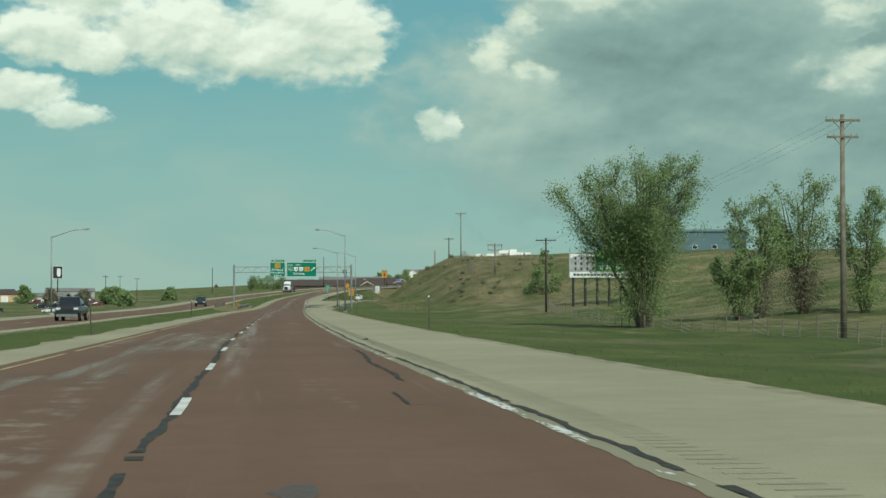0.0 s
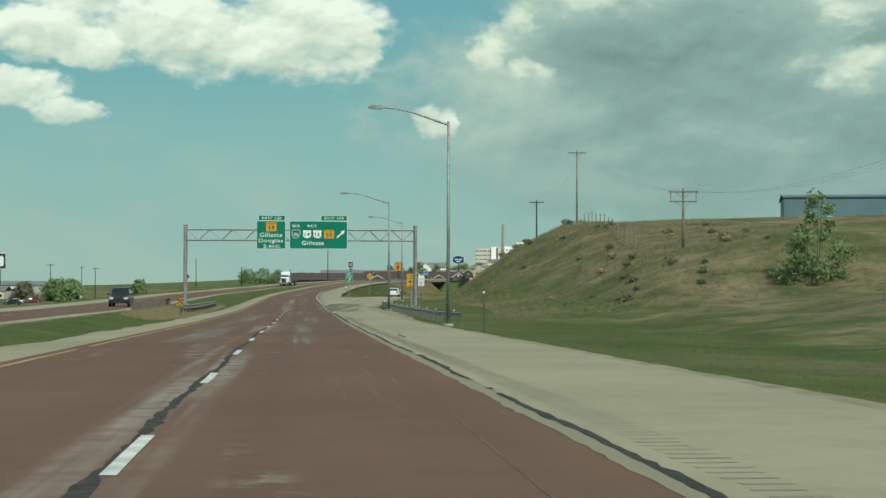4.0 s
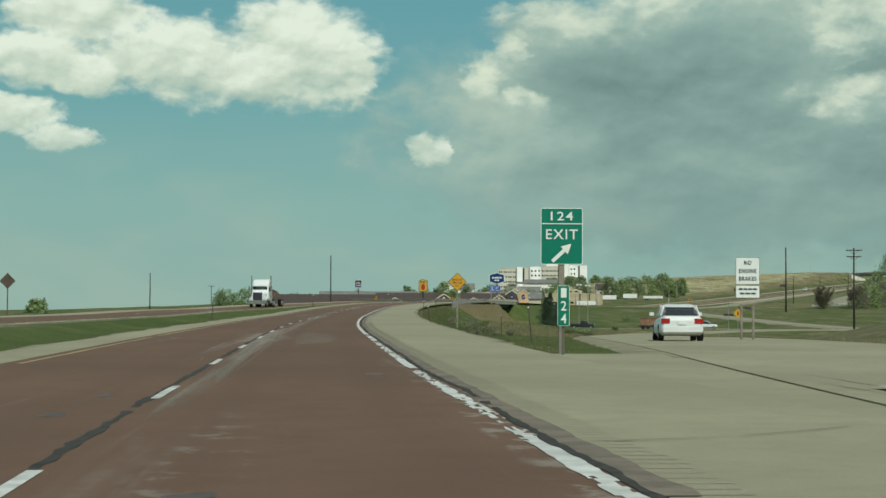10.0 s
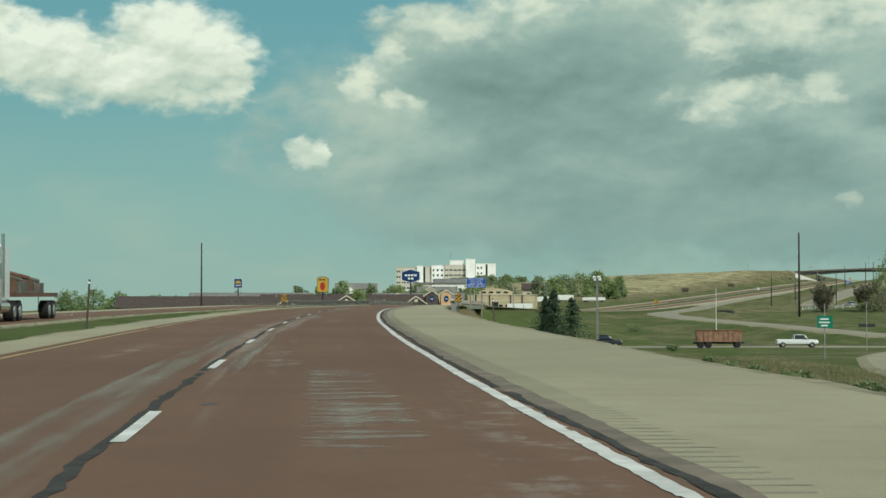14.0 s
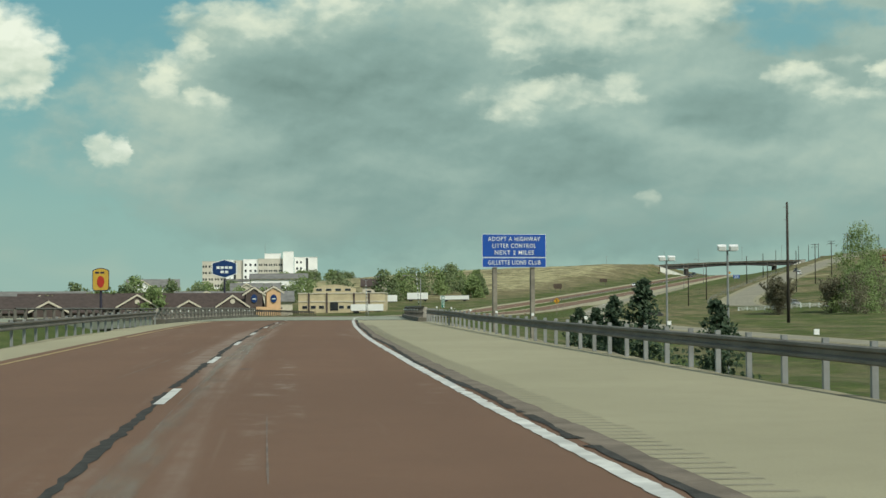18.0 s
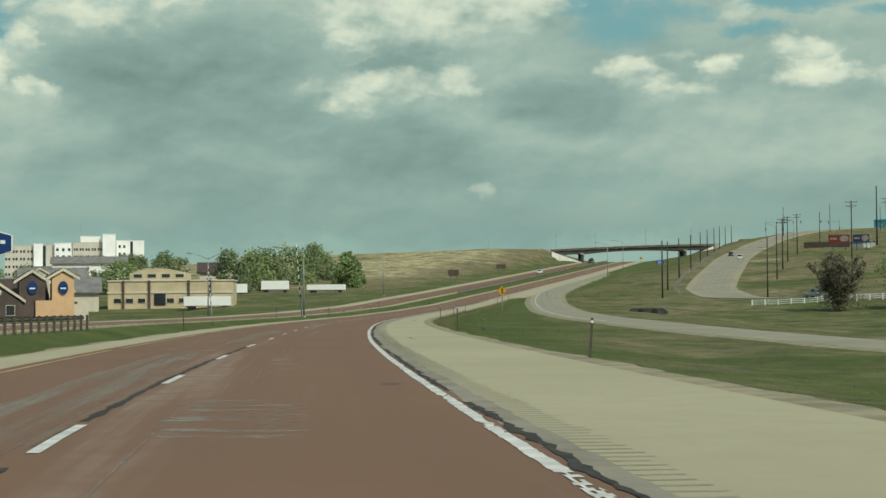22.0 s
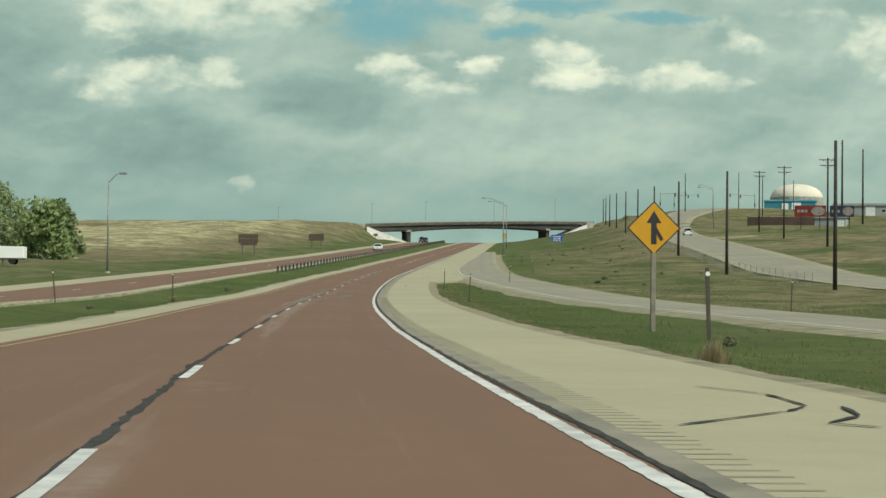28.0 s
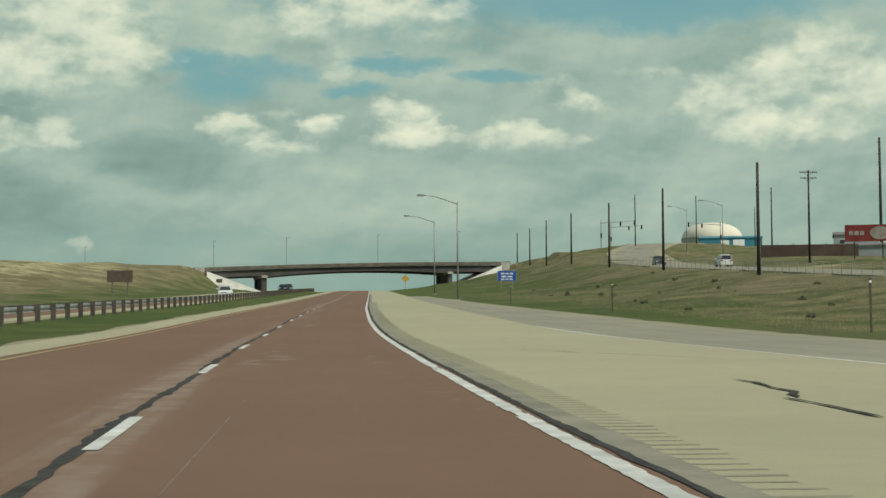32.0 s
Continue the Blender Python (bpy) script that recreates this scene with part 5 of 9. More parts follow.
def bridge():
    b = tagged(new("highway_bridge"), "concrete highway bridge deck with steel pipe railings on kerbs", "bridge")
    s = np.linspace(B0, B1, 14)
    ribbon("deck", s, -5.9, 6.9, 0.004, M["deck"], b, .55, "smooth grey-green concrete deck", cols=6)
    for a in (B0, B1):
        ss_ = np.array([a - .12, a + .12])
        if a == B0:
            ribbon("joint_nosing", np.array([a - .46, a + .2]), -5.35, 6.25, .009, M["deck"], b, .02, "pale concrete joint nosing")
            for o in (-.08, .14):
                ribbon("expansion_joint", np.array([a + o - .022, a + o + .022]), -5.3, 6.2, .012, M["black"], b, .02, "thin dark expansion joint")
        else:
            ribbon("expansion_joint", ss_, -5.3, 6.2, .012, M["rail"], b, .02, "steel expansion joint")
        ss_ = np.array([a - .47 if a == B0 else a + .35, a - .54 if a == B0 else a + .5])
        ribbon("expansion_joint", np.sort(ss_), -5.4, 6.3, .010, M["tar"], b, .02, "dark joint seal")
    for u, side in ((6.55, 1), (-5.55, -1)):
        s2 = np.linspace(RAIL0, B1 + 6.3, 18)
        # shaded side and lit top of the kerb are set apart by colour
        ribbon("kerb", s2, u - .28, u + .32, .17, M["kerb"], b, .3, "stained concrete kerb, side shade in its colour")
        ribbon("kerb_cap", s2, u - (.24 if side > 0 else .28), u + (.28 if side < 0 else .32), .176, M["kerb_cap"], b, .02, "pale worn kerb top in the lit tone")
        for k, h in enumerate((.40, .66)):
            m_ = Mesh()
            x = np.linspace(RAIL0, B1 + 6.4, 18)
            w, e = (.04, .038) if k else (.028, .028)
            ring = [(-w, -e), (-w * .6, -e * 1.4), (w * .6, -e * 1.4), (w, -e), (w, e), (w * .6, e * 1.4), (-w * .6, e * 1.4), (-w, e)]
            rows = [[Vector(q) for q in at_axis(x, u - .06 * side + du, h + dv)] for du, dv in ring + ring[:1]]
            m_.sheet(rows)
            part("top_rail" if k else "lower_rail", m_, M["rail"], b, "dull steel tube rail")
        for x in np.arange(RAIL0 + .5, B1 + 6.2, 2.06):
            p = P(x, u, .16)
            q = Mesh()
            out = [(-.05, 0), (.29, 0), (.27, .10), (.22, .30), (.17, .44), (.12, .50), (-.05, .50)]
            out = [(o * side, z) for o, z in out]
            at = Matrix.Translation(p) @ Matrix.Rotation(-radians(heading(x)), 4, "Z")
            q.prism(out, -.07, .07, at)
            post = part("rail_post", q, M["web"], b)
            part("front_flange", Mesh().prism([(o * side, z) for o, z in ((-.13, 0), (-.052, 0), (-.052, .51), (-.13, .51))], -.075, .06, at), M["rail"], post)
        for x in np.arange(RAIL0 + .5 + 4.12, B1 + 6.2, 4.12):
            p = P(x, u - .13 * side, .53)
            part("reflector", Mesh().tube(p, p + Vector((-.02 * side, -.03, 0)), .042, .042, 10), M["ivory"], b, "round white reflector")
    ribbon("expansion_joint", np.array([B1 + 6.9, B1 + 7.02]), 3.3, 6.4, .0, M["tar"], b, .02, "dark joint seal")
    # far half of the bridge
    ribbon("opposite_deck", s, -24.6, -11.7, float(opp(811)) + .004, M["deck"], b, .55, "far concrete deck")
    for u in (-12.0, -24.4):
        s2 = np.linspace(RAIL0, B1 + 6, 12)
        ribbon("kerb", s2, u - .3, u + .3, float(opp(811)) + .17, M["kerb"], b, .3)
        m_ = Mesh()
        x = np.linspace(RAIL0, B1 + 6, 13)
        ring = [(.06 * math.cos(a), .06 * math.sin(a)) for a in np.linspace(0, 2 * math.pi, 7)]
        m_.sheet([[Vector(q) for q in at_axis(x, u + du, float(opp(811)) + .66 + dv)] for du, dv in ring])
        part("top_rail", m_, M["rail"], b)
        for x in np.arange(RAIL0, B1 + 6, 2.6):
            m_ = Mesh().box(P(x, u, float(opp(811)) + .4), (.14, .14, .5))
            part("rail_post", m_, M["rail"], b)
    for u0, u1, dz in ((-5.4, 6.4, 0), (-24.2, -12.2, float(opp(811)))):
        for k in range(5):
            u = u0 + (u1 - u0) * (k + .5) / 5
            m_ = Mesh()
            x = np.linspace(B0, B1, 7)
            m_.sheet([[Vector(q) for q in at_axis(x, u + du, dz + dv)] for du, dv in ((-.17, -.55), (-.17, -1.35), (.17, -1.35), (.17, -.55), (-.17, -.55))])
            part("girder", m_, M["beam"], b)
        for x in (B0 + .2, B1 - .2):
            a, c = P(x, u0, dz - 4), P(x, u1, dz - 4)
            d = c - a
            part("abutment", Mesh().box((a + c) / 2, (d.length, 1.2, 7), Matrix.Rotation(math.atan2(d.y, d.x), 4, "Z")), M["cast"], b)


bridge()


def w_beam(name, label, s0, s1, u0, u1, spacing, height=.72, mat="galv", post="rail", flare=0.0, dz=0.0, reflect=0.0, side=1, post_w=.15, thick=.31):
    """A guardrail of rolled beam on posts; side: which way the beam faces from its posts (+1: towards smaller u)."""
    g_ = tagged(new(name), label, "guardrail")
    s = np.arange(s0, s1 + .1, 1.9 if s1 - s0 < 160 else 3.8)
    u = np.interp(s, [s0, s1], [u0, u1])
    u = u + flare * np.maximum(0, 1 - (s - s0) / 9) ** 2
    h = np.full(len(s), height) + dz
    base = land(s, u)
    prof = [(0, .5), (.045, .42), (.045, .25), (0, .12), (0, -.12), (.045, -.25), (.045, -.42), (0, -.5)]
    rows = []
    z0 = np.maximum(np.interp(s, _s, _z) - .15 + dz, base)
    for d, hh in prof:
        q = at_axis(s, u - side * (post_w / 2 + .03 + d))
        q[:, 2] = z0 + height - .155 + hh * thick
        rows.append([Vector(v_) for v_ in q])
    m_ = Mesh()
    m_.sheet(list(zip(*rows)))
    back = [[v_ + Vector(at_axis(0, side * .012) - at_axis(0, 0)) for v_ in r] for r in rows]
    m_.sheet(list(zip(*back)))
    part("beam", m_, M[mat], g_, "ribbed steel beam")
    for x in np.arange(s0 + .3, s1, spacing):
        uu = float(np.interp(x, s, u))
        p = P(x, uu)
        zb, zt = G(x, uu), float(np.interp(x, s, z0)) + height
        p.z = (zb - .2 + zt) / 2
        part("rail_post", Mesh().box(p, (post_w, post_w, zt - zb + .2), Matrix.Rotation(-radians(heading(x)), 4, "Z")), M[post], g_)
    if reflect:
        for x in np.arange(s0 + 2, s1, reflect):
            uu = float(np.interp(x, s, u))
            p = P(x, uu)
            p.z = float(np.interp(x, s, z0)) + height + .06
            part("reflector", Mesh().box(p, (.06, .03, .065), Matrix.Rotation(-radians(heading(x)), 4, "Z")), M["ivory"], g_, "small white reflector")
    return g_


w_beam("guardrail", "galvanised guardrail in long grass before the sign gantry", 253, 336, 9.3, 9.5, 1.9, flare=.8, reflect=7.6, height=.52, thick=.22, post_w=.09)
w_beam("guardrail", "galvanised guardrail in the median round the gantry foot", 283, 326, -6.9, -6.9, 1.9, flare=-.4, side=-1)
w_beam("guardrail", "galvanised guardrail in the median facing the far lanes", 288, 330, -11.2, -11.4, 1.9, side=1)
w_beam("guardrail", "weathered guardrail leading to the bridge", 675, 783, 7.9, 6.6, 1.62, mat="rail", post="galv", height=.72, reflect=7.6, thick=.2, post_w=.07)
w_beam("guardrail", "weathered guardrail on the median side before the bridge", 689, 783, -5.65, -5.6, 1.9, mat="rail", post="galv", height=.72, side=-1, thick=.2, post_w=.07)
w_beam("guardrail", "weathered guardrail on the far carriageway past the bridge", 845, 955, -11.6, -11.6, 1.9, mat="rail", post="post", height=.66, side=1, dz=.1, thick=.22, post_w=.12)
w_beam("guardrail", "guardrail on dark posts along the median", 1285, 1688, -10.6, -10.6, 3.8, mat="galv", post="post", height=.74, side=1, post_w=.2)


def overpass():
    o = tagged(new("overpass"), "arched dark-girder overpass with white slope paving at its ends", "overpass")
    a, c = Vector((435, 1606.6, 0)), Vector((507, 1582, 0))
    d = (c - a).normalized()
    n = Vector((-d.y, d.x, 0))
    L = (c - a).length
    turn = Matrix.Rotation(math.atan2(d.y, d.x), 4, "Z")

    def top(x):
        return 30.3 + 2.2 * x / L + .35 * math.sin(math.pi * max(0, min(1, x / L)))

    xs = np.linspace(-3, L + 4, 40)
    m_ = Mesh()
    m_.sheet([[a + d * x + n * w + Vector((0, 0, top(x) + z)) for x in xs] for w, z in ((0, -.9), (0, -.55), (12, -.55), (12, -.9), (0, -.9))])
    part("deck", m_, M["cast"], o)
    for side in (0, 12):
        m_ = Mesh()
        ring = ((-.17, -.68), (.17, -.68), (.17, .05), (.1, .1), (-.1, .1), (-.17, .05), (-.17, -.68))
        m_.sheet([[a + d * x + n * (side + w) + Vector((0, 0, top(x) + z)) for x in xs] for w, z in ring])
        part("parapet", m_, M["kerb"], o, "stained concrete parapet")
    P1, P2 = 14.5, L - 12.5
    for side in (.6, 4.2, 7.8, 11.4):
        m_ = Mesh()
        gx = np.linspace(1, L - 1, 37)
        rows = [[], []]
        for x in gx:
            k = min(1, max(0, (x - P1) / (P2 - P1)))
            depth = 1.05 + .95 * (2 * k - 1) ** 2 if P1 < x < P2 else 1.6
            p = a + d * x + n * side
            rows[0].append(Vector((p.x, p.y, top(x) - .9)))
            rows[1].append(Vector((p.x, p.y, top(x) - .9 - depth)))
        off = n * .3
        m_.sheet([rows[0], rows[1], [v_ + off for v_ in rows[1]], [v_ + off for v_ in rows[0]], rows[0]])
        part("girder", m_, M["beam"], o, "dark haunched steel girder")
    for x in (P1, P2):
        for side in (1.2, 6, 10.8):
            p = a + d * x + n * side
            base = 22.0
            part("pier", Mesh().box((p.x, p.y, (base + top(x) - 2.5) / 2), (1.3, 1.6, top(x) - 2.5 - base), turn, .15), M["beam"], o, "dark concrete pier")
        p = a + d * x + n * 6
        part("pier_cap", Mesh().box((p.x, p.y, top(x) - 2.75), (1.5, 12.4, .6), turn), M["cast"], o)
    for x0, x1 in ((-.5, 13.6), (L + 1, L - 11.5)):
        m_ = Mesh()
        z0 = top(0) - 1.0 if x0 < 0 else top(L) - 1.0
        z1 = 24.2 if x0 < 0 else 26.0
        for y0, y1 in ((-2.2, 14.2),):
            v_ = [a + d * x0 + n * y0 + Vector((0, 0, z0)), a + d * x1 + n * y0 + Vector((0, 0, z1)), a + d * x1 + n * y1 + Vector((0, 0, z1)), a + d * x0 + n * y1 + Vector((0, 0, z0)),
                  a + d * x0 + n * y0 + Vector((0, 0, z1 - 1)), a + d * x1 + n * y0 + Vector((0, 0, z1 - 1)), a + d * x1 + n * y1 + Vector((0, 0, z1 - 1)), a + d * x0 + n * y1 + Vector((0, 0, z1 - 1))]
            m_.add(v_, [[0, 1, 2, 3], [0, 4, 5, 1], [1, 5, 6, 2], [2, 6, 7, 3], [3, 7, 4, 0]])
        part("slope_paving", m_, M["whitewash"], o, "white concrete slope paving")
        x = x0 + (-1.5 if x0 < 0 else 1.5)
        p = a + d * x + n * 6
        part("abutment", Mesh().box((p.x, p.y, z0 - 2.0), (2.4, 13, 6), turn), M["cast"], o)
    # fence on the parapet
    m_ = Mesh()
    for x in np.arange(0, L + 1, 3.0):
        p = a + d * x
        m_.tube((p.x, p.y, top(x)), (p.x, p.y, top(x) + .55), .03, n=5)
    for x in np.arange(0, L - 2, 3.0):
        p, q = a + d * x, a + d * (x + 3)
        m_.tube((p.x, p.y, top(x) + .55), (q.x, q.y, top(x + 3) + .55), .03, n=5)
    part("parapet_rail", m_, M["galv"], o, "thin pipe rail")


overpass()


# ---------------------------------------------------------------- signs
def words(txt, parent, x, z, width, height, mat, y=-.03):
    """Lettering that fills the box width x height, centred at x, z on a board that faces -y."""
    src = LETTERS[txt]
    co = np.array([v_.co[:] for v_ in src.vertices])
    lo, hi = co.min(0), co.max(0)
    k = (width / (hi[0] - lo[0]), height / (hi[1] - lo[1]))
    c = (lo + hi) / 2
    vs = [(x + (p[0] - c[0]) * k[0], y, z + (p[1] - c[1]) * k[1]) for p in co]
    return mesh_object("lettering", vs, [list(p.vertices) for p in src.polygons], mat, parent)


def board(parent, x, z, w, h, mat, border=None, r=.08, y=0.0, name="panel", edge=.03, label=""):
    """A sheet-metal panel with a border line, rounded at the corners."""
    p = part(name, Mesh().prism([(x + a, z + b) for a, b in plate(w, h, r)], y - .012, y + .012), border or mat, parent, label)
    if border:
        part("face", Mesh().prism([(x + a, z + b) for a, b in plate(w - 2 * edge, h - 2 * edge, max(.01, r - edge))], y - .018, y - .011), mat, p)
    return p


def bars(parent, x, z, w, h, n, mat, y=-.03, name="lettering_bar"):
    """Illegible writing: n plain bars."""
    m_ = Mesh()
    step = w / n
    for i in range(n):
        m_.box((x - w / 2 + step * (i + .5), y, z), (step * .78, .004, h))
    part(name, m_, mat, parent)


def arrow(parent, x, z, size, ang, mat, y=-.03):
    out = [(-.07, -.5), (.07, -.5), (.07, .12), (.20, .12), (0, .5), (-.20, .12), (-.07, .12)]
    c, s_ = math.cos(radians(ang)), math.sin(radians(ang))
    part("arrow", Mesh().prism([(x + size * (a * c - b * s_), z + size * (a * s_ + b * c)) for a, b in out], y - .003, y + .003), mat, parent)


def gantry():
    g_ = thing("sign_gantry", "galvanised truss gantry over the lanes carrying two green exit signs", "sign gantry", facing(319.5, 0))
    h0 = G(319.5, 11.2) - P(319.5, 0).z - .3
    for u, nm in ((-9.35, "left"), (11.75, "right")):
        for y in (-.55, .55):
            part("post", Mesh().tube((u, y, h0), (u, y, 7.45), .15, .15, 12).tube((u, y, 7.45), (u, y, 7.52), .17, .17, 12), M["galv"], g_, "round steel post")
        m_ = Mesh()
        for k in range(7):
            z0, z1 = .4 + k, 1.4 + k
            m_.tube((u, -.55 if k % 2 else .55, z0), (u, .55 if k % 2 else -.55, z1), .04, n=6)
        part("post_lacing", m_, M["galv"], g_)
    for y in (-.55, .55):
        for z in (6.15, 7.12):
            part("chord", Mesh().tube((-9.35, y, z), (11.75, y, z), .065, n=8), M["galv"], g_)
    n = 20
    xs = np.linspace(-9.2, 11.6, n + 1)
    for y in (-.55, .55):
        m_ = Mesh()
        for i in range(n):
            a, b = (6.15, 7.12) if i % 2 else (7.12, 6.15)
            m_.tube((xs[i], y, a), (xs[i + 1], y, b), .03, n=5)
        part("lattice", m_, M["galv"], g_)
    for z in (6.15, 7.12):
        m_ = Mesh()
        for i in range(n):
            a, b = (-.55, .55) if i % 2 else (.55, -.55)
            m_.tube((xs[i], a, z), (xs[i + 1], b, z), .025, n=5)
        part("lattice", m_, M["galv"], g_)
    # sign for exit 124
    k = .01448
    y = -.75
    p = board(g_, 2.80, 6.63, 5.30, 2.55, M["green"], M["sheet_white"], .16, y, "exit_panel", label="green panel with white legend")
    board(p, 2.80 + 1.42, 8.18, 2.40, .50, M["green"], M["sheet_white"], .06, y, "exit_tab")
    cx, cz = 2.80 - 627 * k, 6.63 + 125.5 * k

    def px(a, b):
        return cx + a * k, cz - b * k

    for t_, a, b, w, h in (("BUS", 486, 69, 46, 17), ("WEST", 585, 69, 60, 17), ("Gillette", 592, 176, 140, 27)):
        words(t_, p, *px(a, b), w * k, h * k, M["sheet_white"], y - .03)
    words("EXIT 124", p, 2.80 + 1.42, 8.18, 1.75, .24, M["sheet_white"], y - .03)
    x, z = px(485, 119)
    shield = [(-.36, .34), (-.2, .42), (0, .36), (.2, .42), (.36, .34), (.40, .1), (.34, -.16), (.2, -.34), (0, -.44), (-.2, -.34), (-.34, -.16), (-.40, .1)]
    part("shield", Mesh().prism([(x + a, z + b) for a, b in shield], y - .03, y - .02), M["sheet_white"], p, "interstate business shield")
    part("shield", Mesh().prism([(x + a * .9, z + b * .9) for a, b in shield], y - .035, y - .025), M["green"], p)
    words("90", p, x, z - .06, .42, .32, M["sheet_white"], y - .045)
    for t_, a in (("14", 555), ("16", 620)):
        x, z = px(a, 120)
        us_ = [(-.40, .26), (-.30, .38), (-.12, .33), (0, .37), (.12, .33), (.30, .38), (.40, .26), (.33, .08), (.39, -.12), (.3, -.28), (0, -.40), (-.3, -.28), (-.39, -.12), (-.33, .08)]
        part("shield", Mesh().prism([(x + a_, z + b_) for a_, b_ in us_], y - .03, y - .02), M["sheet_white"], p, "white route shield")
        words(t_, p, x, z - .02, .46, .36, M["black"], y - .04)
    x, z = px(694, 120)
    board(p, x, z, .90, .78, M["amber"], None, .03, y - .025, "route_plate", label="amber state route plate")
    words("WYOMING", p, x, z + .27, .74, .10, M["black"], y - .05)
    words("50", p, x, z - .08, .54, .38, M["black"], y - .05)
    x, z = px(769, 118)
    arrow(p, x, z, 1.0, -47, M["sheet_white"], y - .03)
    # sign for exit 126
    q = board(g_, -1.53, 6.63, 2.66, 2.57, M["green"], M["sheet_white"], .14, y, "exit_panel", label="green panel with white legend")
    board(q, -1.53 + .06, 8.18, 2.42, .50, M["green"], M["sheet_white"], .06, y, "exit_tab")
    words("EXIT 126", q, -1.47, 8.18, 1.75, .24, M["sheet_white"], y - .03)
    cx, cz = -1.53 - 330 * k, 6.63 + 124.5 * k
    x, z = px(331, 73)
    board(q, x, z, .94, .82, M["amber"], None, .03, y - .025, "route_plate", label="amber state route plate")
    words("WYOMING", q, x, z + .28, .78, .10, M["black"], y - .05)
    words("59", q, x, z - .08, .54, .38, M["black"], y - .05)
    for t_, a, b, w, h in (("Gillette", 329, 125, 142, 27), ("Douglas", 329, 164, 152, 30), ("2", 290, 196, 19, 23), ("MILES", 350, 197, 68, 17)):
        words(t_, q, *(lambda r: r)(px(a, b)), w * k, h * k, M["sheet_white"], y - .03)
    for x in (-2.6, -.9, .6, 2.5, 4.4):
        part("hanger", Mesh().box((x, -.66, 6.63), (.08, .1, 2.2)), M["galv"], g_)


gantry()


def post_sign(name, label, s, u, dz0, turn=0.0, posts=(0,), top=3.0, mat="signpost", r=.07, category="sign"):
    m = ground_pose(s, u, turn)
    t_ = thing(name, label, category, m)
    lift = P(s, u, 0).z + dz0 - m.translation.z
    for x in posts:
        part("post", Mesh().box((x, .05, (top + lift - .4) / 2), (r * 2, r * 2, top + lift + .4), bevel=.012), M[mat], t_)
    return t_, lift


def diamond(parent, z, half, mat, border):
    p = part("panel", Mesh().prism([(0, z + half), (-half, z), (0, z - half), (half, z)], -.02, .0), M[border], parent)
    h = half - .055
    part("face", Mesh().prism([(0, z + h), (-h, z), (0, z - h), (h, z)], -.026, -.019), M[mat], p)
    return p


# advisory speed at the ramp
t_, z = post_sign("exit_speed_sign", "amber exit advisory speed sign on a grey post", 328, 11.95, -.48, top=1.9, mat="galv")
p = board(t_, 0, z + 2.75, 1.0, .86, M["amber"], M["black"], .05, -.04, "panel", .02)
words("40", p, 0, z + 2.86, .62, .40, M["black"], -.08)
words("MPH", p, 0, z + 2.45, .50, .13, M["black"], -.08)
p = board(t_, 0, z + 3.42, 1.0, .44, M["amber"], M["black"], .05, -.04, "top_panel", .02)
words("EXIT", p, 0, z + 3.42, .52, .18, M["black"], -.08)
# gore sign
t_, z = post_sign("gore_exit_sign", "green exit 124 gore sign on a timber post", 438.5, 8.45, 0, top=2.2, r=.08)
p = board(t_, 0, z + 2.95, 1.16, 1.55, M["green"], M["sheet_white"], .06, -.05, "panel", .02, "green panel with white legend")
words("124", p, 0, z + 3.50, .62, .24, M["sheet_white"], -.09)
part("rule", Mesh().box((0, -.075, z + 3.29), (1.1, .006, .025)), M["sheet_white"], p)
words("EXIT", p, 0, z + 3.00, .88, .27, M["sheet_white"], -.09)
arrow(p, 0, z + 2.5, .72, -47, M["sheet_white"], -.09)
t_, z = post_sign("mile_marker", "narrow green mile marker with upright digits on a thin post", 434, 7.9, 0, top=.6, r=.03, mat="rail")
p = board(t_, 0, z + 1.05, .30, 1.0, M["green"], M["sheet_white"], .03, -.03, "panel", .01)
for d_, k in (("1", .32), ("2", 0), ("4", -.32)):
    words(d_, p, 0, z + 1.05 + k, .14, .24, M["sheet_white"], -.07)
t_, z = post_sign("mile_marker", "narrow green mile marker behind the bridge guardrail", 793, 7.9, 0, top=.3, r=.03, mat="rail")
p = board(t_, 0, z + .92, .17, .62, M["green"], M["sheet_white"], .03, -.03, "panel", .01)
for d_, k in (("1", .2), ("2", .04), ("4", -.12)):
    words(d_, p, 0, z + .92 + k, .09, .13, M["sheet_white"], -.07)
part("tenth_mark", Mesh().box((.03, -.07, z + .68), (.05, .004, .07)), M["sheet_white"], p)
# engine brakes
t_, z = post_sign("engine_brake_sign", "white two-panel notice on timber posts beside the ramp", 472, 21.3, -.5, posts=(-.28, .28), top=1.6, r=.05)
p = board(t_, 0, z + 3.15, 1.12, 1.25, M["sheet_white"], M["black"], .05, -.05, "panel", .012)
for w_, k, ww in (("NO", .38, .34), ("ENGINE", 0, .82), ("BRAKES", -.36, .82)):
    words(w_, p, 0, z + 3.15 + k, ww, .2, M["black"], -.09)
p = board(t_, 0, z + 2.18, 1.12, .58, M["sheet_white"], M["black"], .04, -.05, "lower_panel", .012)
bars(p, 0, z + 2.3, .9, .07, 4, M["black"], -.09)
bars(p, 0, z + 2.1, .8, .07, 3, M["black"], -.09)
# icy bridges
t_, z = post_sign("bridge_ice_sign", "amber diamond warning of icy bridges on a weathered post", 554, 11.0, 0, top=2.4, r=.07)
p = diamond(t_, z + 2.82, .86, "amber", "black")
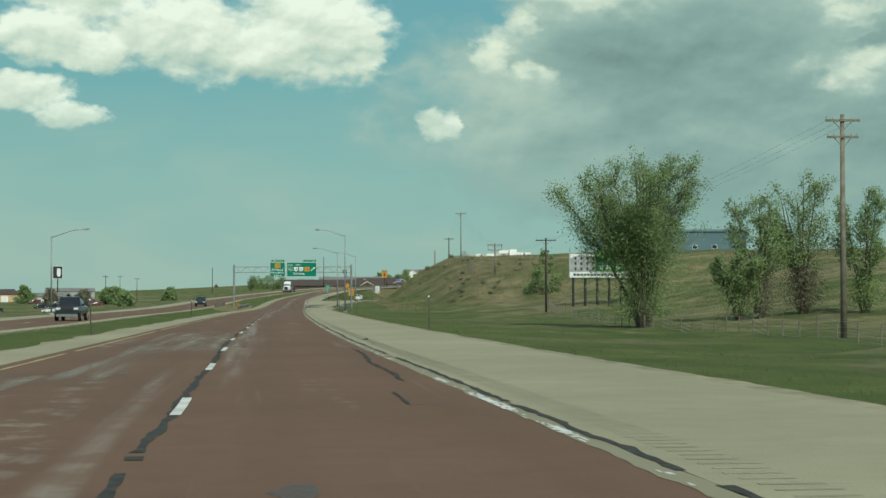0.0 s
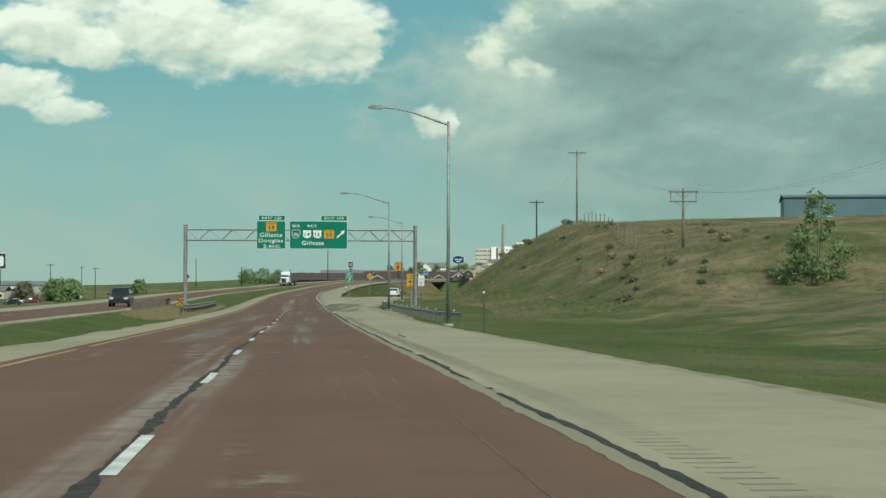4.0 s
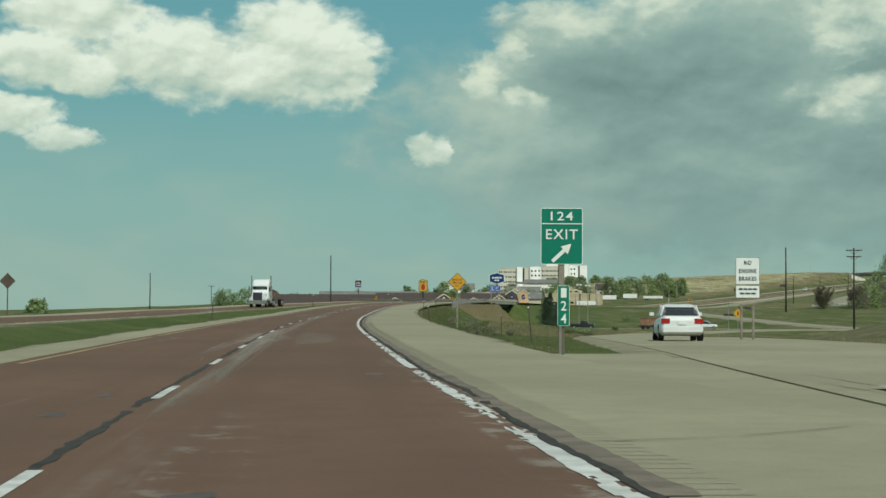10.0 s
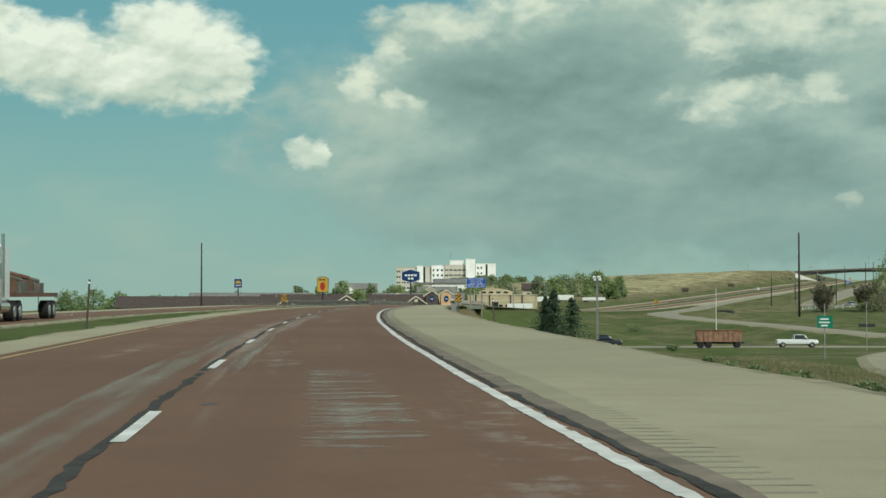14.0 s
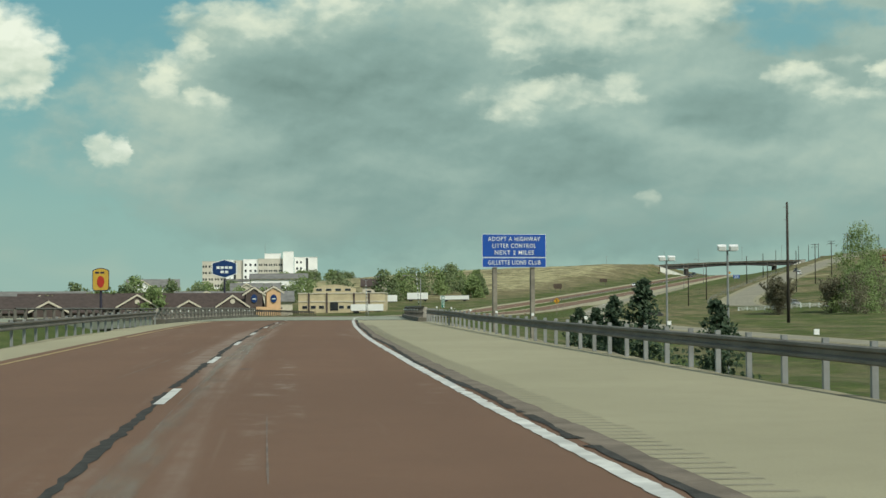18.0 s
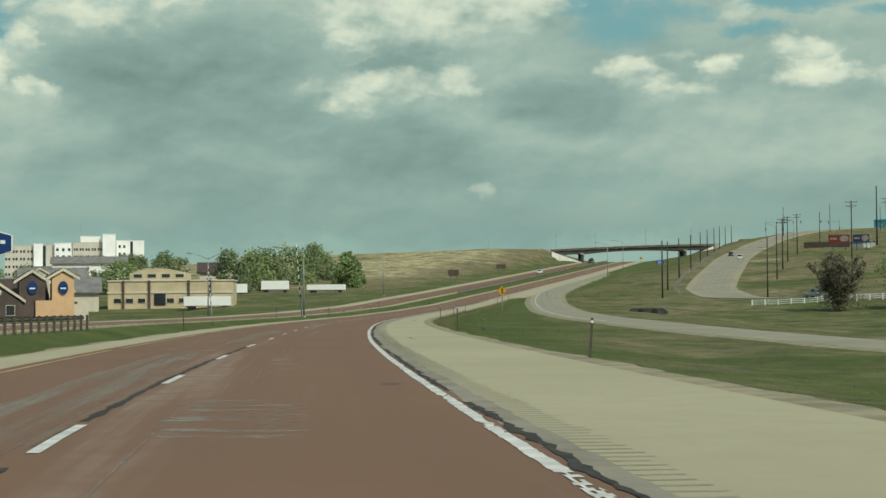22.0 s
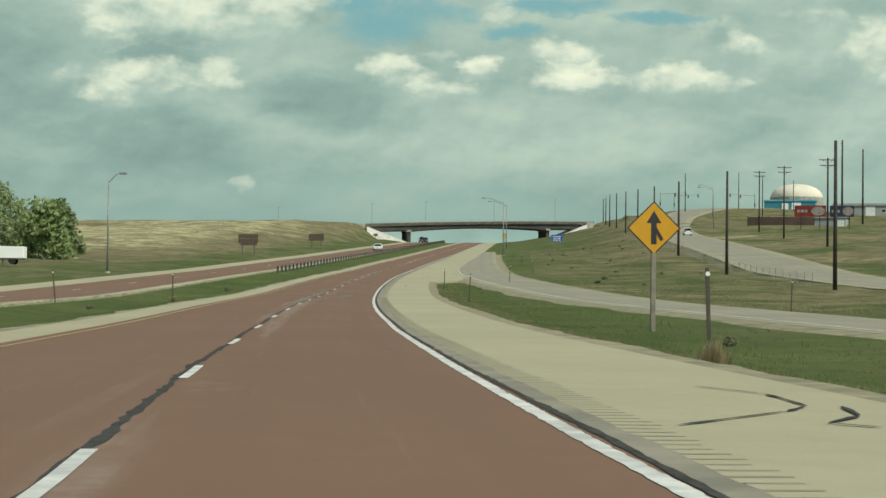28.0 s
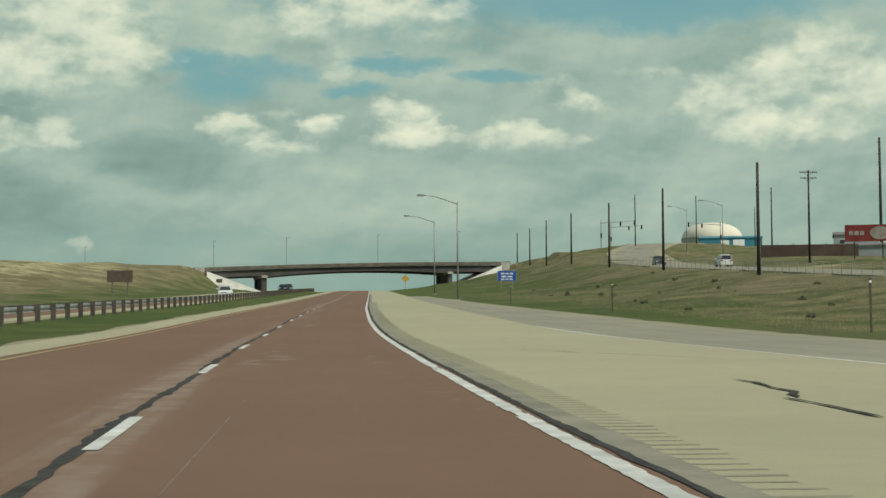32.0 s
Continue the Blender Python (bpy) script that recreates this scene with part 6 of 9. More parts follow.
for w_, k, ww, hh in (("BRIDGES", .20, .90, .17), ("MAY BE", -.07, .82, .17), ("ICY", -.36, .36, .17)):
    words(w_, p, 0, z + 2.82 + k, ww, hh, M["black"], -.035)
# merge
t_, z = post_sign("merge_sign", "amber diamond merge sign on a timber post", 1149.5, 12.1, 0, top=2.5, r=.075)
p = diamond(t_, z + 2.95, .87, "amber", "black")
part("symbol", Mesh().prism([(a, z + 2.95 + b) for a, b in ((-.09, -.52), (.09, -.52), (.09, -.2), (.22, -.42), (.32, -.36), (.09, .02), (.09, .16), (.24, .16), (0, .56), (-.24, .16), (-.09, .16))], -.032, -.027), M["black"], p, "black merging arrow")
# adopt a highway
t_, z = post_sign("adopt_highway_sign", "blue litter control notice on two timber posts", 767.5, 9.05, 0, turn=-9, posts=(-.72, .72), top=2.3, r=.08)
p = board(t_, 0, z + 2.95, 2.44, .86, M["blue"], M["sheet_white"], .03, -.07, "panel", .016, "blue panel with white legend")
for w_, k, ww in (("ADOPT A HIGHWAY", .25, 2.0), ("LITTER CONTROL", 0, 1.66), ("NEXT 2 MILES", -.25, 1.5)):
    words(w_, p, 0, z + 2.95 + k, ww, .16, M["sheet_white"], -.11)
p = board(t_, 0, z + 2.33, 2.44, .36, M["blue"], M["sheet_white"], .03, -.07, "lower_panel", .016)
words("GILLETTE LIONS CLUB", p, 0, z + 2.33, 2.0, .16, M["sheet_white"], -.11)
# services panel uphill
t_, z = post_sign("blue_services_sign", "blue service sign on two posts beside the ramp end", 1519, 24.3, 1.0, posts=(-.9, .9), top=1.0, r=.07)
p = board(t_, 0, z + 1.7, 2.8, 1.6, M["blue"], M["sheet_white"], .05, -.07, "panel", .02)
bars(p, 0, z + 2.05, 2.1, .22, 3, M["sheet_white"], -.11)
bars(p, 0, z + 1.6, 1.9, .22, 2, M["sheet_white"], -.11)
bars(p, 0, z + 1.2, 2.0, .18, 3, M["sheet_white"], -.11)
M["brown_back"] = material("weathered sign back", (0.105, 0.075, 0.055), .85, vary=.3, scale=1.5)
for s_, n_ in ((1385, 2), (1479, 1)):
    t_, z = post_sign("large_sign", "weathered back of a large guide sign on two steel posts", s_, -29.0, .2, posts=(-1.0, 1.0), top=3.4, r=.09, mat="rail")
    for k in range(n_):
        p = part("panel", Mesh().box((0, -.1, z + 2.45 + k * .75), (3.3, .06, 1.5 if n_ == 1 else .72)), M["brown_back"], t_)
        for j in range(3):
            part("stringer", Mesh().box((0, .02, z + 2.1 + j * .4 + k * .1), (3.2, .1, .09)), M["rail"], p)
    if n_ == 2:
        part("panel", Mesh().box((.1, -.1, z + 1.95), (2.7, .06, .5)), M["brown_back"], t_)
for s_, u_, lab in ((1640, -30.0, "dark back of a small sign by the overpass"), (550, -29.6, "dark back of a diamond sign beyond the far lanes")):
    t_, z = post_sign("rear_facing_sign", lab, s_, u_, .0, top=2.6, r=.05, mat="rail")
    if s_ == 550:
        part("panel", Mesh().prism([(0, z + 3.45), (-.72, z + 2.72), (0, z + 2.0), (.72, z + 2.72)], -.02, .01), M["brown_back"], t_)
    else:
        part("panel", Mesh().box((0, 0, z + 2.4), (1.3, .04, .8)), M["brown_back"], t_)
# far amber warning on the climb
t_, z = post_sign("warning_sign", "small amber diamond far up the ramp", 1610, 10.5, 0, top=2.2, r=.05)
diamond(t_, z + 2.6, .75, "amber", "black")


def hazard_marker(s, u, lean):
    t_, z = post_sign("hazard_marker", "yellow and black striped marker at the guardrail end", s, u, 0, top=.35, r=.04, mat="rail", category="marker")
    p = part("panel", Mesh().box((0, -.06, z + .72), (.45, .02, .62)), M["amber"], t_)
    for k in range(-2, 3):
        c = k * .26
        pts = []
        for a, b in ((-.225, c - .19 * lean), (.225, c + .19 * lean), (.225, c + .13 + .19 * lean), (-.225, c + .13 - .19 * lean)):
            pts.append((a, z + .72 + max(-.31, min(.31, b))))
        if max(q[1] for q in pts) - min(q[1] for q in pts) > .1:
            part("stripe", Mesh().prism(pts, -.076, -.071), M["black"], p)


hazard_marker(673.5, 8.05, 1)
hazard_marker(688, -5.8, -1)
hazard_marker(281, -7.2, -1)


def delineator():
    d = thing("delineator", "dark steel delineator post with a white reflector", "delineator", Matrix.Identity(4), "roadside delineators")
    part("post", Mesh().box((0, 0, .65), (.06, .04, 1.9)), M["post"], d)
    part("reflector", Mesh().tube((0, -.026, 1.5), (0, -.039, 1.5), .038, n=12), M["ivory"], d, "round white reflector")
    return d


first = delineator()
SPOTS = [(75, 7.6), (150, 7.6), (218, 7.7), (505, 7.6), (562, 7.9), (622, 8.2), (903, 8.6), (955, 8.2), (1007, 8.1), (1074, 8.2), (1121, 7.8), (1192, 8.6), (1227, 7.9), (466, 10.6), (510, 12.6), (390, 16.2), (420, 19.0)]
SPOTS += [(151, -6.4), (75, -6.6), (430, -6.5), (505, -6.5), (602, -6.0), (960, -7.2), (1070, -6.6), (1130, -7.4), (1191, -7.8), (1179, -13.0 + 1), (1063, -12.0), (1300, 17.5), (1345, 16.5), (1253.5, 13.9), (1395, 15), (1180, 24.0)]
for i, (s_, u_) in enumerate(SPOTS):
    m = ground_pose(s_, u_) @ pose(0, 0, 0, *np.random.default_rng(i).normal(0, 2.0, 2), 0)
    if i == 0:
        first.matrix_world = m
    else:
        copy_thing(first, m)


def billboard():
    a, c = Vector((46.2, 261.3)), Vector((59.4, 265.6))
    w = (c - a).length
    mid = (a + c) / 2
    m = pose(mid.x, mid.y, 0, 0, 0, math.degrees(math.atan2(c.y - a.y, c.x - a.x)))
    b = thing("billboard", "bright green and white roadside billboard on seven black posts", "billboard", m)
    M["lime"] = material("lime poster", (0.20, 0.52, 0.10), .5, vary=.08)
    M["poster_green"] = material("deep green poster", (0.01, 0.13, 0.05), .5, vary=.08)
    M["poster_grey"] = material("printed grey facade", (0.34, 0.34, 0.33), .6, vary=.25, scale=.8, fine=4)
    p = part("panel", Mesh().box((0, 0, 4.80), (w, .25, 3.6)), M["sheet_white"], b, "white poster panel")
    part("poster", Mesh().box((w * .155, -.13, 5.22), (w * .69, .02, 2.72)), M["lime"], p, "lime green poster field")
    part("poster", Mesh().box((-w * .34, -.13, 5.22), (w * .31, .02, 2.72)), M["poster_grey"], p, "grey picture of a hotel front")
    for i in range(3):
        for j in range(4):
            part("printed_window", Mesh().box((-w * .43 + j * 1.0, -.145, 4.3 + i * .8), (.32, .01, .45)), M["black"], p)
    part("printed_roof", Mesh().prism([(-w * .49, 5.9), (-w * .36, 6.5), (-w * .19, 6.15), (-w * .19, 6.55), (-w * .49, 6.55)], -.15, -.14), M["sheet_white"], p)
    part("emblem", Mesh().prism([(-2.5, 3.95), (2.3, 3.95), (2.3, 5.2), (1.6, 5.75), (.3, 6.35), (-.4, 6.4), (-1.7, 5.85), (-2.5, 5.2)], -.16, -.145), M["poster_green"], p, "dark green shield")
    bars(p, -.1, 4.55, 3.9, .5, 7, M["sheet_white"], -.17)
    bars(p, -.1, 4.15, 3.0, .2, 5, M["lime"], -.17)
    words("EXIT", p, w * .34, 5.75, 2.6, .85, M["black"], -.17)
    words("126", p, w * .34, 4.6, 2.2, .85, M["black"], -.17)
    bars(p, 0, 3.42, w * .92, .34, 22, M["black"], -.14)
    for i in range(7):
        x = -w * .44 + i * w * .148
        q = m @ Vector((x, 0, 0))
        part("post", Mesh().box((x, .35, .8), (.28, .28, 6.2)), M["black"], b)
    for i in (1, 2, 4, 5):
        x = -w * .44 + i * w * .148
        part("stringer", Mesh().box((x, .2, 2.85), (1.9, .12, .12)), M["rail"], b)
    return b


billboard()
M["sign_blue"] = material("deep blue sign face", (0.012, 0.04, 0.14), .35, vary=.1)
M["sign_yellow"] = material("yellow sign face", (0.55, 0.34, 0.05), .4, vary=.1)
M["sign_red"] = material("red sign face", (0.42, 0.035, 0.02), .4, vary=.1)
M["sign_dark"] = material("dark sign face", (0.035, 0.03, 0.05), .5, vary=.2)


def pylon(name, label, x, y, z0, z_top, w, h, az, shape, mat, double=False):
    """A tall business sign: one pole and a box with plain shapes on it."""
    m = pose(x, y, z0, 0, 0, -az)
    t_ = thing(name, label, "pylon sign", m)
    H_ = z_top - z0
    part("pole", Mesh().tube((0, .1, -.5), (0, .1, H_ - h), .28 if h > 4 else .2, n=12), M["sign_dark"], t_)
    if shape == "hex":
        out = [(-w / 2, H_ - h * .78), (-w / 2, H_ - h * .2), (0, H_), (w / 2, H_ - h * .2), (w / 2, H_ - h * .78), (0, H_ - h)]
    elif shape == "crest":
        out = [(-w * .42, H_ - h), (-w / 2, H_ - h * .9), (-w / 2, H_ - h * .12)] + [(-w / 2 + w * k / 8, H_ - h * .1 + h * .1 * math.sin(math.pi * k / 8)) for k in range(1, 8)] + [(w / 2, H_ - h * .12), (w / 2, H_ - h * .9), (w * .42, H_ - h)]
    else:
        out = [(-w / 2, H_ - h), (-w / 2, H_), (w / 2, H_), (w / 2, H_ - h)]
    box_ = part("cabinet", Mesh().prism(out, -.4, .5), M["sign_dark" if shape == "crest" else "sheet_white"], t_)
    cx, cz = 0, H_ - h / 2
    part("face", Mesh().prism([(cx + (a - cx) * .93, cz + (b - cz) * .93) for a, b in out], -.46, -.39), M[mat], box_)
    return t_, box_, H_


t_, b_, H_ = pylon("hexagonal_hotel_sign", "dark blue hexagonal hotel sign with white script on a tall pole", 120.6, 1188.4, 1.0, 18.8, 7.0, 5.2, 14, "hex", "sign_blue")
bars(b_, 0, H_ - 2.3, 4.6, .7, 4, M["sheet_white"], -.48)
bars(b_, 0, H_ - 3.5, 2.4, .7, 2, M["sheet_white"], -.48)
t_, b_, H_ = pylon("yellow_motel_sign", "yellow motel sign with a red figure on a dark pole", 76.3, 1082.6, 1.0, 13.4, 3.5, 4.9, 10, "crest", "sign_yellow")
part("red_oval", Mesh().prism(arc(0, H_ - 2.95, .78, 1.25, 0, 345, 20), -.54, -.5), M["sign_red"], b_, "tall red oval emblem")
bars(b_, -.2, H_ - 1.0, 2.2, .4, 2, M["sign_dark"], -.48)
t_, b_, H_ = pylon("blue_inn_sign", "small blue inn sign with a pale sunrise on a pole", 56.2, 1171.3, 1.0, 14.7, 2.9, 3.3, 8, "box", "sign_blue")
part("emblem", Mesh().prism([(-1.0, H_ - 1.7)] + arc(0, H_ - 1.7, 1.0, 1.0, 180, 0, 8) + [(1.0, H_ - 1.7)], -.5, -.47), M["sign_yellow"], b_)
bars(b_, 0, H_ - 2.4, 2.0, .4, 3, M["sheet_white"], -.48)
t_, b_, H_ = pylon("dark_pylon_sign", "tall dark sign with a pale emblem among the shops", -91.6, 817.5, -6, 12.4, 4.4, 5.9, -5, "box", "sign_dark")
part("emblem", Mesh().prism([(a * 1.2 + .5, H_ - 3 + b * 1.9) for a, b in plate(1.4, 2.0, .5)], -.5, -.47), M["sheet_white"], b_)


# boards by the street below the exit
def zat_flat(x, y):
    j = int(np.argmin((_x - x) ** 2 + (_y - y) ** 2))
    return G(_s[j], (x - _x[j]) * math.cos(_h[j]) - (y - _y[j]) * math.sin(_h[j]))


x_, y_ = 100.9, 719.0
zz = zat_flat(x_, y_)
t_ = thing("yellow_crossing_sign", "yellow crossing sign on a post by the ramp end", "sign", pose(x_, y_, zz, 0, 0, -14))
p = part("panel", Mesh().prism([(0, 2.6), (.9, 3.5), (0, 4.4), (-.9, 3.5)], -.04, .0), M["amber"], t_)
part("symbol_bar", Mesh().box((0, -.06, 3.5), (.25, .02, .7)), M["black"], p, "dark symbol bar")
part("post", Mesh().tube((0, .04, -.3), (0, .04, 4.2), .06, n=8), M["galv"], t_)

# signs by the street below the highway
t_, z = post_sign("street_sign", "small green direction sign on a thin post by the street", 724, 44.5, -3.0, top=3.2, mat="galv", r=.05)
p = board(t_, 0, 3.75, 1.55, 1.2, M["green"], None, .06, -.08, "panel", .02)
for k, w in ((.28, .9), (-.05, 1.1), (-.36, .7)):
    part("lettering_bar", Mesh().box((-.05, -.125, 3.75 + k), (w, .01, .14)), M["sheet_white"], p)
t_, z = post_sign("street_sign", "dark double street sign on a thin post", 774, 58.5, -3.0, top=3.2, mat="galv", r=.05)
for x in (-.55, .55):
    board(t_, x, 3.3, 1.0, .42, M["black"], None, .04, -.08, "panel", .02)


# ---------------------------------------------------------------- poles and lamps
M["insulator"] = material("porcelain", (0.35, 0.36, 0.35), .3, vary=.1)
M["lamp_glass"] = material("lamp lens", (0.55, 0.56, 0.52), .25, vary=.05)


def utility_pole(x, y, z0, z1, az=0.0, arms=1, mat="dark_wood", r=.16, label="dark wooden utility pole with a crossarm", lean=0.0, frame=False, wide=2.4):
    h = z1 - z0
    t_ = thing("utility_pole", label, "utility pole", pose(x, y, z0, 0, lean, -az), "utility poles")
    part("shaft", Mesh().tube((0, 0, -.6), (0, 0, h), r * 1.15, r * .72, 10), M[mat], t_, smooth=True)
    for k in range(arms):
        z = h - .35 - k * .95
        w = wide if k == 0 else wide * .9
        a = part("crossarm", Mesh().box((0, -.14, z), (w, .10, .13)).tube((-w * .3, -.1, z), (0, -.1, z - .6), .022, n=5).tube((w * .3, -.1, z), (0, -.1, z - .6), .022, n=5), M[mat], t_)
        for q in (-.46, -.28, .28, .46):
            part("insulator", Mesh().tube((w * q, -.14, z + .06), (w * q, -.14, z + .22), .05, .035, 8), M["insulator"], a)
    if frame:
        part("frame", Mesh().box((0, -.12, h - 1.3), (wide * .9, .1, .12)).box((-wide * .42, -.12, h - .8), (.08, .08, 1.2)).box((wide * .42, -.12, h - .8), (.08, .08, 1.2)), M["grey_wood"], t_, "pale pole-top frame")
    return t_


def bare_pole(x, y, z0, z1, mat="dark_wood", r=.17, label="plain dark utility pole", steps=False, az=30):
    t_ = thing("utility_pole", label, "utility pole", pose(x, y, z0, 0, 0, -az), "utility poles")
    h = z1 - z0
    part("shaft", Mesh().tube((0, 0, -.6), (0, 0, h), r * 1.15, r * .75, 10), M[mat], t_, smooth=True)
    part("cap", Mesh().tube((0, 0, h), (0, 0, h + .08), r * .8, r * .5, 10), M["rail"], t_)
    if steps:
        for k in range(3):
            part("insulator", Mesh().tube((0, 0, h - 1 - k * 1.2), (.75 if k % 2 else -.75, 0, h - .9 - k * 1.2), .05, .04, 6), M["insulator"], t_)
    return t_


def zat(x, y):
    j = int(np.argmin((_x - x) ** 2 + (_y - y) ** 2))
    h = _h[j]
    return G(_s[j], (x - _x[j]) * math.cos(h) - (y - _y[j]) * math.sin(h))


utility_pole(44.3, 388, zat(44.3, 388), 18.4, 3, 1, "grey_wood", .12, "pole with one crossarm on top of the dry bank")
utility_pole(47.2, 440, zat(47.2, 440), 14.3, 3, 1, "dark_wood", .15, "dark pole with one crossarm on the bank")
utility_pole(43.7, 326.8, zat(43.7, 326.8), 9.9, 3, 2, "grey_wood", .15, "silvered pole with a framed double crossarm", frame=True, wide=3.0)
utility_pole(41.3, 253, zat(41.3, 253), 8.7, 3, 1, "dark_wood", .15, "dark slender pole with a wide crossarm", wide=3.0)
utility_pole(33.2, 98, zat(33.2, 98), 11.2, 4, 2, "grey_wood", .17, "weathered pale pole with two short crossarms", wide=2.0)
utility_pole(74, 556.2, zat(74, 556), 10.1, 8, 1, "dark_wood", .15)
utility_pole(96, 640, zat(96, 640), 9.5, 8, 2, "dark_wood", .15)
bare_pole(48.5, 488.7, zat(48.5, 488.7), 12.0, "signpost", .3, "thick brown pole by the ramp")
bare_pole(200.5, 1009, zat(200.5, 1009), 24.3, "dark_wood", .28, "very tall pole with side insulators", True)
bare_pole(35.6, 988.8, zat(35.6, 988.8) - 1, 19.4, "dark_wood", .22, "tall dark pole beyond the far carriageway", True)
bare_pole(-27.4, 1033.6, zat(-27.4, 1033.6) - 1, 14.1, "dark_wood", .2, "tall dark pole beyond the far carriageway", True)
for x, y, zt in ((-60, 700, 7), (-52, 760, 6.5), (-5, 1010, 9.5), (8, 1060, 9), (-120, 760, 9), (-100, 640, 8.5), (-105, 560, 7.5), (-70, 900, 8.5)):
    utility_pole(x, y, zat(x, y) - .5, zt, 0, 1, "dark_wood", .13, "far dark pole among the shops")
bare_pole(507, 1451, zat(507, 1451), 51.4, "dark_wood", .3, "very tall pole with side insulators on the rise", True)
bare_pole(513, 1449, zat(513, 1449), 49.0, "dark_wood", .26, "very tall pole with side insulators on the rise", True)
# the line along the frontage road
LINE = [(1236, 39.6), (1295, 39.4), (1356, 39.6), (1415, 40.2), (1473, 40.8), (1527, 41.2), (1585, 41.8), (1639, 42.4), (1692, 43.5), (1748, 45)]
for s_, u_ in LINE:
    p = P(s_, u_)
    z = G(s_, u_)
    bare_pole(p.x, p.y, z, max(z + 9, p.z + np.interp(s_, [1236, 1295, 1356, 1639, 1748], [12.0, 11.8, 12.3, 15.5, 16])), "dark_wood", .17, "plain dark pole beside the frontage road")
for s_, u_, h in ((1330, 66, 14), (1395, 68, 15), (1460, 70, 15), (1530, 74, 15), (1600, 84, 14), (1310, 84, 20), (1395, 98, 20), (1480, 104, 18), (1250, 62, 13), (1690, 70, 13), (1725, 92, 13), (1770, 118, 12)):
    p = P(s_, u_)
    z = G(s_, u_)
    if h > 14:
        utility_pole(p.x, p.y, z, z + h, 30, 2, "dark_wood", .18, "tall pole with crossarms on the rise", wide=3)
    else:
        bare_pole(p.x, p.y, z, z + h, "dark_wood", .15, "plain dark pole across the frontage road", s_ % 20 > 5)


def street_lamp(x, y, z0, z1, az, reach=4.0, arms=(-1,), label="galvanised street lamp with a curved arm", r=.11):
    """A tapered mast with an arm that sweeps out to its head."""
    t_ = thing("street_lamp", label, "street lamp", pose(x, y, z0, 0, 0, -az), "street lamps")
    h = z1 - z0
    part("base", Mesh().tube((0, 0, -.4), (0, 0, .12), .28, .28, 10), M["cast"], t_)
    part("mast", Mesh().tube((0, 0, .1), (0, 0, h), r, r * .6, 10), M["galv"], t_, smooth=True)
    for sgn in arms:
        pts = [(0, 0, h - .2)] + [(sgn * reach * k, 0, h - .2 + .9 * math.sin(min(1, k * 1.15) * math.pi / 2) ** 1.2) for k in (.15, .3, .5, .7, .88)]
        a = part("arm", Mesh().path(pts, [.06, .055, .05, .045, .04, .04], 8), M["galv"], t_, smooth=True)
        e = Vector(pts[-1])
        part("lamp_head", Mesh().prism([(-.42, -.05), (-.30, .07), (.25, .10), (.42, .03), (.42, -.05), (.2, -.12), (-.3, -.12)], -.15, .15, Matrix.Translation(e + Vector((sgn * .35, 0, .03))) @ Matrix.Diagonal((sgn, 1, 1, 1))), M["galv"], a)
    return t_


def lamp_at(s_, u_, h, **kw):
    p = P(s_, u_)
    return street_lamp(p.x, p.y, G(s_, u_), p.z + h, heading(s_), **kw)


lamp_at(250.5, 9.1, 10.6)
lamp_at(317.2, 9.2, 9.7, reach=4.2)
street_lamp(20.95, 388.0, zat(20.95, 388.0), 8.65, 1.5, reach=4.2)
lamp_at(1435, 12.6, 10.2)
lamp_at(1497, 12.4, 10.4)
lamp_at(1271, -26.2, 9.3, arms=(1,), reach=1.2, label="short-armed lamp beyond the far carriageway")
lamp_at(1081, -10.9, 8.0, arms=(-1,), reach=3.6, label="street lamp in the median with a curved arm")
lamp_at(1132, -33.0, 8.6, arms=(1, -1), reach=3.0, label="double-armed street lamp by the far road")
lamp_at(1560, 66, 15.5, reach=4.0, label="street lamp on the frontage road")
lamp_at(1640, 74, 18, reach=4.0, label="street lamp on the frontage road")
street_lamp(-23.4, 202.6, zat(-23.4, 202.6), 7.4, 0, reach=4.0, arms=(1,), label="street lamp reaching over the far carriageway")
for x, y, zt in ((440, 1613, 39), (458, 1607, 39.5), (481, 1599, 40), (502, 1592, 40.5), (410, 1625, 38)):
    t_ = thing("street_lamp", "slim lamp mast on the overpass", "street lamp", pose(x, y, 30.0 + (x - 435) * .03, 0, 0, 0), "street lamps")
    part("mast", Mesh().tube((0, 0, 0), (0, 0, zt - 31.5), .09, .06, 8), M["galv"], t_)
    part("lamp_head", Mesh().box((.3, 0, zt - 31.5), (.8, .25, .14), bevel=.04), M["galv"], t_)


def striped_pole(s_, u_, h):
    """A slender upright in black and white bands, added for an unexplained striped streak."""
    p = P(s_, u_)
    t_ = thing("striped_boom", "slender black and white striped upright added beside the lamp", "barrier", pose(p.x, p.y, G(s_, u_), 0, -4, -heading(s_)))
    part("stand", Mesh().tube((0, 0, -.3), (0, 0, 2.4), .09, n=8), M["galv"], t_)
    n = 14
    for k in range(n):
        z0 = 2.3 + (h - 2.3) * k / n
        part("band", Mesh().box((0, 0, z0 + (h - 2.3) / n / 2), (.12, .05, (h - 2.3) / n)), M["sheet_white" if k % 2 else "black"], t_)


# made-up uprights, one next to each of these two lamps
striped_pole(1081.6, -11.25, 9.2)
striped_pole(1131, -32.2, 8.2)


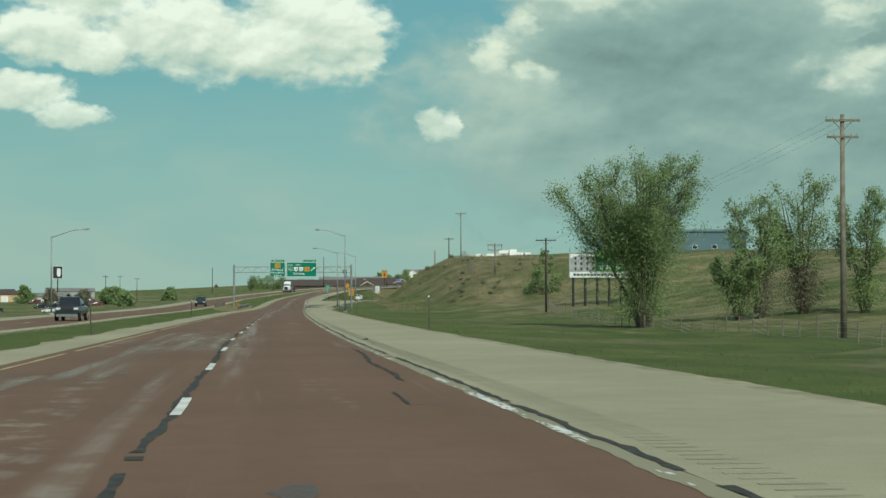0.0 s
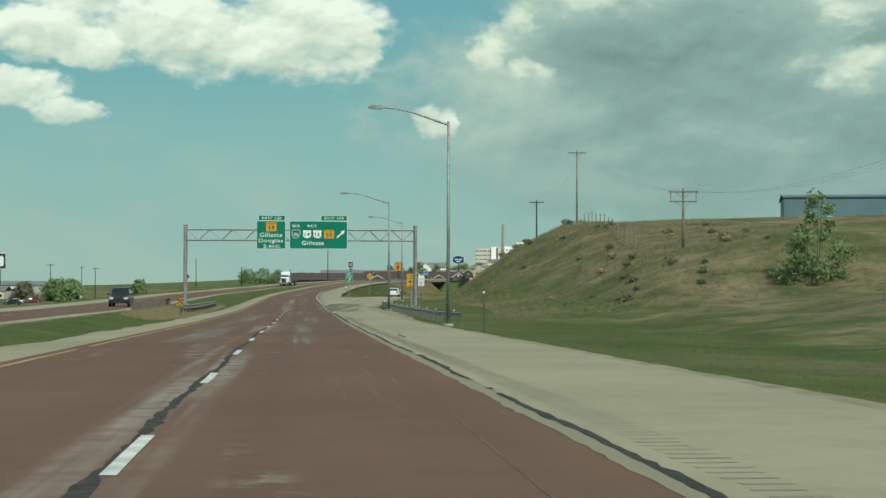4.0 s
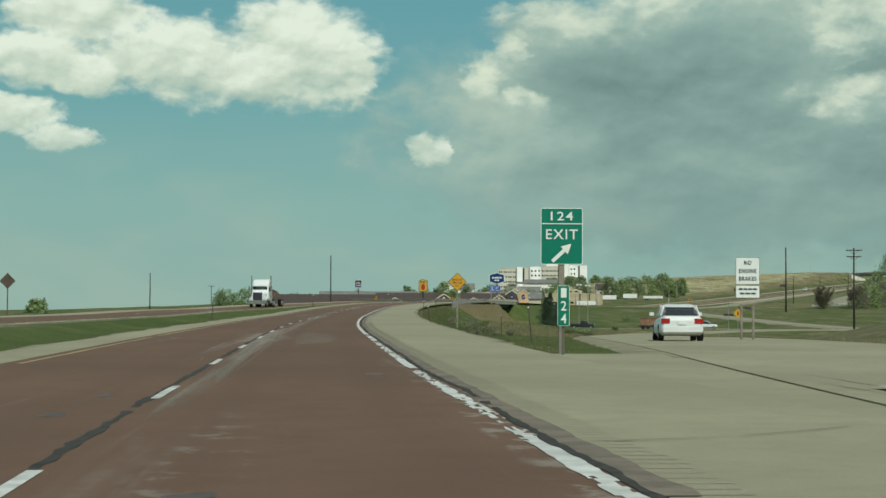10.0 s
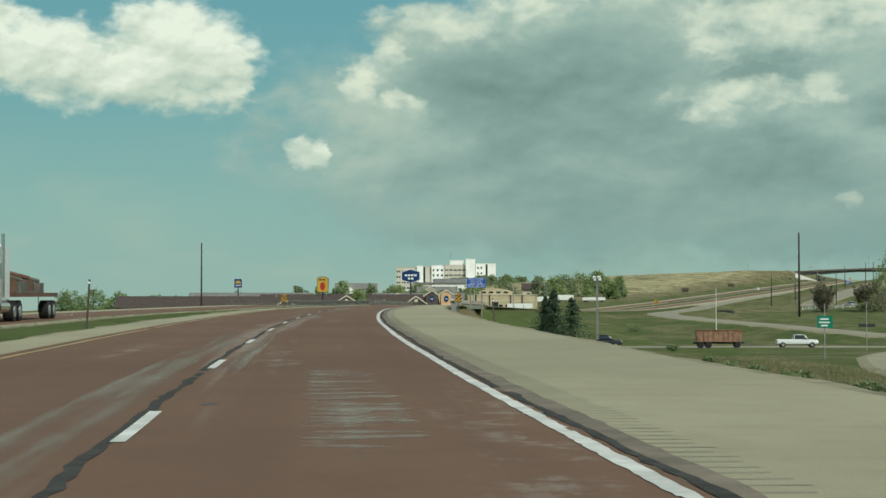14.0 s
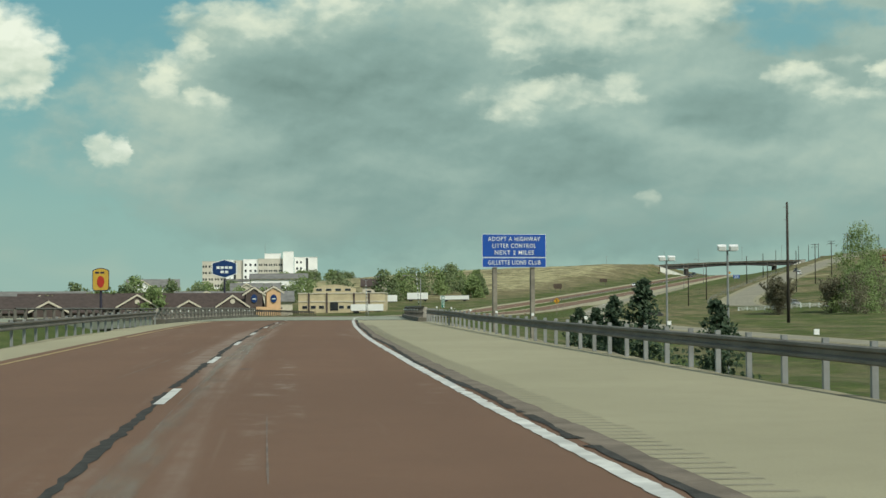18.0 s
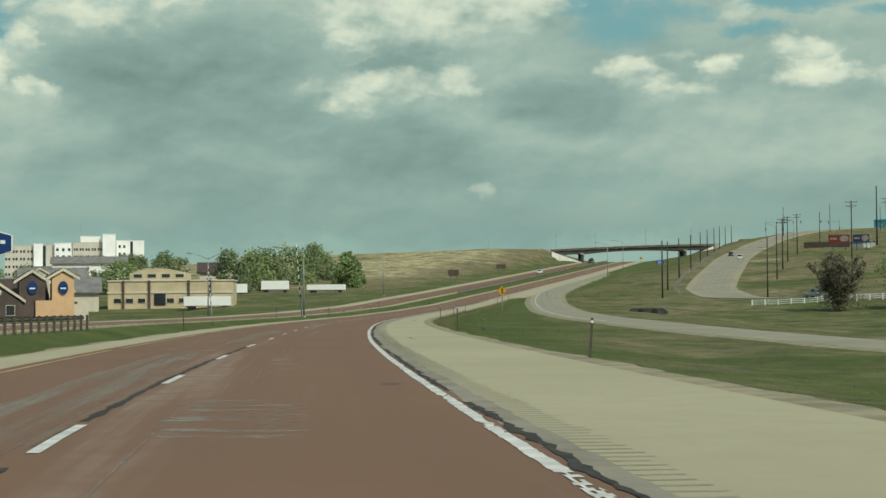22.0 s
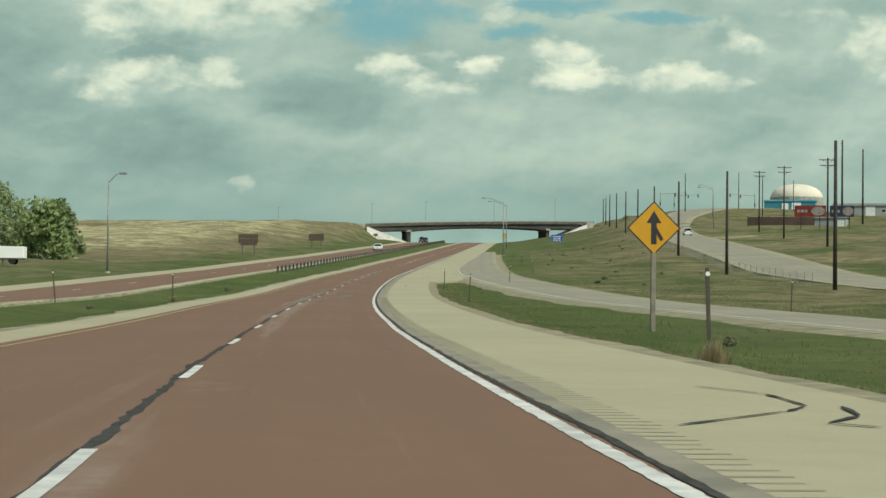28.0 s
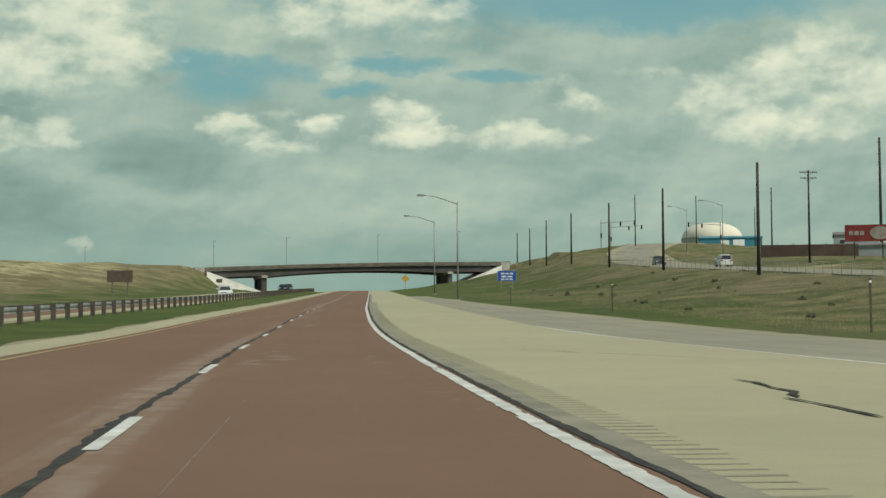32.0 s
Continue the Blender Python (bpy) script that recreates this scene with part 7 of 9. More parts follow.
def flood_lamp(x, y, z1):
    z0 = zat(x, y)
    t_ = thing("flood_lamp", "pale floodlight mast with a boxy double head", "flood lamp", pose(x, y, z0, 0, 0, -15), "floodlights on the slope")
    h = z1 - z0
    part("mast", Mesh().tube((0, 0, -.3), (0, 0, h - .3), .09, .06, 8), M["galv"], t_)
    part("bracket", Mesh().box((0, 0, h - .3), (1.0, .06, .06)), M["galv"], t_)
    for q in (-.35, .35):
        hd = part("lamp_head", Mesh().box((q, -.1, h - .12), (.5, .4, .26), Matrix.Rotation(.35, 4, "X"), .05), M["ivory"], t_)
        part("lens", Mesh().box((q, -.3, h - .2), (.4, .04, .2)), M["lamp_glass"], hd)


flood_lamp(91.1, 818.7, 6.9)
flood_lamp(84.4, 794.7, 6.7)
p_ = (113, 825)
t_ = thing("flagpole", "slender bare white flagpole by the street", "flagpole", pose(*p_, zat(*p_), 0, 0, 0))
part("pole", Mesh().tube((0, 0, -.3), (0, 0, 9.0), .07, .04, 10), M["ivory"], t_)
part("finial", Mesh().tube((0, 0, 9.0), (0, 0, 9.15), .08, .03, 8), M["galv"], t_)


def signal_mast(s_, u_, flip):
    p = P(s_, u_)
    z = G(s_, u_)
    t_ = thing("traffic_signal", "traffic signal mast with dark hanging heads at the hilltop junction", "traffic signal", pose(p.x, p.y, z, 0, 0, -30), "junction signals")
    part("mast", Mesh().tube((0, 0, -.4), (0, 0, 7.2), .14, .1, 8), M["galv"], t_)
    part("arm", Mesh().tube((0, 0, 6.4), (9 * flip, 0, 7.0), .09, .05, 8), M["galv"], t_)
    for q, zz in ((5 * flip, 6.2), (8.6 * flip, 6.5), (0, 3.2)):
        hd = part("signal_head", Mesh().box((q, -.2, zz), (.38, .3, 1.15), bevel=.06), M["black"], t_)
        for j in range(3):
            part("visor", Mesh().tube((q, -.35, zz + .36 - .36 * j), (q, -.6, zz + .36 - .36 * j), .13, .14, 8, False), M["black"], hd)


signal_mast(1695, 62, 1)
signal_mast(1712, 96, -1)
signal_mast(1735, 70, 1)


def wires(pts, sag, n_wires, name="power_line", label="thin sagging overhead wires between poles"):
    t_ = tagged(new(name), label, "overhead wires")
    for k in range(n_wires):
        m_ = Mesh()
        for a, b in zip(pts[:-1], pts[1:]):
            a, b = Vector(a) + Vector((k * .8 - .8, 0, -.1)), Vector(b) + Vector((k * .8 - .8, 0, -.1))
            q = [a.lerp(b, i / 8) - Vector((0, 0, sag * 4 * (i / 8) * (1 - i / 8))) for i in range(9)]
            for i in range(8):
                m_.tube(q[i], q[i + 1], .005, n=4, caps=False)
        part("wire", m_, M["black"], t_)


wires([(33.2, 98, 11), (41.3, 253, 8.6), (43.7, 326.8, 9.8), (44.3, 388, 18.2), (47.2, 440, 14.1)], 1.2, 3)


# ---------------------------------------------------------------- fences
def wire_fence(label, line, h=1.2, gap=3.2, wires_=5, post="grey_wood", r=.05):
    """Posts with strands of wire, along points in plan."""
    f0 = tagged(new("wire_fence"), label, "fence", "roadside fences")
    pts = np.array(line, float)
    d = np.r_[0, np.cumsum(np.hypot(*np.diff(pts, axis=0).T))]
    q = np.arange(0, d[-1], gap)
    tops = []
    fr = np.random.default_rng(int(d[-1]))
    for x, y in zip(np.interp(q, d, pts[:, 0]), np.interp(q, d, pts[:, 1])):
        z = zat(x, y)
        tilt = fr.normal(0, .03, 2)
        part("fence_post", Mesh().tube((x, y, z - .3), (x + tilt[0], y + tilt[1], z + h + float(fr.uniform(-.05, .12))), r, r * .85, 6), M[post], f0)
        tops.append(Vector((x, y, z)))
    for k in range(wires_):
        m_ = Mesh()
        for a, b in zip(tops[:-1], tops[1:]):
            up = Vector((0, 0, h * (.12 + .86 * k / max(1, wires_ - 1))))
            m_.tube(a + up, b + up, .012, n=3, caps=False)
        part("wire", m_, M["galv"], f0)


def along_road(pairs):
    return [tuple(at_axis(s, u)[:2]) for s, u in pairs]


wire_fence("wire fence on steel posts beside the frontage road", along_road([(1262, 43.0), (1300, 40.6), (1360, 41), (1430, 41.5), (1500, 42), (1560, 44)]), 1.25, 3.0, 7, "galv", .035)
wire_fence("wire fence on old timber posts below the highway bank", along_road([(60, 31), (120, 33), (180, 34), (235, 37), (280, 42)]), 1.1, 4.0, 4)
wire_fence("wire fence on thin posts along the crest of the dry bank", along_road([(334, 35.5), (360, 37), (400, 38), (440, 41)]), 1.2, 3.6, 3)
wire_fence("wire fence on posts beyond the far carriageway", along_road([(300, -45), (450, -46), (600, -48), (740, -50)]), 1.1, 5.0, 4)


def board_fence(line, h=1.2):
    """White rails on square posts."""
    f0 = tagged(new("white_fence"), "white post and rail fence beside the side street", "fence")
    pts = np.array(line, float)
    d = np.r_[0, np.cumsum(np.hypot(*np.diff(pts, axis=0).T))]
    q = np.arange(0, d[-1], 2.4)
    tops = [Vector((x, y, zat(x, y))) for x, y in zip(np.interp(q, d, pts[:, 0]), np.interp(q, d, pts[:, 1]))]
    for p in tops:
        part("fence_post", Mesh().box(p + Vector((0, 0, h / 2 - .1)), (.16, .16, h + .2)), M["sheet_white"], f0)
    for k in (.35, .7, 1.05):
        for a, b in zip(tops[:-1], tops[1:]):
            part("fence_rail", Mesh().tube(a + Vector((0, 0, k)), b + Vector((0, 0, k)), .06, n=4), M["sheet_white"], f0)


board_fence([(252, 1136), (262, 1128), (276, 1122), (292, 1118)])
s_, u_ = 1146, 35.7
M["old_cast"] = material("old dark concrete", (0.10, 0.10, 0.088), .9, vary=.35, scale=1.5, fine=12)
t_ = thing("culvert", "dark weathered concrete culvert headwall with two pipe mouths", "culvert", ground_pose(s_, u_, 25))
part("headwall", Mesh().prism([(-3.2, -.5), (3.2, -.5), (3.4, .2), (2.7, .72), (-2.7, .72), (-3.4, .2)], -.25, .35), M["old_cast"], t_, "dark stained concrete headwall")
for q in (-1.2, 1.2):
    part("pipe_mouth", Mesh().tube((q, -.34, .1), (q, .3, .1), .55, n=18), M["black"], t_, "dark round pipe mouth")


# ---------------------------------------------------------------- vehicles
def paint(name, c):
    m_ = material(name, c, .28, .0, vary=.06, scale=2, fine=40, bump=0, spec=.6)
    return m_


M.update({
    "car_white": paint("white car paint", (.72, .73, .71)), "car_dark": paint("dark car paint", (.02, .024, .03)), "car_silver": paint("silver car paint", (.36, .37, .37)),
    "car_red": paint("maroon car paint", (.14, .02, .02)), "car_blue": paint("navy car paint", (.02, .04, .10)),
    "glass_dark": material("tinted car glass", (.015, .018, .02), .08, vary=.1, bump=0, spec=.8),
    "tyre": material("tyre rubber", (.02, .02, .02), .85, vary=.3), "rim": material("alloy rim", (.45, .46, .46), .35, .7, vary=.1, bump=0),
    "tail": material("red tail lamp", (.35, .015, .012), .2, vary=.1, bump=0), "head": material("head lamp", (.65, .66, .64), .15, vary=.05, bump=0),
    "chrome": material("chrome", (.6, .6, .6), .15, .95, vary=.05, bump=0), "bed": material("rusty steel deck", (.16, .09, .06), .8, vary=.4),
    "crate": material("faded reddish steel bin", (.30, .165, .105), .8, vary=.35, scale=1.2),
})


def loft(sections):
    """Sections along y: each (y, half-width low, half-width high, z low, z high, tuck) as a rounded ring."""
    rows = []
    for y, wl, wh, z0, z1 in sections:
        r = min(.12, (z1 - z0) * .3)
        ring = [(-wl * .85, z0), (-wl, z0 + r), (-(wl + wh) / 2 - .02, (z0 + z1) / 2), (-wh, z1 - r), (-wh * .84, z1), (wh * .84, z1), (wh, z1 - r), ((wl + wh) / 2 + .02, (z0 + z1) / 2), (wl, z0 + r), (wl * .85, z0)]
        rows.append([Vector((x, y, z)) for x, z in ring] + [Vector((ring[0][0], y, ring[0][1]))])
    m_ = Mesh().sheet(rows)
    m_.add(rows[0][:-1], [list(range(9, -1, -1))]).add(rows[-1][:-1], [list(range(10))])
    return m_


def wheel(parent, x, y, r, w=.22):
    side = 1 if x > 0 else -1
    t_ = part("wheel", Mesh().tube((x - side * w / 2, y, r), (x + side * w / 2, y, r), r, n=18), M["tyre"], parent, "black tyre")
    part("rim", Mesh().tube((x + side * w * .3, y, r), (x + side * w * .54, y, r), r * .64, r * .55, 14), M["rim"], t_, "alloy rim")


def car(name, label, m, col, kind="sedan", L=4.6, W=1.78, group="cars"):
    """The front looks along +y."""
    t_ = thing(name, label, "pickup" if kind == "pickup" else "car", m, group)
    h, k = L / 2, W / 2
    if kind == "sedan":
        body = [(-h, k * .86, k * .80, .38, .82), (-h + .08, k * .95, k * .88, .28, .98), (-h + .5, k, k * .93, .22, 1.02), (-.9, k, k * .96, .20, .98), (.7, k, k * .96, .20, .95), (h - .75, k, k * .92, .22, .88), (h - .15, k * .92, k * .82, .28, .74), (h, k * .82, k * .72, .36, .62)]
        roof = [(-h + .55, k * .82, k * .74, .96, 1.04), (-h + 1.15, k * .84, k * .70, .95, 1.40), (-.5, k * .86, k * .70, .95, 1.47), (.35, k * .86, k * .70, .94, 1.43), (1.15, k * .84, k * .72, .92, .99)]
        top = [(-h + 1.02, k * .66, k * .62, 1.36, 1.425), (-.5, k * .69, k * .64, 1.42, 1.492), (.42, k * .68, k * .62, 1.36, 1.452)]
    elif kind == "suv":
        body = [(-h, k * .9, k * .86, .42, 1.02), (-h + .08, k * .97, k * .94, .32, 1.10), (0, k, k * .97, .30, 1.08), (h - .9, k, k * .94, .30, 1.04), (h - .1, k * .93, k * .85, .36, .92), (h, k * .85, k * .78, .45, .80)]
        roof = [(-h + .05, k * .88, k * .80, 1.06, 1.12), (-h + .35, k * .90, k * .76, 1.05, 1.68), (-.2, k * .90, k * .76, 1.05, 1.74), (.55, k * .90, k * .76, 1.04, 1.70), (1.3, k * .88, k * .78, 1.02, 1.08)]
        top = [(-h + .28, k * .74, k * .68, 1.64, 1.72), (-.2, k * .76, k * .70, 1.70, 1.77), (.6, k * .75, k * .68, 1.62, 1.72)]
    else:
        body = [(-h, k * .92, k * .90, .55, 1.12), (-h + .06, k * .97, k * .96, .48, 1.20), (-.3, k, k * .98, .45, 1.20), (h - 1.3, k, k * .96, .45, 1.20), (h - .15, k * .96, k * .9, .48, 1.12), (h, k * .9, k * .84, .55, .98)]
        roof = [(-.55, k * .9, k * .80, 1.18, 1.26), (-.40, k * .92, k * .78, 1.17, 1.82), (.35, k * .92, k * .78, 1.17, 1.88), (.95, k * .92, k * .78, 1.17, 1.84), (1.6, k * .90, k * .80, 1.16, 1.22)]
        top = [(-.48, k * .76, k * .70, 1.78, 1.86), (.35, k * .77, k * .72, 1.84, 1.91), (1.02, k * .76, k * .70, 1.76, 1.86)]
    part("body", loft(body), col, t_, smooth=False)
    part("glasshouse", loft(roof), M["glass_dark"], t_, "dark tinted glass")
    part("roof", loft(top), col, t_)
    zt = body[2][4]
    for x in (-1, 1):
        ys = [roof[1][0], (roof[1][0] + roof[3][0]) / 2 + .1, roof[3][0]]
        for y in ys:
            part("pillar", Mesh().tube((x * k * .875, y - (.12 if y == ys[0] else 0) + (.55 if y == ys[2] else 0), zt - .03), (x * k * .73, y, top[1][4] - .06), .045, n=5), col, t_)
        part("mirror", Mesh().box((x * (k + .1), roof[-1][0] - .25, zt + .08), (.2, .1, .14), bevel=.03), col, t_)
        part("tail_lamp", Mesh().box((x * k * .74, -h + .03, body[1][4] - .18), (.34, .1, .2), bevel=.02), M["tail"], t_, "red tail lamp")
        part("head_lamp", Mesh().box((x * k * .68, h - .06, body[-1][4] - .02), (.36, .14, .16), bevel=.03), M["head"], t_, "clear head lamp")
    r = .33 if kind == "sedan" else .39
    for y in (-h + .85, h - .88):
        for x in (-1, 1):
            wheel(t_, x * (k - .1), y, r)
    part("bumper", Mesh().box((0, -h + .02, .46), (W * .9, .16, .2), bevel=.05), col if kind != "pickup" else M["chrome"], t_)
    part("bumper", Mesh().box((0, h - .03, .44), (W * .84, .16, .2), bevel=.05), col if kind != "pickup" else M["chrome"], t_)
    part("grille", Mesh().box((0, h - .0, body[-1][4] - .06), (W * .44, .06, .18)), M["black"], t_)
    part("number_plate", Mesh().box((0, -h - .03, body[1][4] - .24), (.34, .02, .16)), M["sheet_white"], t_)
    if kind == "pickup":
        part("bed_floor", Mesh().box((0, -h + 1.15, 1.205), (W * .84, 2.0, .012)), M["black"], t_, "dark open load bed")
    return t_


def on_road(s, u, dz=0.0, turn=0.0):
    p = P(s, u, dz)
    q = P(s + 1, u, dz)
    return Matrix.Translation(p) @ (q - p).to_track_quat("Y", "Z").to_matrix().to_4x4() @ pose(0, 0, 0, 0, 0, turn)


def on_lane(knots, s, off, flip=False, lift=0.005):
    k = spline(knots)
    w = at_axis(k[:, 0], k[:, 1], k[:, 2])
    i = int(np.argmin(abs(k[:, 0] - s)))
    i = min(max(i, 1), len(w) - 2)
    d = Vector(w[i + 1]) - Vector(w[i - 1])
    n = Vector((d.y, -d.x, 0)).normalized()
    p = Vector(w[i]) + n * off + Vector((0, 0, lift))
    return Matrix.Translation(p) @ (-d if flip else d).to_track_quat("Y", "Z").to_matrix().to_4x4()


car("white_sedan", "white sedan leaving on the exit ramp", on_lane(EXIT_RAMP, 463, -.8), M["car_white"])
car("dark_pickup", "dark pickup coming along the far carriageway", on_road(141, -15.2, float(opp(141)), 180), M["car_dark"], "pickup", 5.7, 1.98)
car("dark_suv", "dark sport utility car on the far carriageway", on_road(322, -15.4, float(opp(322)), 180), M["car_dark"], "suv", 4.8, 1.9)
car("white_sedan", "small white car far up the far carriageway", on_road(1480, -15.5, float(opp(1480)), 180), M["car_white"])
car("dark_suv", "dark car near the overpass on the far carriageway", on_road(1655, -15.5, float(opp(1655)), 180), M["car_dark"], "suv", 4.8, 1.9)
car("dark_pickup", "dark pickup near the overpass on the far carriageway", on_road(1690, -18.5, float(opp(1690)), 180), M["car_dark"], "pickup", 5.7, 1.98)
car("white_pickup", "long white pickup on the street below the highway", Matrix.Translation(P(806, 54, 0) + Vector((0, 0, G(806, 54) - P(806, 54).z + .1))) @ Matrix.Rotation(radians(-heading(812) - 90), 4, "Z"), M["car_white"], "pickup", 5.9, 2.0)
car("dark_pickup", "dark pickup waiting on the street below the highway", Matrix.Translation(P(806, 26, 0) + Vector((0, 0, G(806, 26) - P(806, 26).z + .1))) @ Matrix.Rotation(radians(-heading(812) - 90), 4, "Z"), M["car_dark"], "pickup", 5.6, 1.95)
for s_, o, f_, c, k, lab in ((1500, 2.6, False, "car_white", "suv", "white car climbing the frontage road"), (1530, -2.6, True, "car_dark", "sedan", "dark car on the frontage road crest"), (1222, 2.0, True, "car_silver", "pickup", "silver pickup at the foot of the frontage road")):
    car({"suv": "estate_car", "sedan": "small_car", "pickup": "silver_pickup"}[k], lab, on_lane(FRONTAGE, s_, o, f_), M[c], k, 5.6 if k == "pickup" else 4.5, 1.95 if k == "pickup" else 1.8)


def semi_truck():
    t_ = thing("semi_truck", "white conventional truck hauling a low flatbed trailer", "truck", on_road(632, -16.2, float(opp(632)), 180))
    k = 1.2
    part("bonnet", loft([(.6, .98, .92, .9, 2.05), (2.6, .95, .85, .9, 1.95), (3.1, .9, .8, .95, 1.85)]), M["car_white"], t_, "long white bonnet")
    part("grille", Mesh().box((0, 3.16, 1.45), (1.25, .08, 1.15), bevel=.03), M["sign_dark"], t_, "dark radiator grille")
    c = part("cab", loft([(-2.4, k, k * .96, 1.0, 3.75), (-1.6, k, k * .96, 1.0, 3.85), (-.4, k, k * .96, .9, 3.70), (.45, k, k * .90, .9, 3.05), (.75, k * .98, k * .88, .9, 2.1)]), M["car_white"], t_, "white sleeper cab")
    part("windscreen", Mesh().box((0, .63, 2.45), (1.95, .08, .72), Matrix.Rotation(-.25, 4, "X")), M["glass_dark"], c, "dark split windscreen")
    part("sun_visor", Mesh().box((0, .72, 2.95), (2.0, .3, .08), Matrix.Rotation(-.3, 4, "X")), M["car_white"], c)
    for x in (-1, 1):
        part("exhaust_stack", Mesh().tube((x * 1.32, -.3, 1.2), (x * 1.32, -.3, 4.3), .09, n=10), M["chrome"], t_, "tall chrome stack")
        part("fender", loft([(1.3, .26, .24, 1.0, 1.25), (2.1, .28, .26, 1.15, 1.35), (2.9, .26, .22, .95, 1.2)]), M["car_white"], t_).location.x = x * 1.0
        part("head_lamp", Mesh().box((x * .92, 3.05, 1.2), (.3, .2, .26), bevel=.05), M["head"], t_)
        part("mirror", Mesh().box((x * 1.5, .7, 2.5), (.22, .1, .7)), M["chrome"], t_)
        part("side_window", Mesh().box((x * 1.185, -.05, 2.45), (.04, .7, .6)), M["glass_dark"], c)
        part("fuel_tank", Mesh().tube((x * .95, -2.2, .75), (x * .95, -.2, .75), .34, n=14), M["chrome"], t_)
        wheel(t_, x * 1.02, 2.1, .52, .3)
        for y in (-3.6, -4.9, -12.6, -13.9):
            wheel(t_, x * .95, y, .52, .5)
    part("bumper", Mesh().box((0, 3.3, .72), (2.45, .2, .5), bevel=.06), M["chrome"], t_, "deep chrome bumper")
    part("chassis", Mesh().box((0, -2.6, .95), (.9, 6.2, .3)), M["black"], t_)
    part("trailer_deck", Mesh().box((0, -9.0, 1.35), (2.5, 11.5, .22)).box((0, -3.6, 1.7), (2.5, .12, .9)), M["bed"], t_, "rusty low trailer deck")
    for i, (y, z, w, l) in enumerate(((-5.2, 1.7, 1.6, 1.6), (-7.4, 1.65, 2.0, 1.8), (-9.8, 1.75, 1.4, 2.2), (-12.4, 1.6, 1.8, 1.4))):
        part("machinery", Mesh().box((.1 * (i % 2), y, z + .1), (w, l, .6), bevel=.1).tube((-.5, y - .6, z + .5), (.5, y + .5, z + .8), .12, n=8), M["rail" if i % 2 else "bed"], t_, "strapped machinery")


semi_truck()
p = P(804, 42.6)
t_ = thing("steel_bin", "reddish brown open steel bin on a flat truck bed", "container", pose(p.x, p.y, G(804, 42.6) + .05, 0, 0, -heading(804)))
part("bin", Mesh().prism([(-3.1, .9), (-3.3, 2.6), (3.3, 2.6), (3.1, .9)], -1.1, 1.1), M["crate"], t_)
for k in range(9):
    part("rib", Mesh().box((-2.9 + k * .72, -1.14, 1.75), (.1, .1, 1.6)), M["crate"], t_)
part("rim_bar", Mesh().box((0, -1.14, 2.6), (6.6, .14, .12)), M["crate"], t_)
part("bed_frame", Mesh().box((0, 0, .75), (7.2, .9, .25)), M["black"], t_)
for x in (-2.6, -1.5, 2.6):
    for y in (-.95, .95):
        part("wheel", Mesh().tube((x, y - .14, .45), (x, y + .14, .45), .45, n=14), M["tyre"], t_)


# ---------------------------------------------------------------- buildings
M.update({
    "render_white": material("white cladding", (0.86, 0.85, 0.80), .7, vary=.08, scale=.15, fine=3, bump=.05),
    "render_beige": material("beige cladding", (0.56, 0.52, 0.43), .8, vary=.12, scale=.15, fine=3, bump=.05),
    "pane": material("dark window glass", (0.03, 0.035, 0.04), .12, vary=.2, scale=.3, bump=0, spec=.7),
    "brown_roof": material("brown shingle roof", (0.075, 0.055, 0.047), .95, vary=.25, scale=.8, fine=8, bump=.4),
    "brown_brick": material("brown brick wall", (0.10, 0.075, 0.065), .9, vary=.25, scale=.6, fine=7, bump=.3),
    "grey_roof": material("grey roof", (0.19, 0.185, 0.17), .9, vary=.25, scale=.5, fine=5),
    "cream": material("cream trim", (0.60, 0.54, 0.42), .8, vary=.1),
    "orange": material("orange stucco", (0.62, 0.40, 0.22), .85, vary=.12, scale=.4),
    "tan": material("tan masonry", (0.567, 0.472, 0.297), .85, vary=.15, scale=.3, fine=6),
    "teal": material("teal metal siding", (0.045, 0.21, 0.27), .55, vary=.1, scale=.3),
    "dome": material("cream dome membrane", (0.70, 0.65, 0.52), .7, vary=.1, scale=.1, fine=1.5),
    "brown_wall": material("dark brown fence", (0.09, 0.06, 0.045), .9, vary=.25, scale=.3),
    "shed": material("pale grey sheet metal", (0.33, 0.34, 0.33), .6, vary=.15, scale=.3),
    "blue_tank": material("blue wrapped cladding", (0.02, 0.09, 0.33), .6, vary=.15),
    "steel_blue": material("blue grey metal siding", (0.12, 0.19, 0.21), .6, vary=.12, scale=.2),
})


def window(parent, x, y, z, w, h, frame=None):
    """A pane set in a shallow frame on a wall that faces -y."""
    f_ = part("window", Mesh().prism([(x - w / 2 - .08, z - h / 2 - .08), (x + w / 2 + .08, z - h / 2 - .08), (x + w / 2 + .08, z + h / 2 + .08), (x - w / 2 - .08, z + h / 2 + .08)], y - .05, y + .05), M[frame or "render_white"], parent)
    part("pane", Mesh().box((x, y - .052, z), (w, .03, h)), M["pane"], f_)


def block(parent, x0, x1, y0, y1, z0, z1, mat, name="wall", label="", parapet=True):
    b = part(name, Mesh().box(((x0 + x1) / 2, (y0 + y1) / 2, (z0 + z1) / 2), (x1 - x0, y1 - y0, z1 - z0)), M[mat], parent, label)
    if parapet:
        part("coping", Mesh().box(((x0 + x1) / 2, (y0 + y1) / 2, z1 + .1), (x1 - x0 + .25, y1 - y0 + .25, .22)), M[mat], b)
    return b


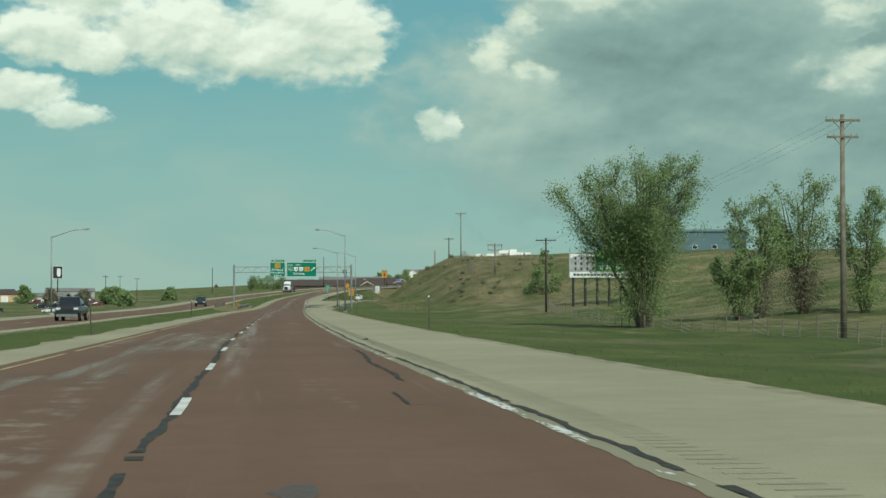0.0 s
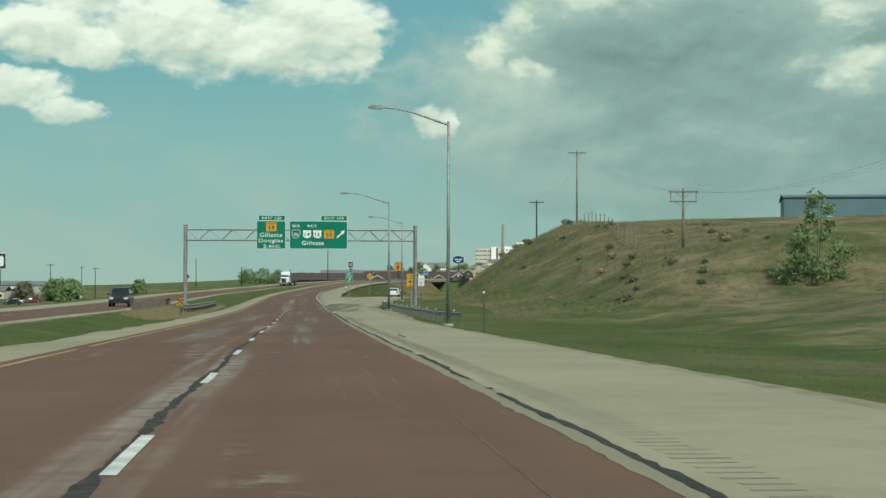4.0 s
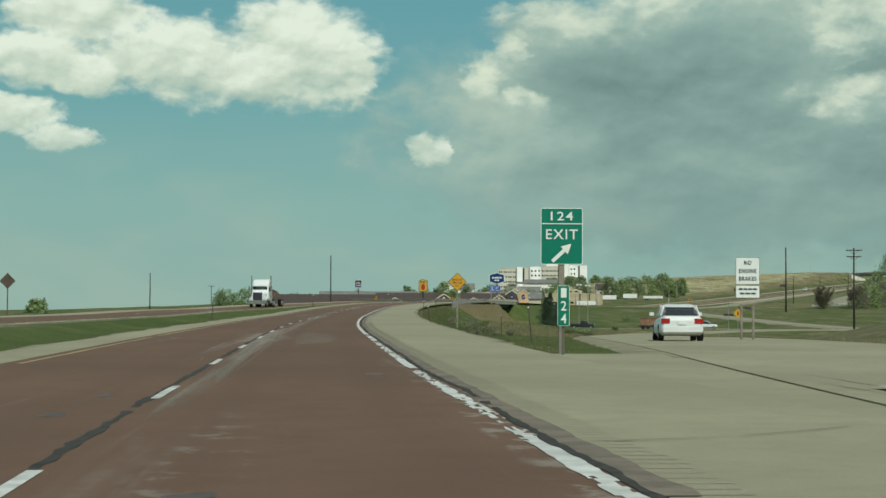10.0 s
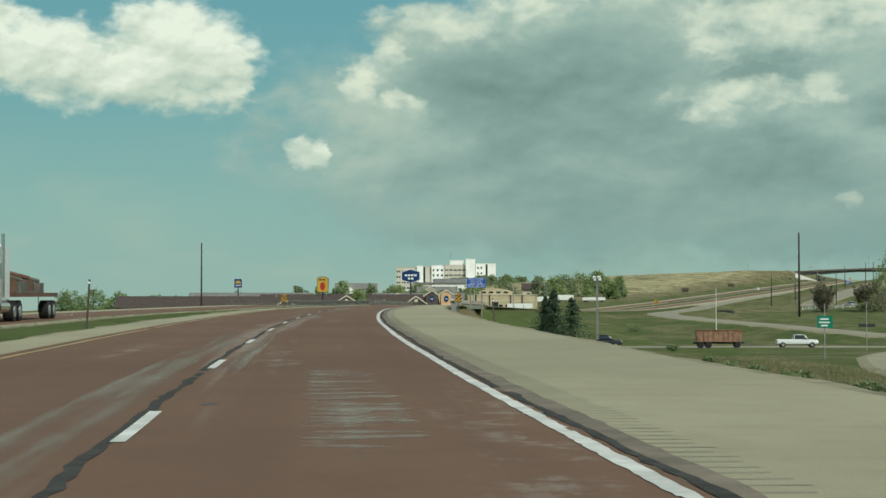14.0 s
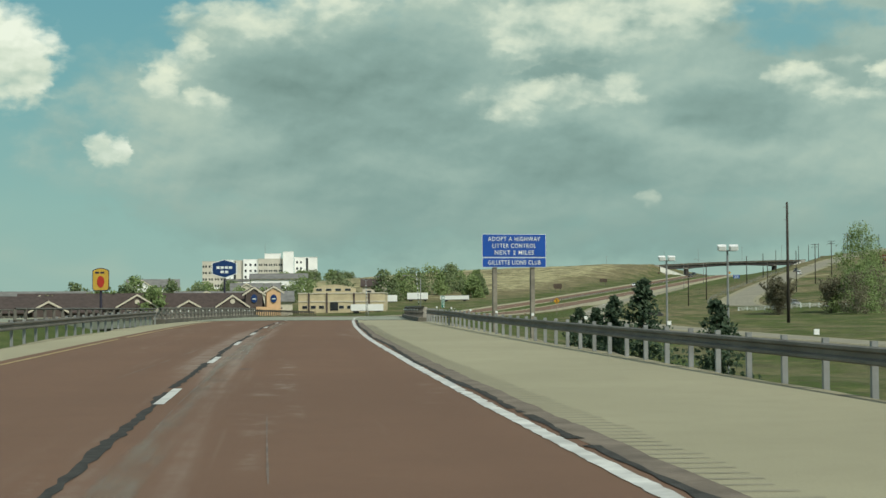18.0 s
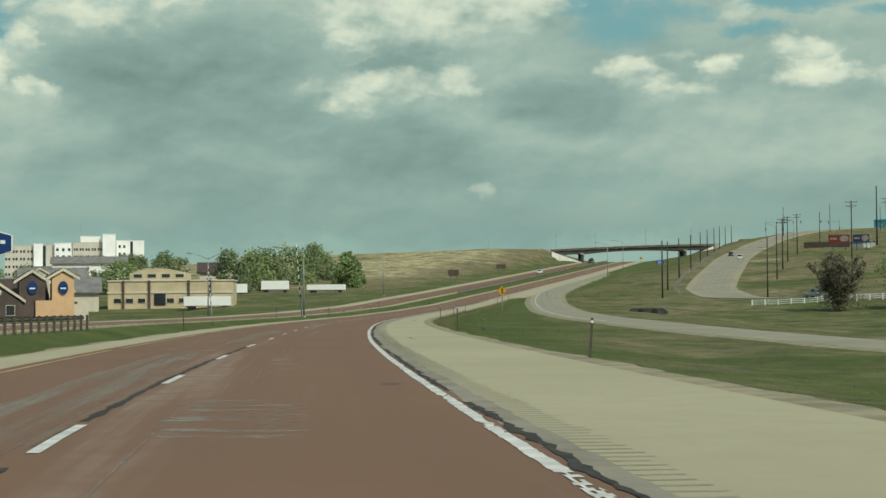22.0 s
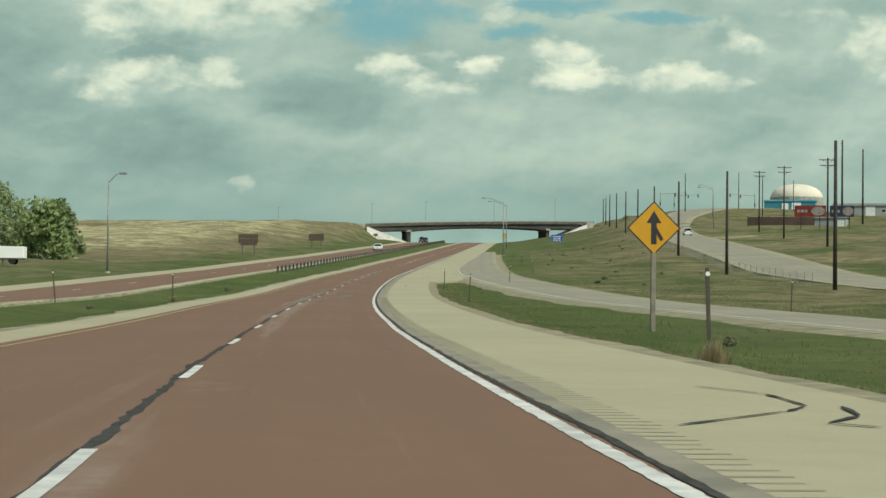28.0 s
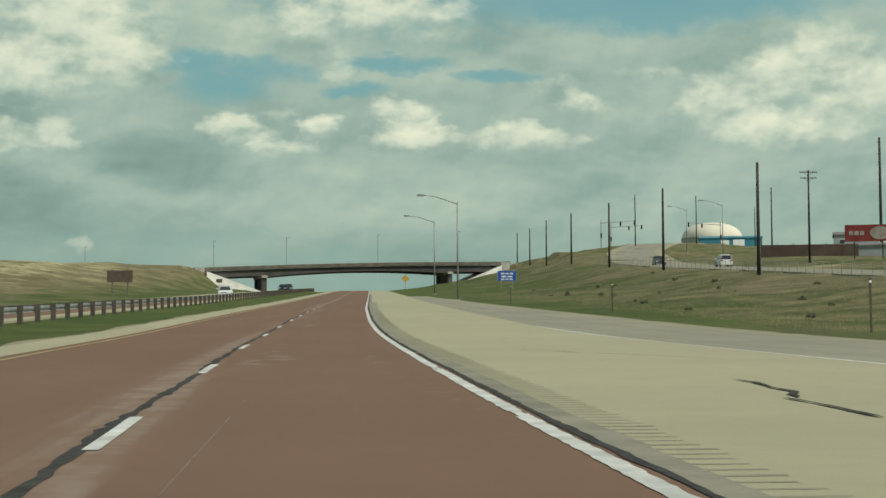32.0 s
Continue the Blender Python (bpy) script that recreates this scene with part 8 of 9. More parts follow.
def hospital():
    k = .287
    h_ = thing("hospital", "large white and beige hospital with stepped wings and a stair tower", "hospital", pose(252.6, 1729.7, 16.5, 0, 0, -11.5))

    def X(px):
        return (px - 207) * k

    def Z(py):
        return 41.1 - 16.5 - (py - 412) * k

    block(h_, X(19), X(68), 2, 20, 0, Z(431), "render_beige", "left_wing", "beige ward wing with paired windows")
    block(h_, X(68), X(83), 0, 18, 0, Z(428), "render_white", "pillar", "white stair pillar")
    block(h_, X(83), X(103), 3, 20, 0, Z(429), "render_beige", "recess_wall")
    block(h_, X(103), X(134), 1, 22, 0, Z(427), "render_white", "white_block")
    block(h_, X(134), X(185), 0, 22, 0, Z(426), "render_beige", "main_block", "beige main block")
    block(h_, X(147), X(181), 3, 16, Z(428), Z(415), "render_white", "penthouse", "white rooftop plant room")
    block(h_, X(185), X(207), -3, 10, 0, Z(412), "render_white", "stair_tower", "blank white stair tower")
    block(h_, X(208.5), X(256), 0, 20, 0, Z(423), "render_white", "right_wing", "white right wing")
    block(h_, X(216), X(240), -4, 1, 0, Z(455), "render_beige", "annex")
    part("slot_window", Mesh().box((X(85.5), 2.9, Z(450)), (1.4, .2, 11)), M["pane"], h_)
    part("slot_window", Mesh().box((X(234.5), -.05, Z(440)), (1.3, .2, 9)), M["pane"], h_)
    for r in range(4):
        for i in range(4):
            for d in (-.75, .75):
                window(h_, X(24 + 12.5 * i) + d, 1.95, Z(441 + 13.2 * r), .95, 1.25, "render_beige")
    for r in range(3):
        for i in range(3):
            window(h_, X(108 + 10 * i), .95, Z(438 + 12.5 * r), 1.2, 1.4)
        for i in range(5):
            for d in (-.6, .6):
                window(h_, X(139 + 10.2 * i) + d, -.05, Z(438 + 12.5 * r), .85, 1.2, "render_beige")
        for i in range(2):
            window(h_, X(214 + 8 * i), -.05, Z(433 + 13 * r), 1.1, 1.4)
    part("entrance_band", Mesh().box((X(162), -.4, Z(461)), (8.4, .9, 2.2)), M["pane"], h_)
    # low podium and canopies in front
    block(h_, X(45), X(140), -22, -2, 0, Z(486), "render_white", "podium", "low white podium")
    block(h_, X(100), X(230), -30, -8, 0, Z(490), "render_white", "podium", "low white podium")
    block(h_, X(70), X(135), -26, -12, Z(474), Z(469), "grey_roof", "canopy", "grey entrance canopy", False)
    block(h_, X(150), X(225), -32, -30.5, Z(480), Z(472), "render_white", "canopy")
    for i in range(12):
        window(h_, X(104 + 10.4 * i), -30.05, Z(500), 1.6, 1.0)
    part("tarpaulin", Mesh().box((X(100), -34, Z(490)), (9, 4, 4.5), bevel=.4), M["blue_tank"], h_, "bright blue wrapped block")
    part("mast", Mesh().tube((X(148), 6, Z(415)), (X(148), 6, Z(392)), .12, .05, 6), M["galv"], h_)


hospital()


def gable_roof(parent, x0, x1, y0, y1, z, rise, mat, over=.5, name="roof"):
    ym = (y0 + y1) / 2
    out = [(y0 - over, z - .15), (ym, z + rise), (y1 + over, z - .15), (y1 + over, z - .4), (ym, z + rise - .3), (y0 - over, z - .4)]
    return part(name, Mesh().prism([(a, b) for a, b in out], x0 - over, x1 + over, Matrix(((0, 1, 0, 0), (1, 0, 0, 0), (0, 0, 1, 0), (0, 0, 0, 1)))), M[mat], parent)


def front_gable(parent, x, y0, y1, w, z, rise, wall, trim, roof):
    """A gable that looks towards -y, with pale barge boards."""
    g_ = part("gable", Mesh().prism([(x - w / 2, 0), (x + w / 2, 0), (x + w / 2, z), (x, z + rise), (x - w / 2, z)], y0, y1), M[wall], parent)
    for s_ in (-1, 1):
        out = [(x, z + rise + .45), (x, z + rise - .05), (x + s_ * (w / 2 + .9), z - .35), (x + s_ * (w / 2 + .9), z + .1)]
        part("barge_board", Mesh().prism(out, y0 - .35, y0 - .1), M[trim], g_)
        part("roof_slope", Mesh().prism([(x, z + rise + .5), (x, z + rise + .2), (x + s_ * (w / 2 + .8), z), (x + s_ * (w / 2 + .8), z + .3)], y0 - .1, y1), M[roof], g_)
    return g_


def inn():
    """The long gabled inn with its orange end."""
    h_ = thing("gabled_inn", "long brown-roofed inn with cream gables and an orange end tower", "hotel", pose(129.7, 1146.3, zat(129.7, 1146.3) - .3, 0, 0, -4))
    part("wall", Mesh().box((-34, 8, 1.6), (66, 14, 3.4)), M["brown_brick"], h_, "brown ground-floor wall")
    gable_roof(h_, -67, -6, 1, 15, 3.3, 3.9, "brown_roof")
    for x, w, r in ((-14, 7, 2.7), (-25, 4.4, 1.4), (-38, 9, 2.9), (-52, 4.4, 1.4), (-62, 8, 2.7)):
        g_ = front_gable(h_, x, -.6 if w > 5 else .2, 7, w, 3.5, r, "brown_brick", "cream", "brown_roof")
        for d in ((-2, 2) if w > 5 else (0,)):
            window(h_, x + d, -.65 if w > 5 else .15, 1.9, 1.3, 1.6, "cream")
        if w > 6:
            part("medallion", Mesh().tube((x, -.66, 4.9), (x, -.75, 4.9), .6, n=16), M["cream"], g_)
    for x in (-20, -31, -45, -57):
        window(h_, x, .95, 1.7, 1.6, 1.3, "cream")
    part("end_block", Mesh().box((-5.5, 3, 1.7), (5, 8, 3.6)), M["orange"], h_, "orange stucco end")
    part("end_tower", Mesh().box((-3.5, 1.2, 3.6), (3.2, 3.2, 7.4)), M["orange"], h_, "orange stucco tower")
    front_gable(h_, -3.5, -.5, 3, 3.6, 7.2, 1.2, "orange", "cream", "brown_roof")
    front_gable(h_, -8.5, -.5, 3, 4.2, 6.6, 1.6, "brown_brick", "cream", "brown_roof")
    for x in (-8.5, -3.5):
        o = part("oval_sign", Mesh().prism([(x + a * .8, 5.6 + b * .9) for a, b in arc(0, 0, 1, 1.2, 0, 345, 20)], -.75, -.6), M["sign_blue"], h_, "dark blue oval sign")
        part("sign_mark", Mesh().box((x, -.78, 5.5), (.9, .03, .25)), M["sheet_white"], o)
    part("pale_wing", Mesh().box((-1, 3.5, 1.4), (3.5, 6, 3)), M["cream"], h_)
    window(h_, -3.5, -.45, 2.3, .9, 1.6, "cream")


inn()


def low_motel(name, label, x, y, az, L, D, eave, rise, roof, wall, gables=()):
    h_ = thing(name, label, "motel", pose(x, y, zat(x, y) - .3, 0, 0, -az))
    part("wall", Mesh().box((0, D / 2, eave / 2), (L, D, eave)), M[wall], h_)
    gable_roof(h_, -L / 2, L / 2, 0, D, eave, rise, roof, .7)
    n = int(L / 5)
    for i in range(n):
        window(h_, -L / 2 + 2.5 + i * 5, -.05, eave * .5, 1.5, 1.3, "cream")
    for gx, w, r in gables:
        front_gable(h_, gx, -2, D / 2, w, eave, r, wall, "cream", roof)
    return h_


low_motel("brown_motel", "low motel under a very long dark brown roof", 46, 1105, 6, 64, 18, 3.2, 3.6, "brown_roof", "brown_brick", ((21, 7, 2.0),))
low_motel("grey_roofed_motel", "grey-roofed motel building behind the brown one", 62, 1190, 5, 44, 16, 5.2, 3.2, "grey_roof", "cream")
low_motel("grey_roofed_motel", "grey-roofed lodge with cream gables behind the inn", 128, 1215, 10, 34, 14, 4.6, 3.0, "grey_roof", "cream", ((-8, 9, 2.6), (7, 9, 2.6)))
low_motel("cream_house", "cream house with a broad gable among trees", 150, 1300, 10, 16, 10, 5.4, 2.6, "grey_roof", "cream", ((-3, 6, 2.0),))
low_motel("cream_house", "cream house with a broad gable among trees", 200, 1320, 14, 14, 10, 5.0, 2.6, "brown_roof", "cream", ((3, 6, 2.0),))
low_motel("cream_house", "pale gabled house on the hospital slope", 120, 1340, 8, 18, 10, 6.6, 2.8, "grey_roof", "render_white", ((-4, 6, 2.0),))
low_motel("white_house", "white low house by the trees", 176, 1390, 12, 22, 12, 7.2, 2.0, "grey_roof", "render_white")


def tan_building():
    h_ = thing("tan_building", "two-storey tan masonry block with a curved parapet", "building", pose(160.5, 1216, zat(160, 1216) - .2, 0, 0, -19))
    part("wall", Mesh().box((0, 6, 3.0), (26, 12, 6.0)), M["tan"], h_)
    part("coping", Mesh().box((0, 6, 6.1), (26.4, 12.4, .3)), M["cream"], h_)
    part("band", Mesh().box((0, -.06, 3.6), (26.2, .2, .35)), M["cream"], h_)
    part("curved_parapet", Mesh().prism([(-8.5, 6), (-8.5, 7.6)] + [(-8.5 + 12 * k / 10, 7.6 + 1.1 * math.sin(math.pi * k / 10)) for k in range(1, 10)] + [(3.5, 7.6), (3.5, 6)], .4, 9), M["tan"], h_)
    for i in range(4):
        window(h_, -6.8 + i * 2.9, .35, 7.1, 1.7, .7, "cream")
    for x in (-11, -8.5, -6, 0, 2.5, 7, 9.5, 11.6):
        window(h_, x, -.05, 1.9, 1.5, .9, "cream")
    for x in (-9.8, -4.4, 3.8, 8.3):
        part("pier", Mesh().box((x, -.12, 3), (.5, .3, 6.2)), M["brown_brick"], h_)
    part("door", Mesh().box((-2.2, -.06, 2.2), (2.4, .12, 2.6)), M["pane"], h_)


tan_building()


def trailer(x, y, az, L, mat="render_white", label="long white trailer parked on the grass", h=2.4):
    h_ = thing("box_trailer", label, "trailer", pose(x, y, zat(x, y), 0, 0, -az), "parked trailers")
    part("box", Mesh().box((0, 1.2, h / 2 + .7), (L, 2.4, h), bevel=.08), M[mat], h_)
    part("skirt", Mesh().box((0, 1.2, .62), (L * .98, 2.3, .14)), M["rail"], h_)
    for q in (-.38, -.3, .36):
        for y_ in (.2, 2.2):
            part("wheel", Mesh().tube((L * q, y_ - .1, .42), (L * q, y_ + .1, .42), .42, n=12), M["tyre"], h_)
    part("leg", Mesh().box((L * .25, .5, .3), (.12, .12, .8)), M["rail"], h_)


trailer(211, 1266, 24, 9.5, h=1.3)
trailer(165, 1203, 19, 9.5, "render_white", "white trailer in front of the tan block", 1.9)
trailer(190, 1285, 20, 12, "render_white", "long white trailer among the trees", 2.2)
trailer(203, 1283, 20, 7, "render_white", "short white trailer among the trees", 2.2)
# east side of the interchange
def shed(name, label, x, y, az, L, D, h, rise, wall, roof, doors=(), wins=0):
    h_ = thing(name, label, "building", pose(x, y, zat(x, y) - .4, 0, 0, -az))
    part("wall", Mesh().box((0, D / 2, h / 2), (L, D, h)), M[wall], h_)
    gable_roof(h_, -L / 2, L / 2, 0, D, h + .3, rise, roof, .3)
    for dx, w, dh in doors:
        d_ = part("roller_door", Mesh().box((dx, -.06, dh / 2 + .4), (w, .12, dh)), M["render_white"], h_, "white roller door")
        for k in range(5):
            part("door_seam", Mesh().box((dx, -.125, .6 + dh * (k + 1) / 6), (w, .02, .05)), M["shed"], d_)
    for i in range(wins):
        window(h_, -L * .4 + i * L * .8 / max(1, wins - 1), -.05, h * .55, 1.2, 1.0)
    return h_


shed("teal_shed", "teal metal shed with two white roller doors", 672, 1664, 43, 22, 12, 5.2, .8, "teal", "teal", ((-2, 2.8, 4.0), (2.8, 4.0, 4.2)))
d_ = thing("storage_dome", "large cream storage dome on the skyline", "dome", pose(818, 1827, 64.2, 0, 0, 0))
rows = []
for i in range(11):
    a = radians(90 * i / 10)
    rows.append([Vector((14.5 * math.cos(a) ** .85 * math.cos(t), 14.5 * math.cos(a) ** .85 * math.sin(t), 7.8 * math.sin(a))) for t in np.linspace(0, 2 * math.pi, 33)])
part("shell", Mesh().sheet(rows), M["dome"], d_, smooth=True)
part("ring_wall", Mesh().tube((0, 0, -20), (0, 0, .2), 14.6, n=32), M["cast"], d_)
f_ = thing("brown_fence", "long dark brown fence on the rise", "fence", pose(474.5, 1444, zat(474.5, 1444) - .4, 0, 0, -43))
for i in range(2, 8):
    part("fence_panel", Mesh().box((-10.5 + i * 3, 0, 1.2), (2.95, .12, 2.6)), M["brown_wall"], f_)
    part("fence_post", Mesh().box((-12 + i * 3, .1, 1.3), (.15, .15, 2.9)), M["brown_wall"], f_)
shed("grey_shed", "pale grey sheet-metal shed behind the billboard", 486, 1433, 48, 8.5, 8, 2.6, .5, "shed", "grey_roof", ((2.6, 2.6, 2.0),))
shed("grey_shed", "low pale shed on the hilltop", 560, 1500, 46, 18, 9, 3.6, .8, "shed", "grey_roof", ((3, 3, 3),), 2)
shed("white_shed", "white shed below the billboards", 520, 1430, 46, 14, 8, 4.2, .8, "render_white", "grey_roof", ((-3, 3, 3.2), (2, 3, 3.2)))
shed("blue_grey_warehouse", "blue grey flat warehouse above the dry bank", 115, 470, 15, 33, 20, 9.4, .6, "steel_blue", "steel_blue", (), 6)
shed("grey_shed", "pale low shed above the dry bank", 170, 480, 18, 26, 12, 4.5, .8, "shed", "grey_roof", (), 4)
for x, y, L, lab in ((150, 455, 6, "white box van body on the bank"), (166, 462, 5, "white box van body on the bank")):
    trailer(x, y, 16, L, "render_white", lab)


M.update({"poster_dull": material("weathered pale poster", (0.36, 0.30, 0.26), .8, vary=.4, scale=.8), "poster_red": material("weathered red poster", (0.23, 0.035, 0.03), .8, vary=.4, scale=.6), "poster_navy": material("weathered navy poster", (0.03, 0.045, 0.10), .8, vary=.4, scale=.6)})


def bill2(x, y, az, z, w, h, mat, label):
    zz = zat(x, y)
    b = thing("billboard", label, "billboard", pose(x, y, zz, 0, 0, -az))
    p_ = part("panel", Mesh().box((0, 0, z - zz), (w, .3, h)), M[mat], b)
    part("poster", Mesh().prism([(w * .05 + a, z - zz + b_) for a, b_ in arc(w * .2, 0, w * .22, h * .4, 0, 340, 14)], -.2, -.16), M["poster_dull"], p_, "pale poster shape")
    bars(p_, -w * .25, z - zz, w * .35, h * .25, 3, M["poster_dull"], -.18)
    for q in (-.3, .3):
        part("post", Mesh().box((w * q, .3, (z - zz) / 2 - .3), (.2, .2, z - zz + .6)), M["black"], b)


bill2(465.9, 1418, 48, 28.4, 8.0, 2.9, "poster_red", "red billboard with a pale picture on posts")
bill2(473.5, 1414.5, 48, 28.5, 6.2, 2.9, "poster_navy", "dark blue billboard beside the red one")
# shops and sheds far on the left
srng = np.random.default_rng(12)
for x, y, L, h, w, r, lab in ((-150, 640, 30, 5, "brown_brick", "grey_roof", "brick shop with a grey roof"), (-118, 690, 18, 4, "cream", "brown_roof", "cream shop with a brown roof"), (-165, 760, 34, 5, "render_white", "steel_blue", "white store with a blue grey roof"), (-95, 905, 24, 4, "shed", "grey_roof", "grey shed beyond the highway"),
                              (-128, 560, 20, 4, "tan", "brown_roof", "tan shop with a brown roof"), (-190, 830, 40, 6, "shed", "grey_roof", "wide grey store beyond the highway"), (-110, 800, 14, 4, "orange", "brown_roof", "orange shop with a brown roof"), (-132, 900, 20, 4, "render_white", "brown_roof", "white shop with a brown roof"), (-88, 760, 12, 3.4, "cream", "grey_roof", "small cream shop among parked cars")):
    shed("shop", lab, x, y, float(srng.uniform(-12, 8)), L, 12, h, 1.4, w, r, ((-L * .2, 3, 2.8),), 4)
for i in range(16):
    x, y = float(srng.uniform(-95, -55)), float(srng.uniform(520, 760))
    c = ("car_white", "car_silver", "car_dark", "car_red")[i % 4]
    car("parked_car", ("white car parked by the shops", "silver car parked by the shops", "dark car parked by the shops", "maroon car parked by the shops")[i % 4], pose(x, y, zat(x, y) + .02, 0, 0, float(srng.uniform(60, 120))), M[c], "suv" if i % 3 else "sedan", 4.6, 1.8, "parked cars by the shops")


# ---------------------------------------------------------------- trees and shrubs
M.update({
    "bark": material("grey brown bark", (0.14, 0.118, 0.088), .95, vary=.4, scale=2, fine=20, bump=.5),
    "leaf": leaf_material("spring leaves", (0.19, 0.255, 0.095), (0.29, 0.36, 0.15)),
    "leaf_pale": leaf_material("pale young leaves", (0.16, 0.225, 0.085), (0.26, 0.335, 0.145)),
    "leaf_dark": leaf_material("deep green leaves", (0.155, 0.20, 0.092), (0.245, 0.295, 0.145)),
    "leaf_grey": leaf_material("bare grey twigs", (0.165, 0.15, 0.095), (0.24, 0.225, 0.145)),
    "needle": leaf_material("spruce needles", (0.055, 0.088, 0.052), (0.10, 0.135, 0.078)),
    "straw": leaf_material("dry grass blades", (0.29, 0.235, 0.13), (0.42, 0.345, 0.20)),
    "blade": leaf_material("green grass blades", (0.105, 0.128, 0.048), (0.185, 0.20, 0.09)),
    "sage": leaf_material("grey green sage", (0.145, 0.15, 0.085), (0.215, 0.21, 0.13)),
})


def quads(centres, size, r, flat=0.4):
    """One small leaf quad, turned at random, at each centre."""
    n = len(centres)
    face = r.normal(size=(n, 3)) + np.array(sun_way) * 0.9
    face /= np.linalg.norm(face, axis=1)[:, None]
    a = r.normal(size=(n, 3))
    a -= (a * face).sum(1)[:, None] * face
    a /= np.linalg.norm(a, axis=1)[:, None]
    b = np.cross(face, a)
    sz = size * r.uniform(.6, 1.3, n)[:, None]
    c = np.asarray(centres)
    v = np.stack([c - a * sz, c - b * sz * .55, c + a * sz, c + b * sz * .55], 1).reshape(-1, 3)
    return v, np.arange(n * 4).reshape(-1, 4).tolist()


def tree(x, y, z, h, spread, seed, leaf="leaf", n=700, size=.22, stems=1, bare=.25, label="broadleaf tree with fresh spring foliage", group="trees", name="tree", lean=0.0, lobes=16, airy=.8):
    """Trunks that fork into limbs; at each limb's end a loose clump of leaves; the clumps fill an uneven crown."""
    r = np.random.default_rng(seed)
    t_ = thing(name, label, "tree", pose(x, y, z - .1, 0, 0, 0), group)
    wood = Mesh()
    cs, rs = [], []
    for k in range(lobes):
        q = (k + r.uniform(.2, .8)) / lobes
        zz = h * (bare + (.94 - bare) * q)
        f = q ** .6 * (1 - q) ** .45 * 2.05 if bare > .15 else (1 - q * q) ** .5
        a = k * 2.4 + r.uniform(-.5, .5)
        rr = spread * .5 * f * r.uniform(.45, .95)
        cs.append(np.array([math.cos(a) * rr + lean * zz, math.sin(a) * rr, zz]))
        rs.append(spread * r.uniform(.11, .21) * (1.15 - .35 * q))
    feet = [np.array([math.cos(2.1 * k + seed), math.sin(2.1 * k + seed), 0]) * (0 if stems == 1 else .05 * spread) for k in range(stems)]
    tr = h * (.011 if stems == 1 else .0065)
    forks = []
    for k, f0 in enumerate(feet):
        up = np.array([f0[0] * 2.2 + lean * h * .3, f0[1] * 2.2, h * max(.22, bare + .12)])
        wood.path([Vector(f0), Vector((f0 * .5 + up * .5) + r.normal(0, .02 * h, 3) * [1, 1, 0]), Vector(up)], [tr, tr * .85, tr * .7], 7)
        mid = np.array([f0[0] * 3 + lean * h * .6, f0[1] * 3, h * .62]) + r.normal(0, .03 * h, 3)
        top = np.array([f0[0] * 3 + lean * h * .9, f0[1] * 3, h * .93])
        wood.path([Vector(up), Vector(mid), Vector(top)], [tr * .7, tr * .42, tr * .1], 6)
        forks += [(up, tr * .5), ((up + mid) / 2, tr * .42), (mid, tr * .34)]
    for c in cs:
        lower = [(f, w) for f, w in forks if f[2] < c[2] + .02 * h] or forks[:1]
        f, w = min(lower, key=lambda fw: np.linalg.norm(fw[0] - c))
        bend = (f + c) / 2 + r.normal(0, .03 * h, 3)
        wood.path([Vector(f), Vector(bend), Vector(c)], [w, w * .6, w * .18], 5)
        for _ in range(3):
            e = c + r.normal(0, 1, 3) * spread * .1
            wood.path([Vector(bend * .4 + c * .6), Vector(c * .5 + e * .5), Vector(e)], [w * .3, w * .2, w * .06], 3)
    part("trunk", wood, M["bark"], t_, "forked grey trunk and limbs")
    cs, rs = np.array(cs), np.array(rs)
    pick = r.choice(lobes, n, p=rs ** 2 / (rs ** 2).sum())
    d = r.normal(size=(n, 3))
    d /= np.linalg.norm(d, axis=1)[:, None]
    c = cs[pick] + d * (rs[pick] * (r.uniform(0, 1, n) ** .45 + r.normal(0, .18 * airy, n)) * 1.25)[:, None] * np.array([1, 1, .85])
    c[:, 2] = np.maximum(c[:, 2], .1)
    v, f_ = quads(c, size, r)
    mesh_object("crown", v, f_, M[leaf], t_, "loose clumps of small leaves")
    return t_


def spruce(x, y, z, h, w, seed):
    r = np.random.default_rng(seed)
    t_ = thing("spruce", "dark conical spruce on the slope below the highway", "tree", pose(x, y, z - .1, 0, 0, 0), "spruces on the slope")
    part("trunk", Mesh().tube((0, 0, 0), (0, 0, h * .97), .11, .02, 7), M["bark"], t_)
    v, f_ = [], []
    for k in range(int(h * 5)):
        zz = h * (.06 + .92 * k / (h * 5))
        ln = w * .82 * (1 - zz / h) ** .95 * r.uniform(.6, 1.2) + .06
        for _ in range(6):
            a = r.uniform(0, 2 * math.pi)
            for m_ in range(5):
                q = (m_ + .6) / 5
                c = np.array([math.cos(a) * ln * q, math.sin(a) * ln * q, zz - ln * .28 * q + ln * .1 * q * q])
                cc = c + r.normal(0, .05, (3, 3))
                vv, ff = quads(cc, .16 * (1.15 - .4 * q), r)
                n0 = len(v)
                v += vv.tolist()
                f_ += [[n0 + i for i in g_] for g_ in ff]
    mesh_object("needles", v, f_, M["needle"], t_, "dense dark needle sprays")


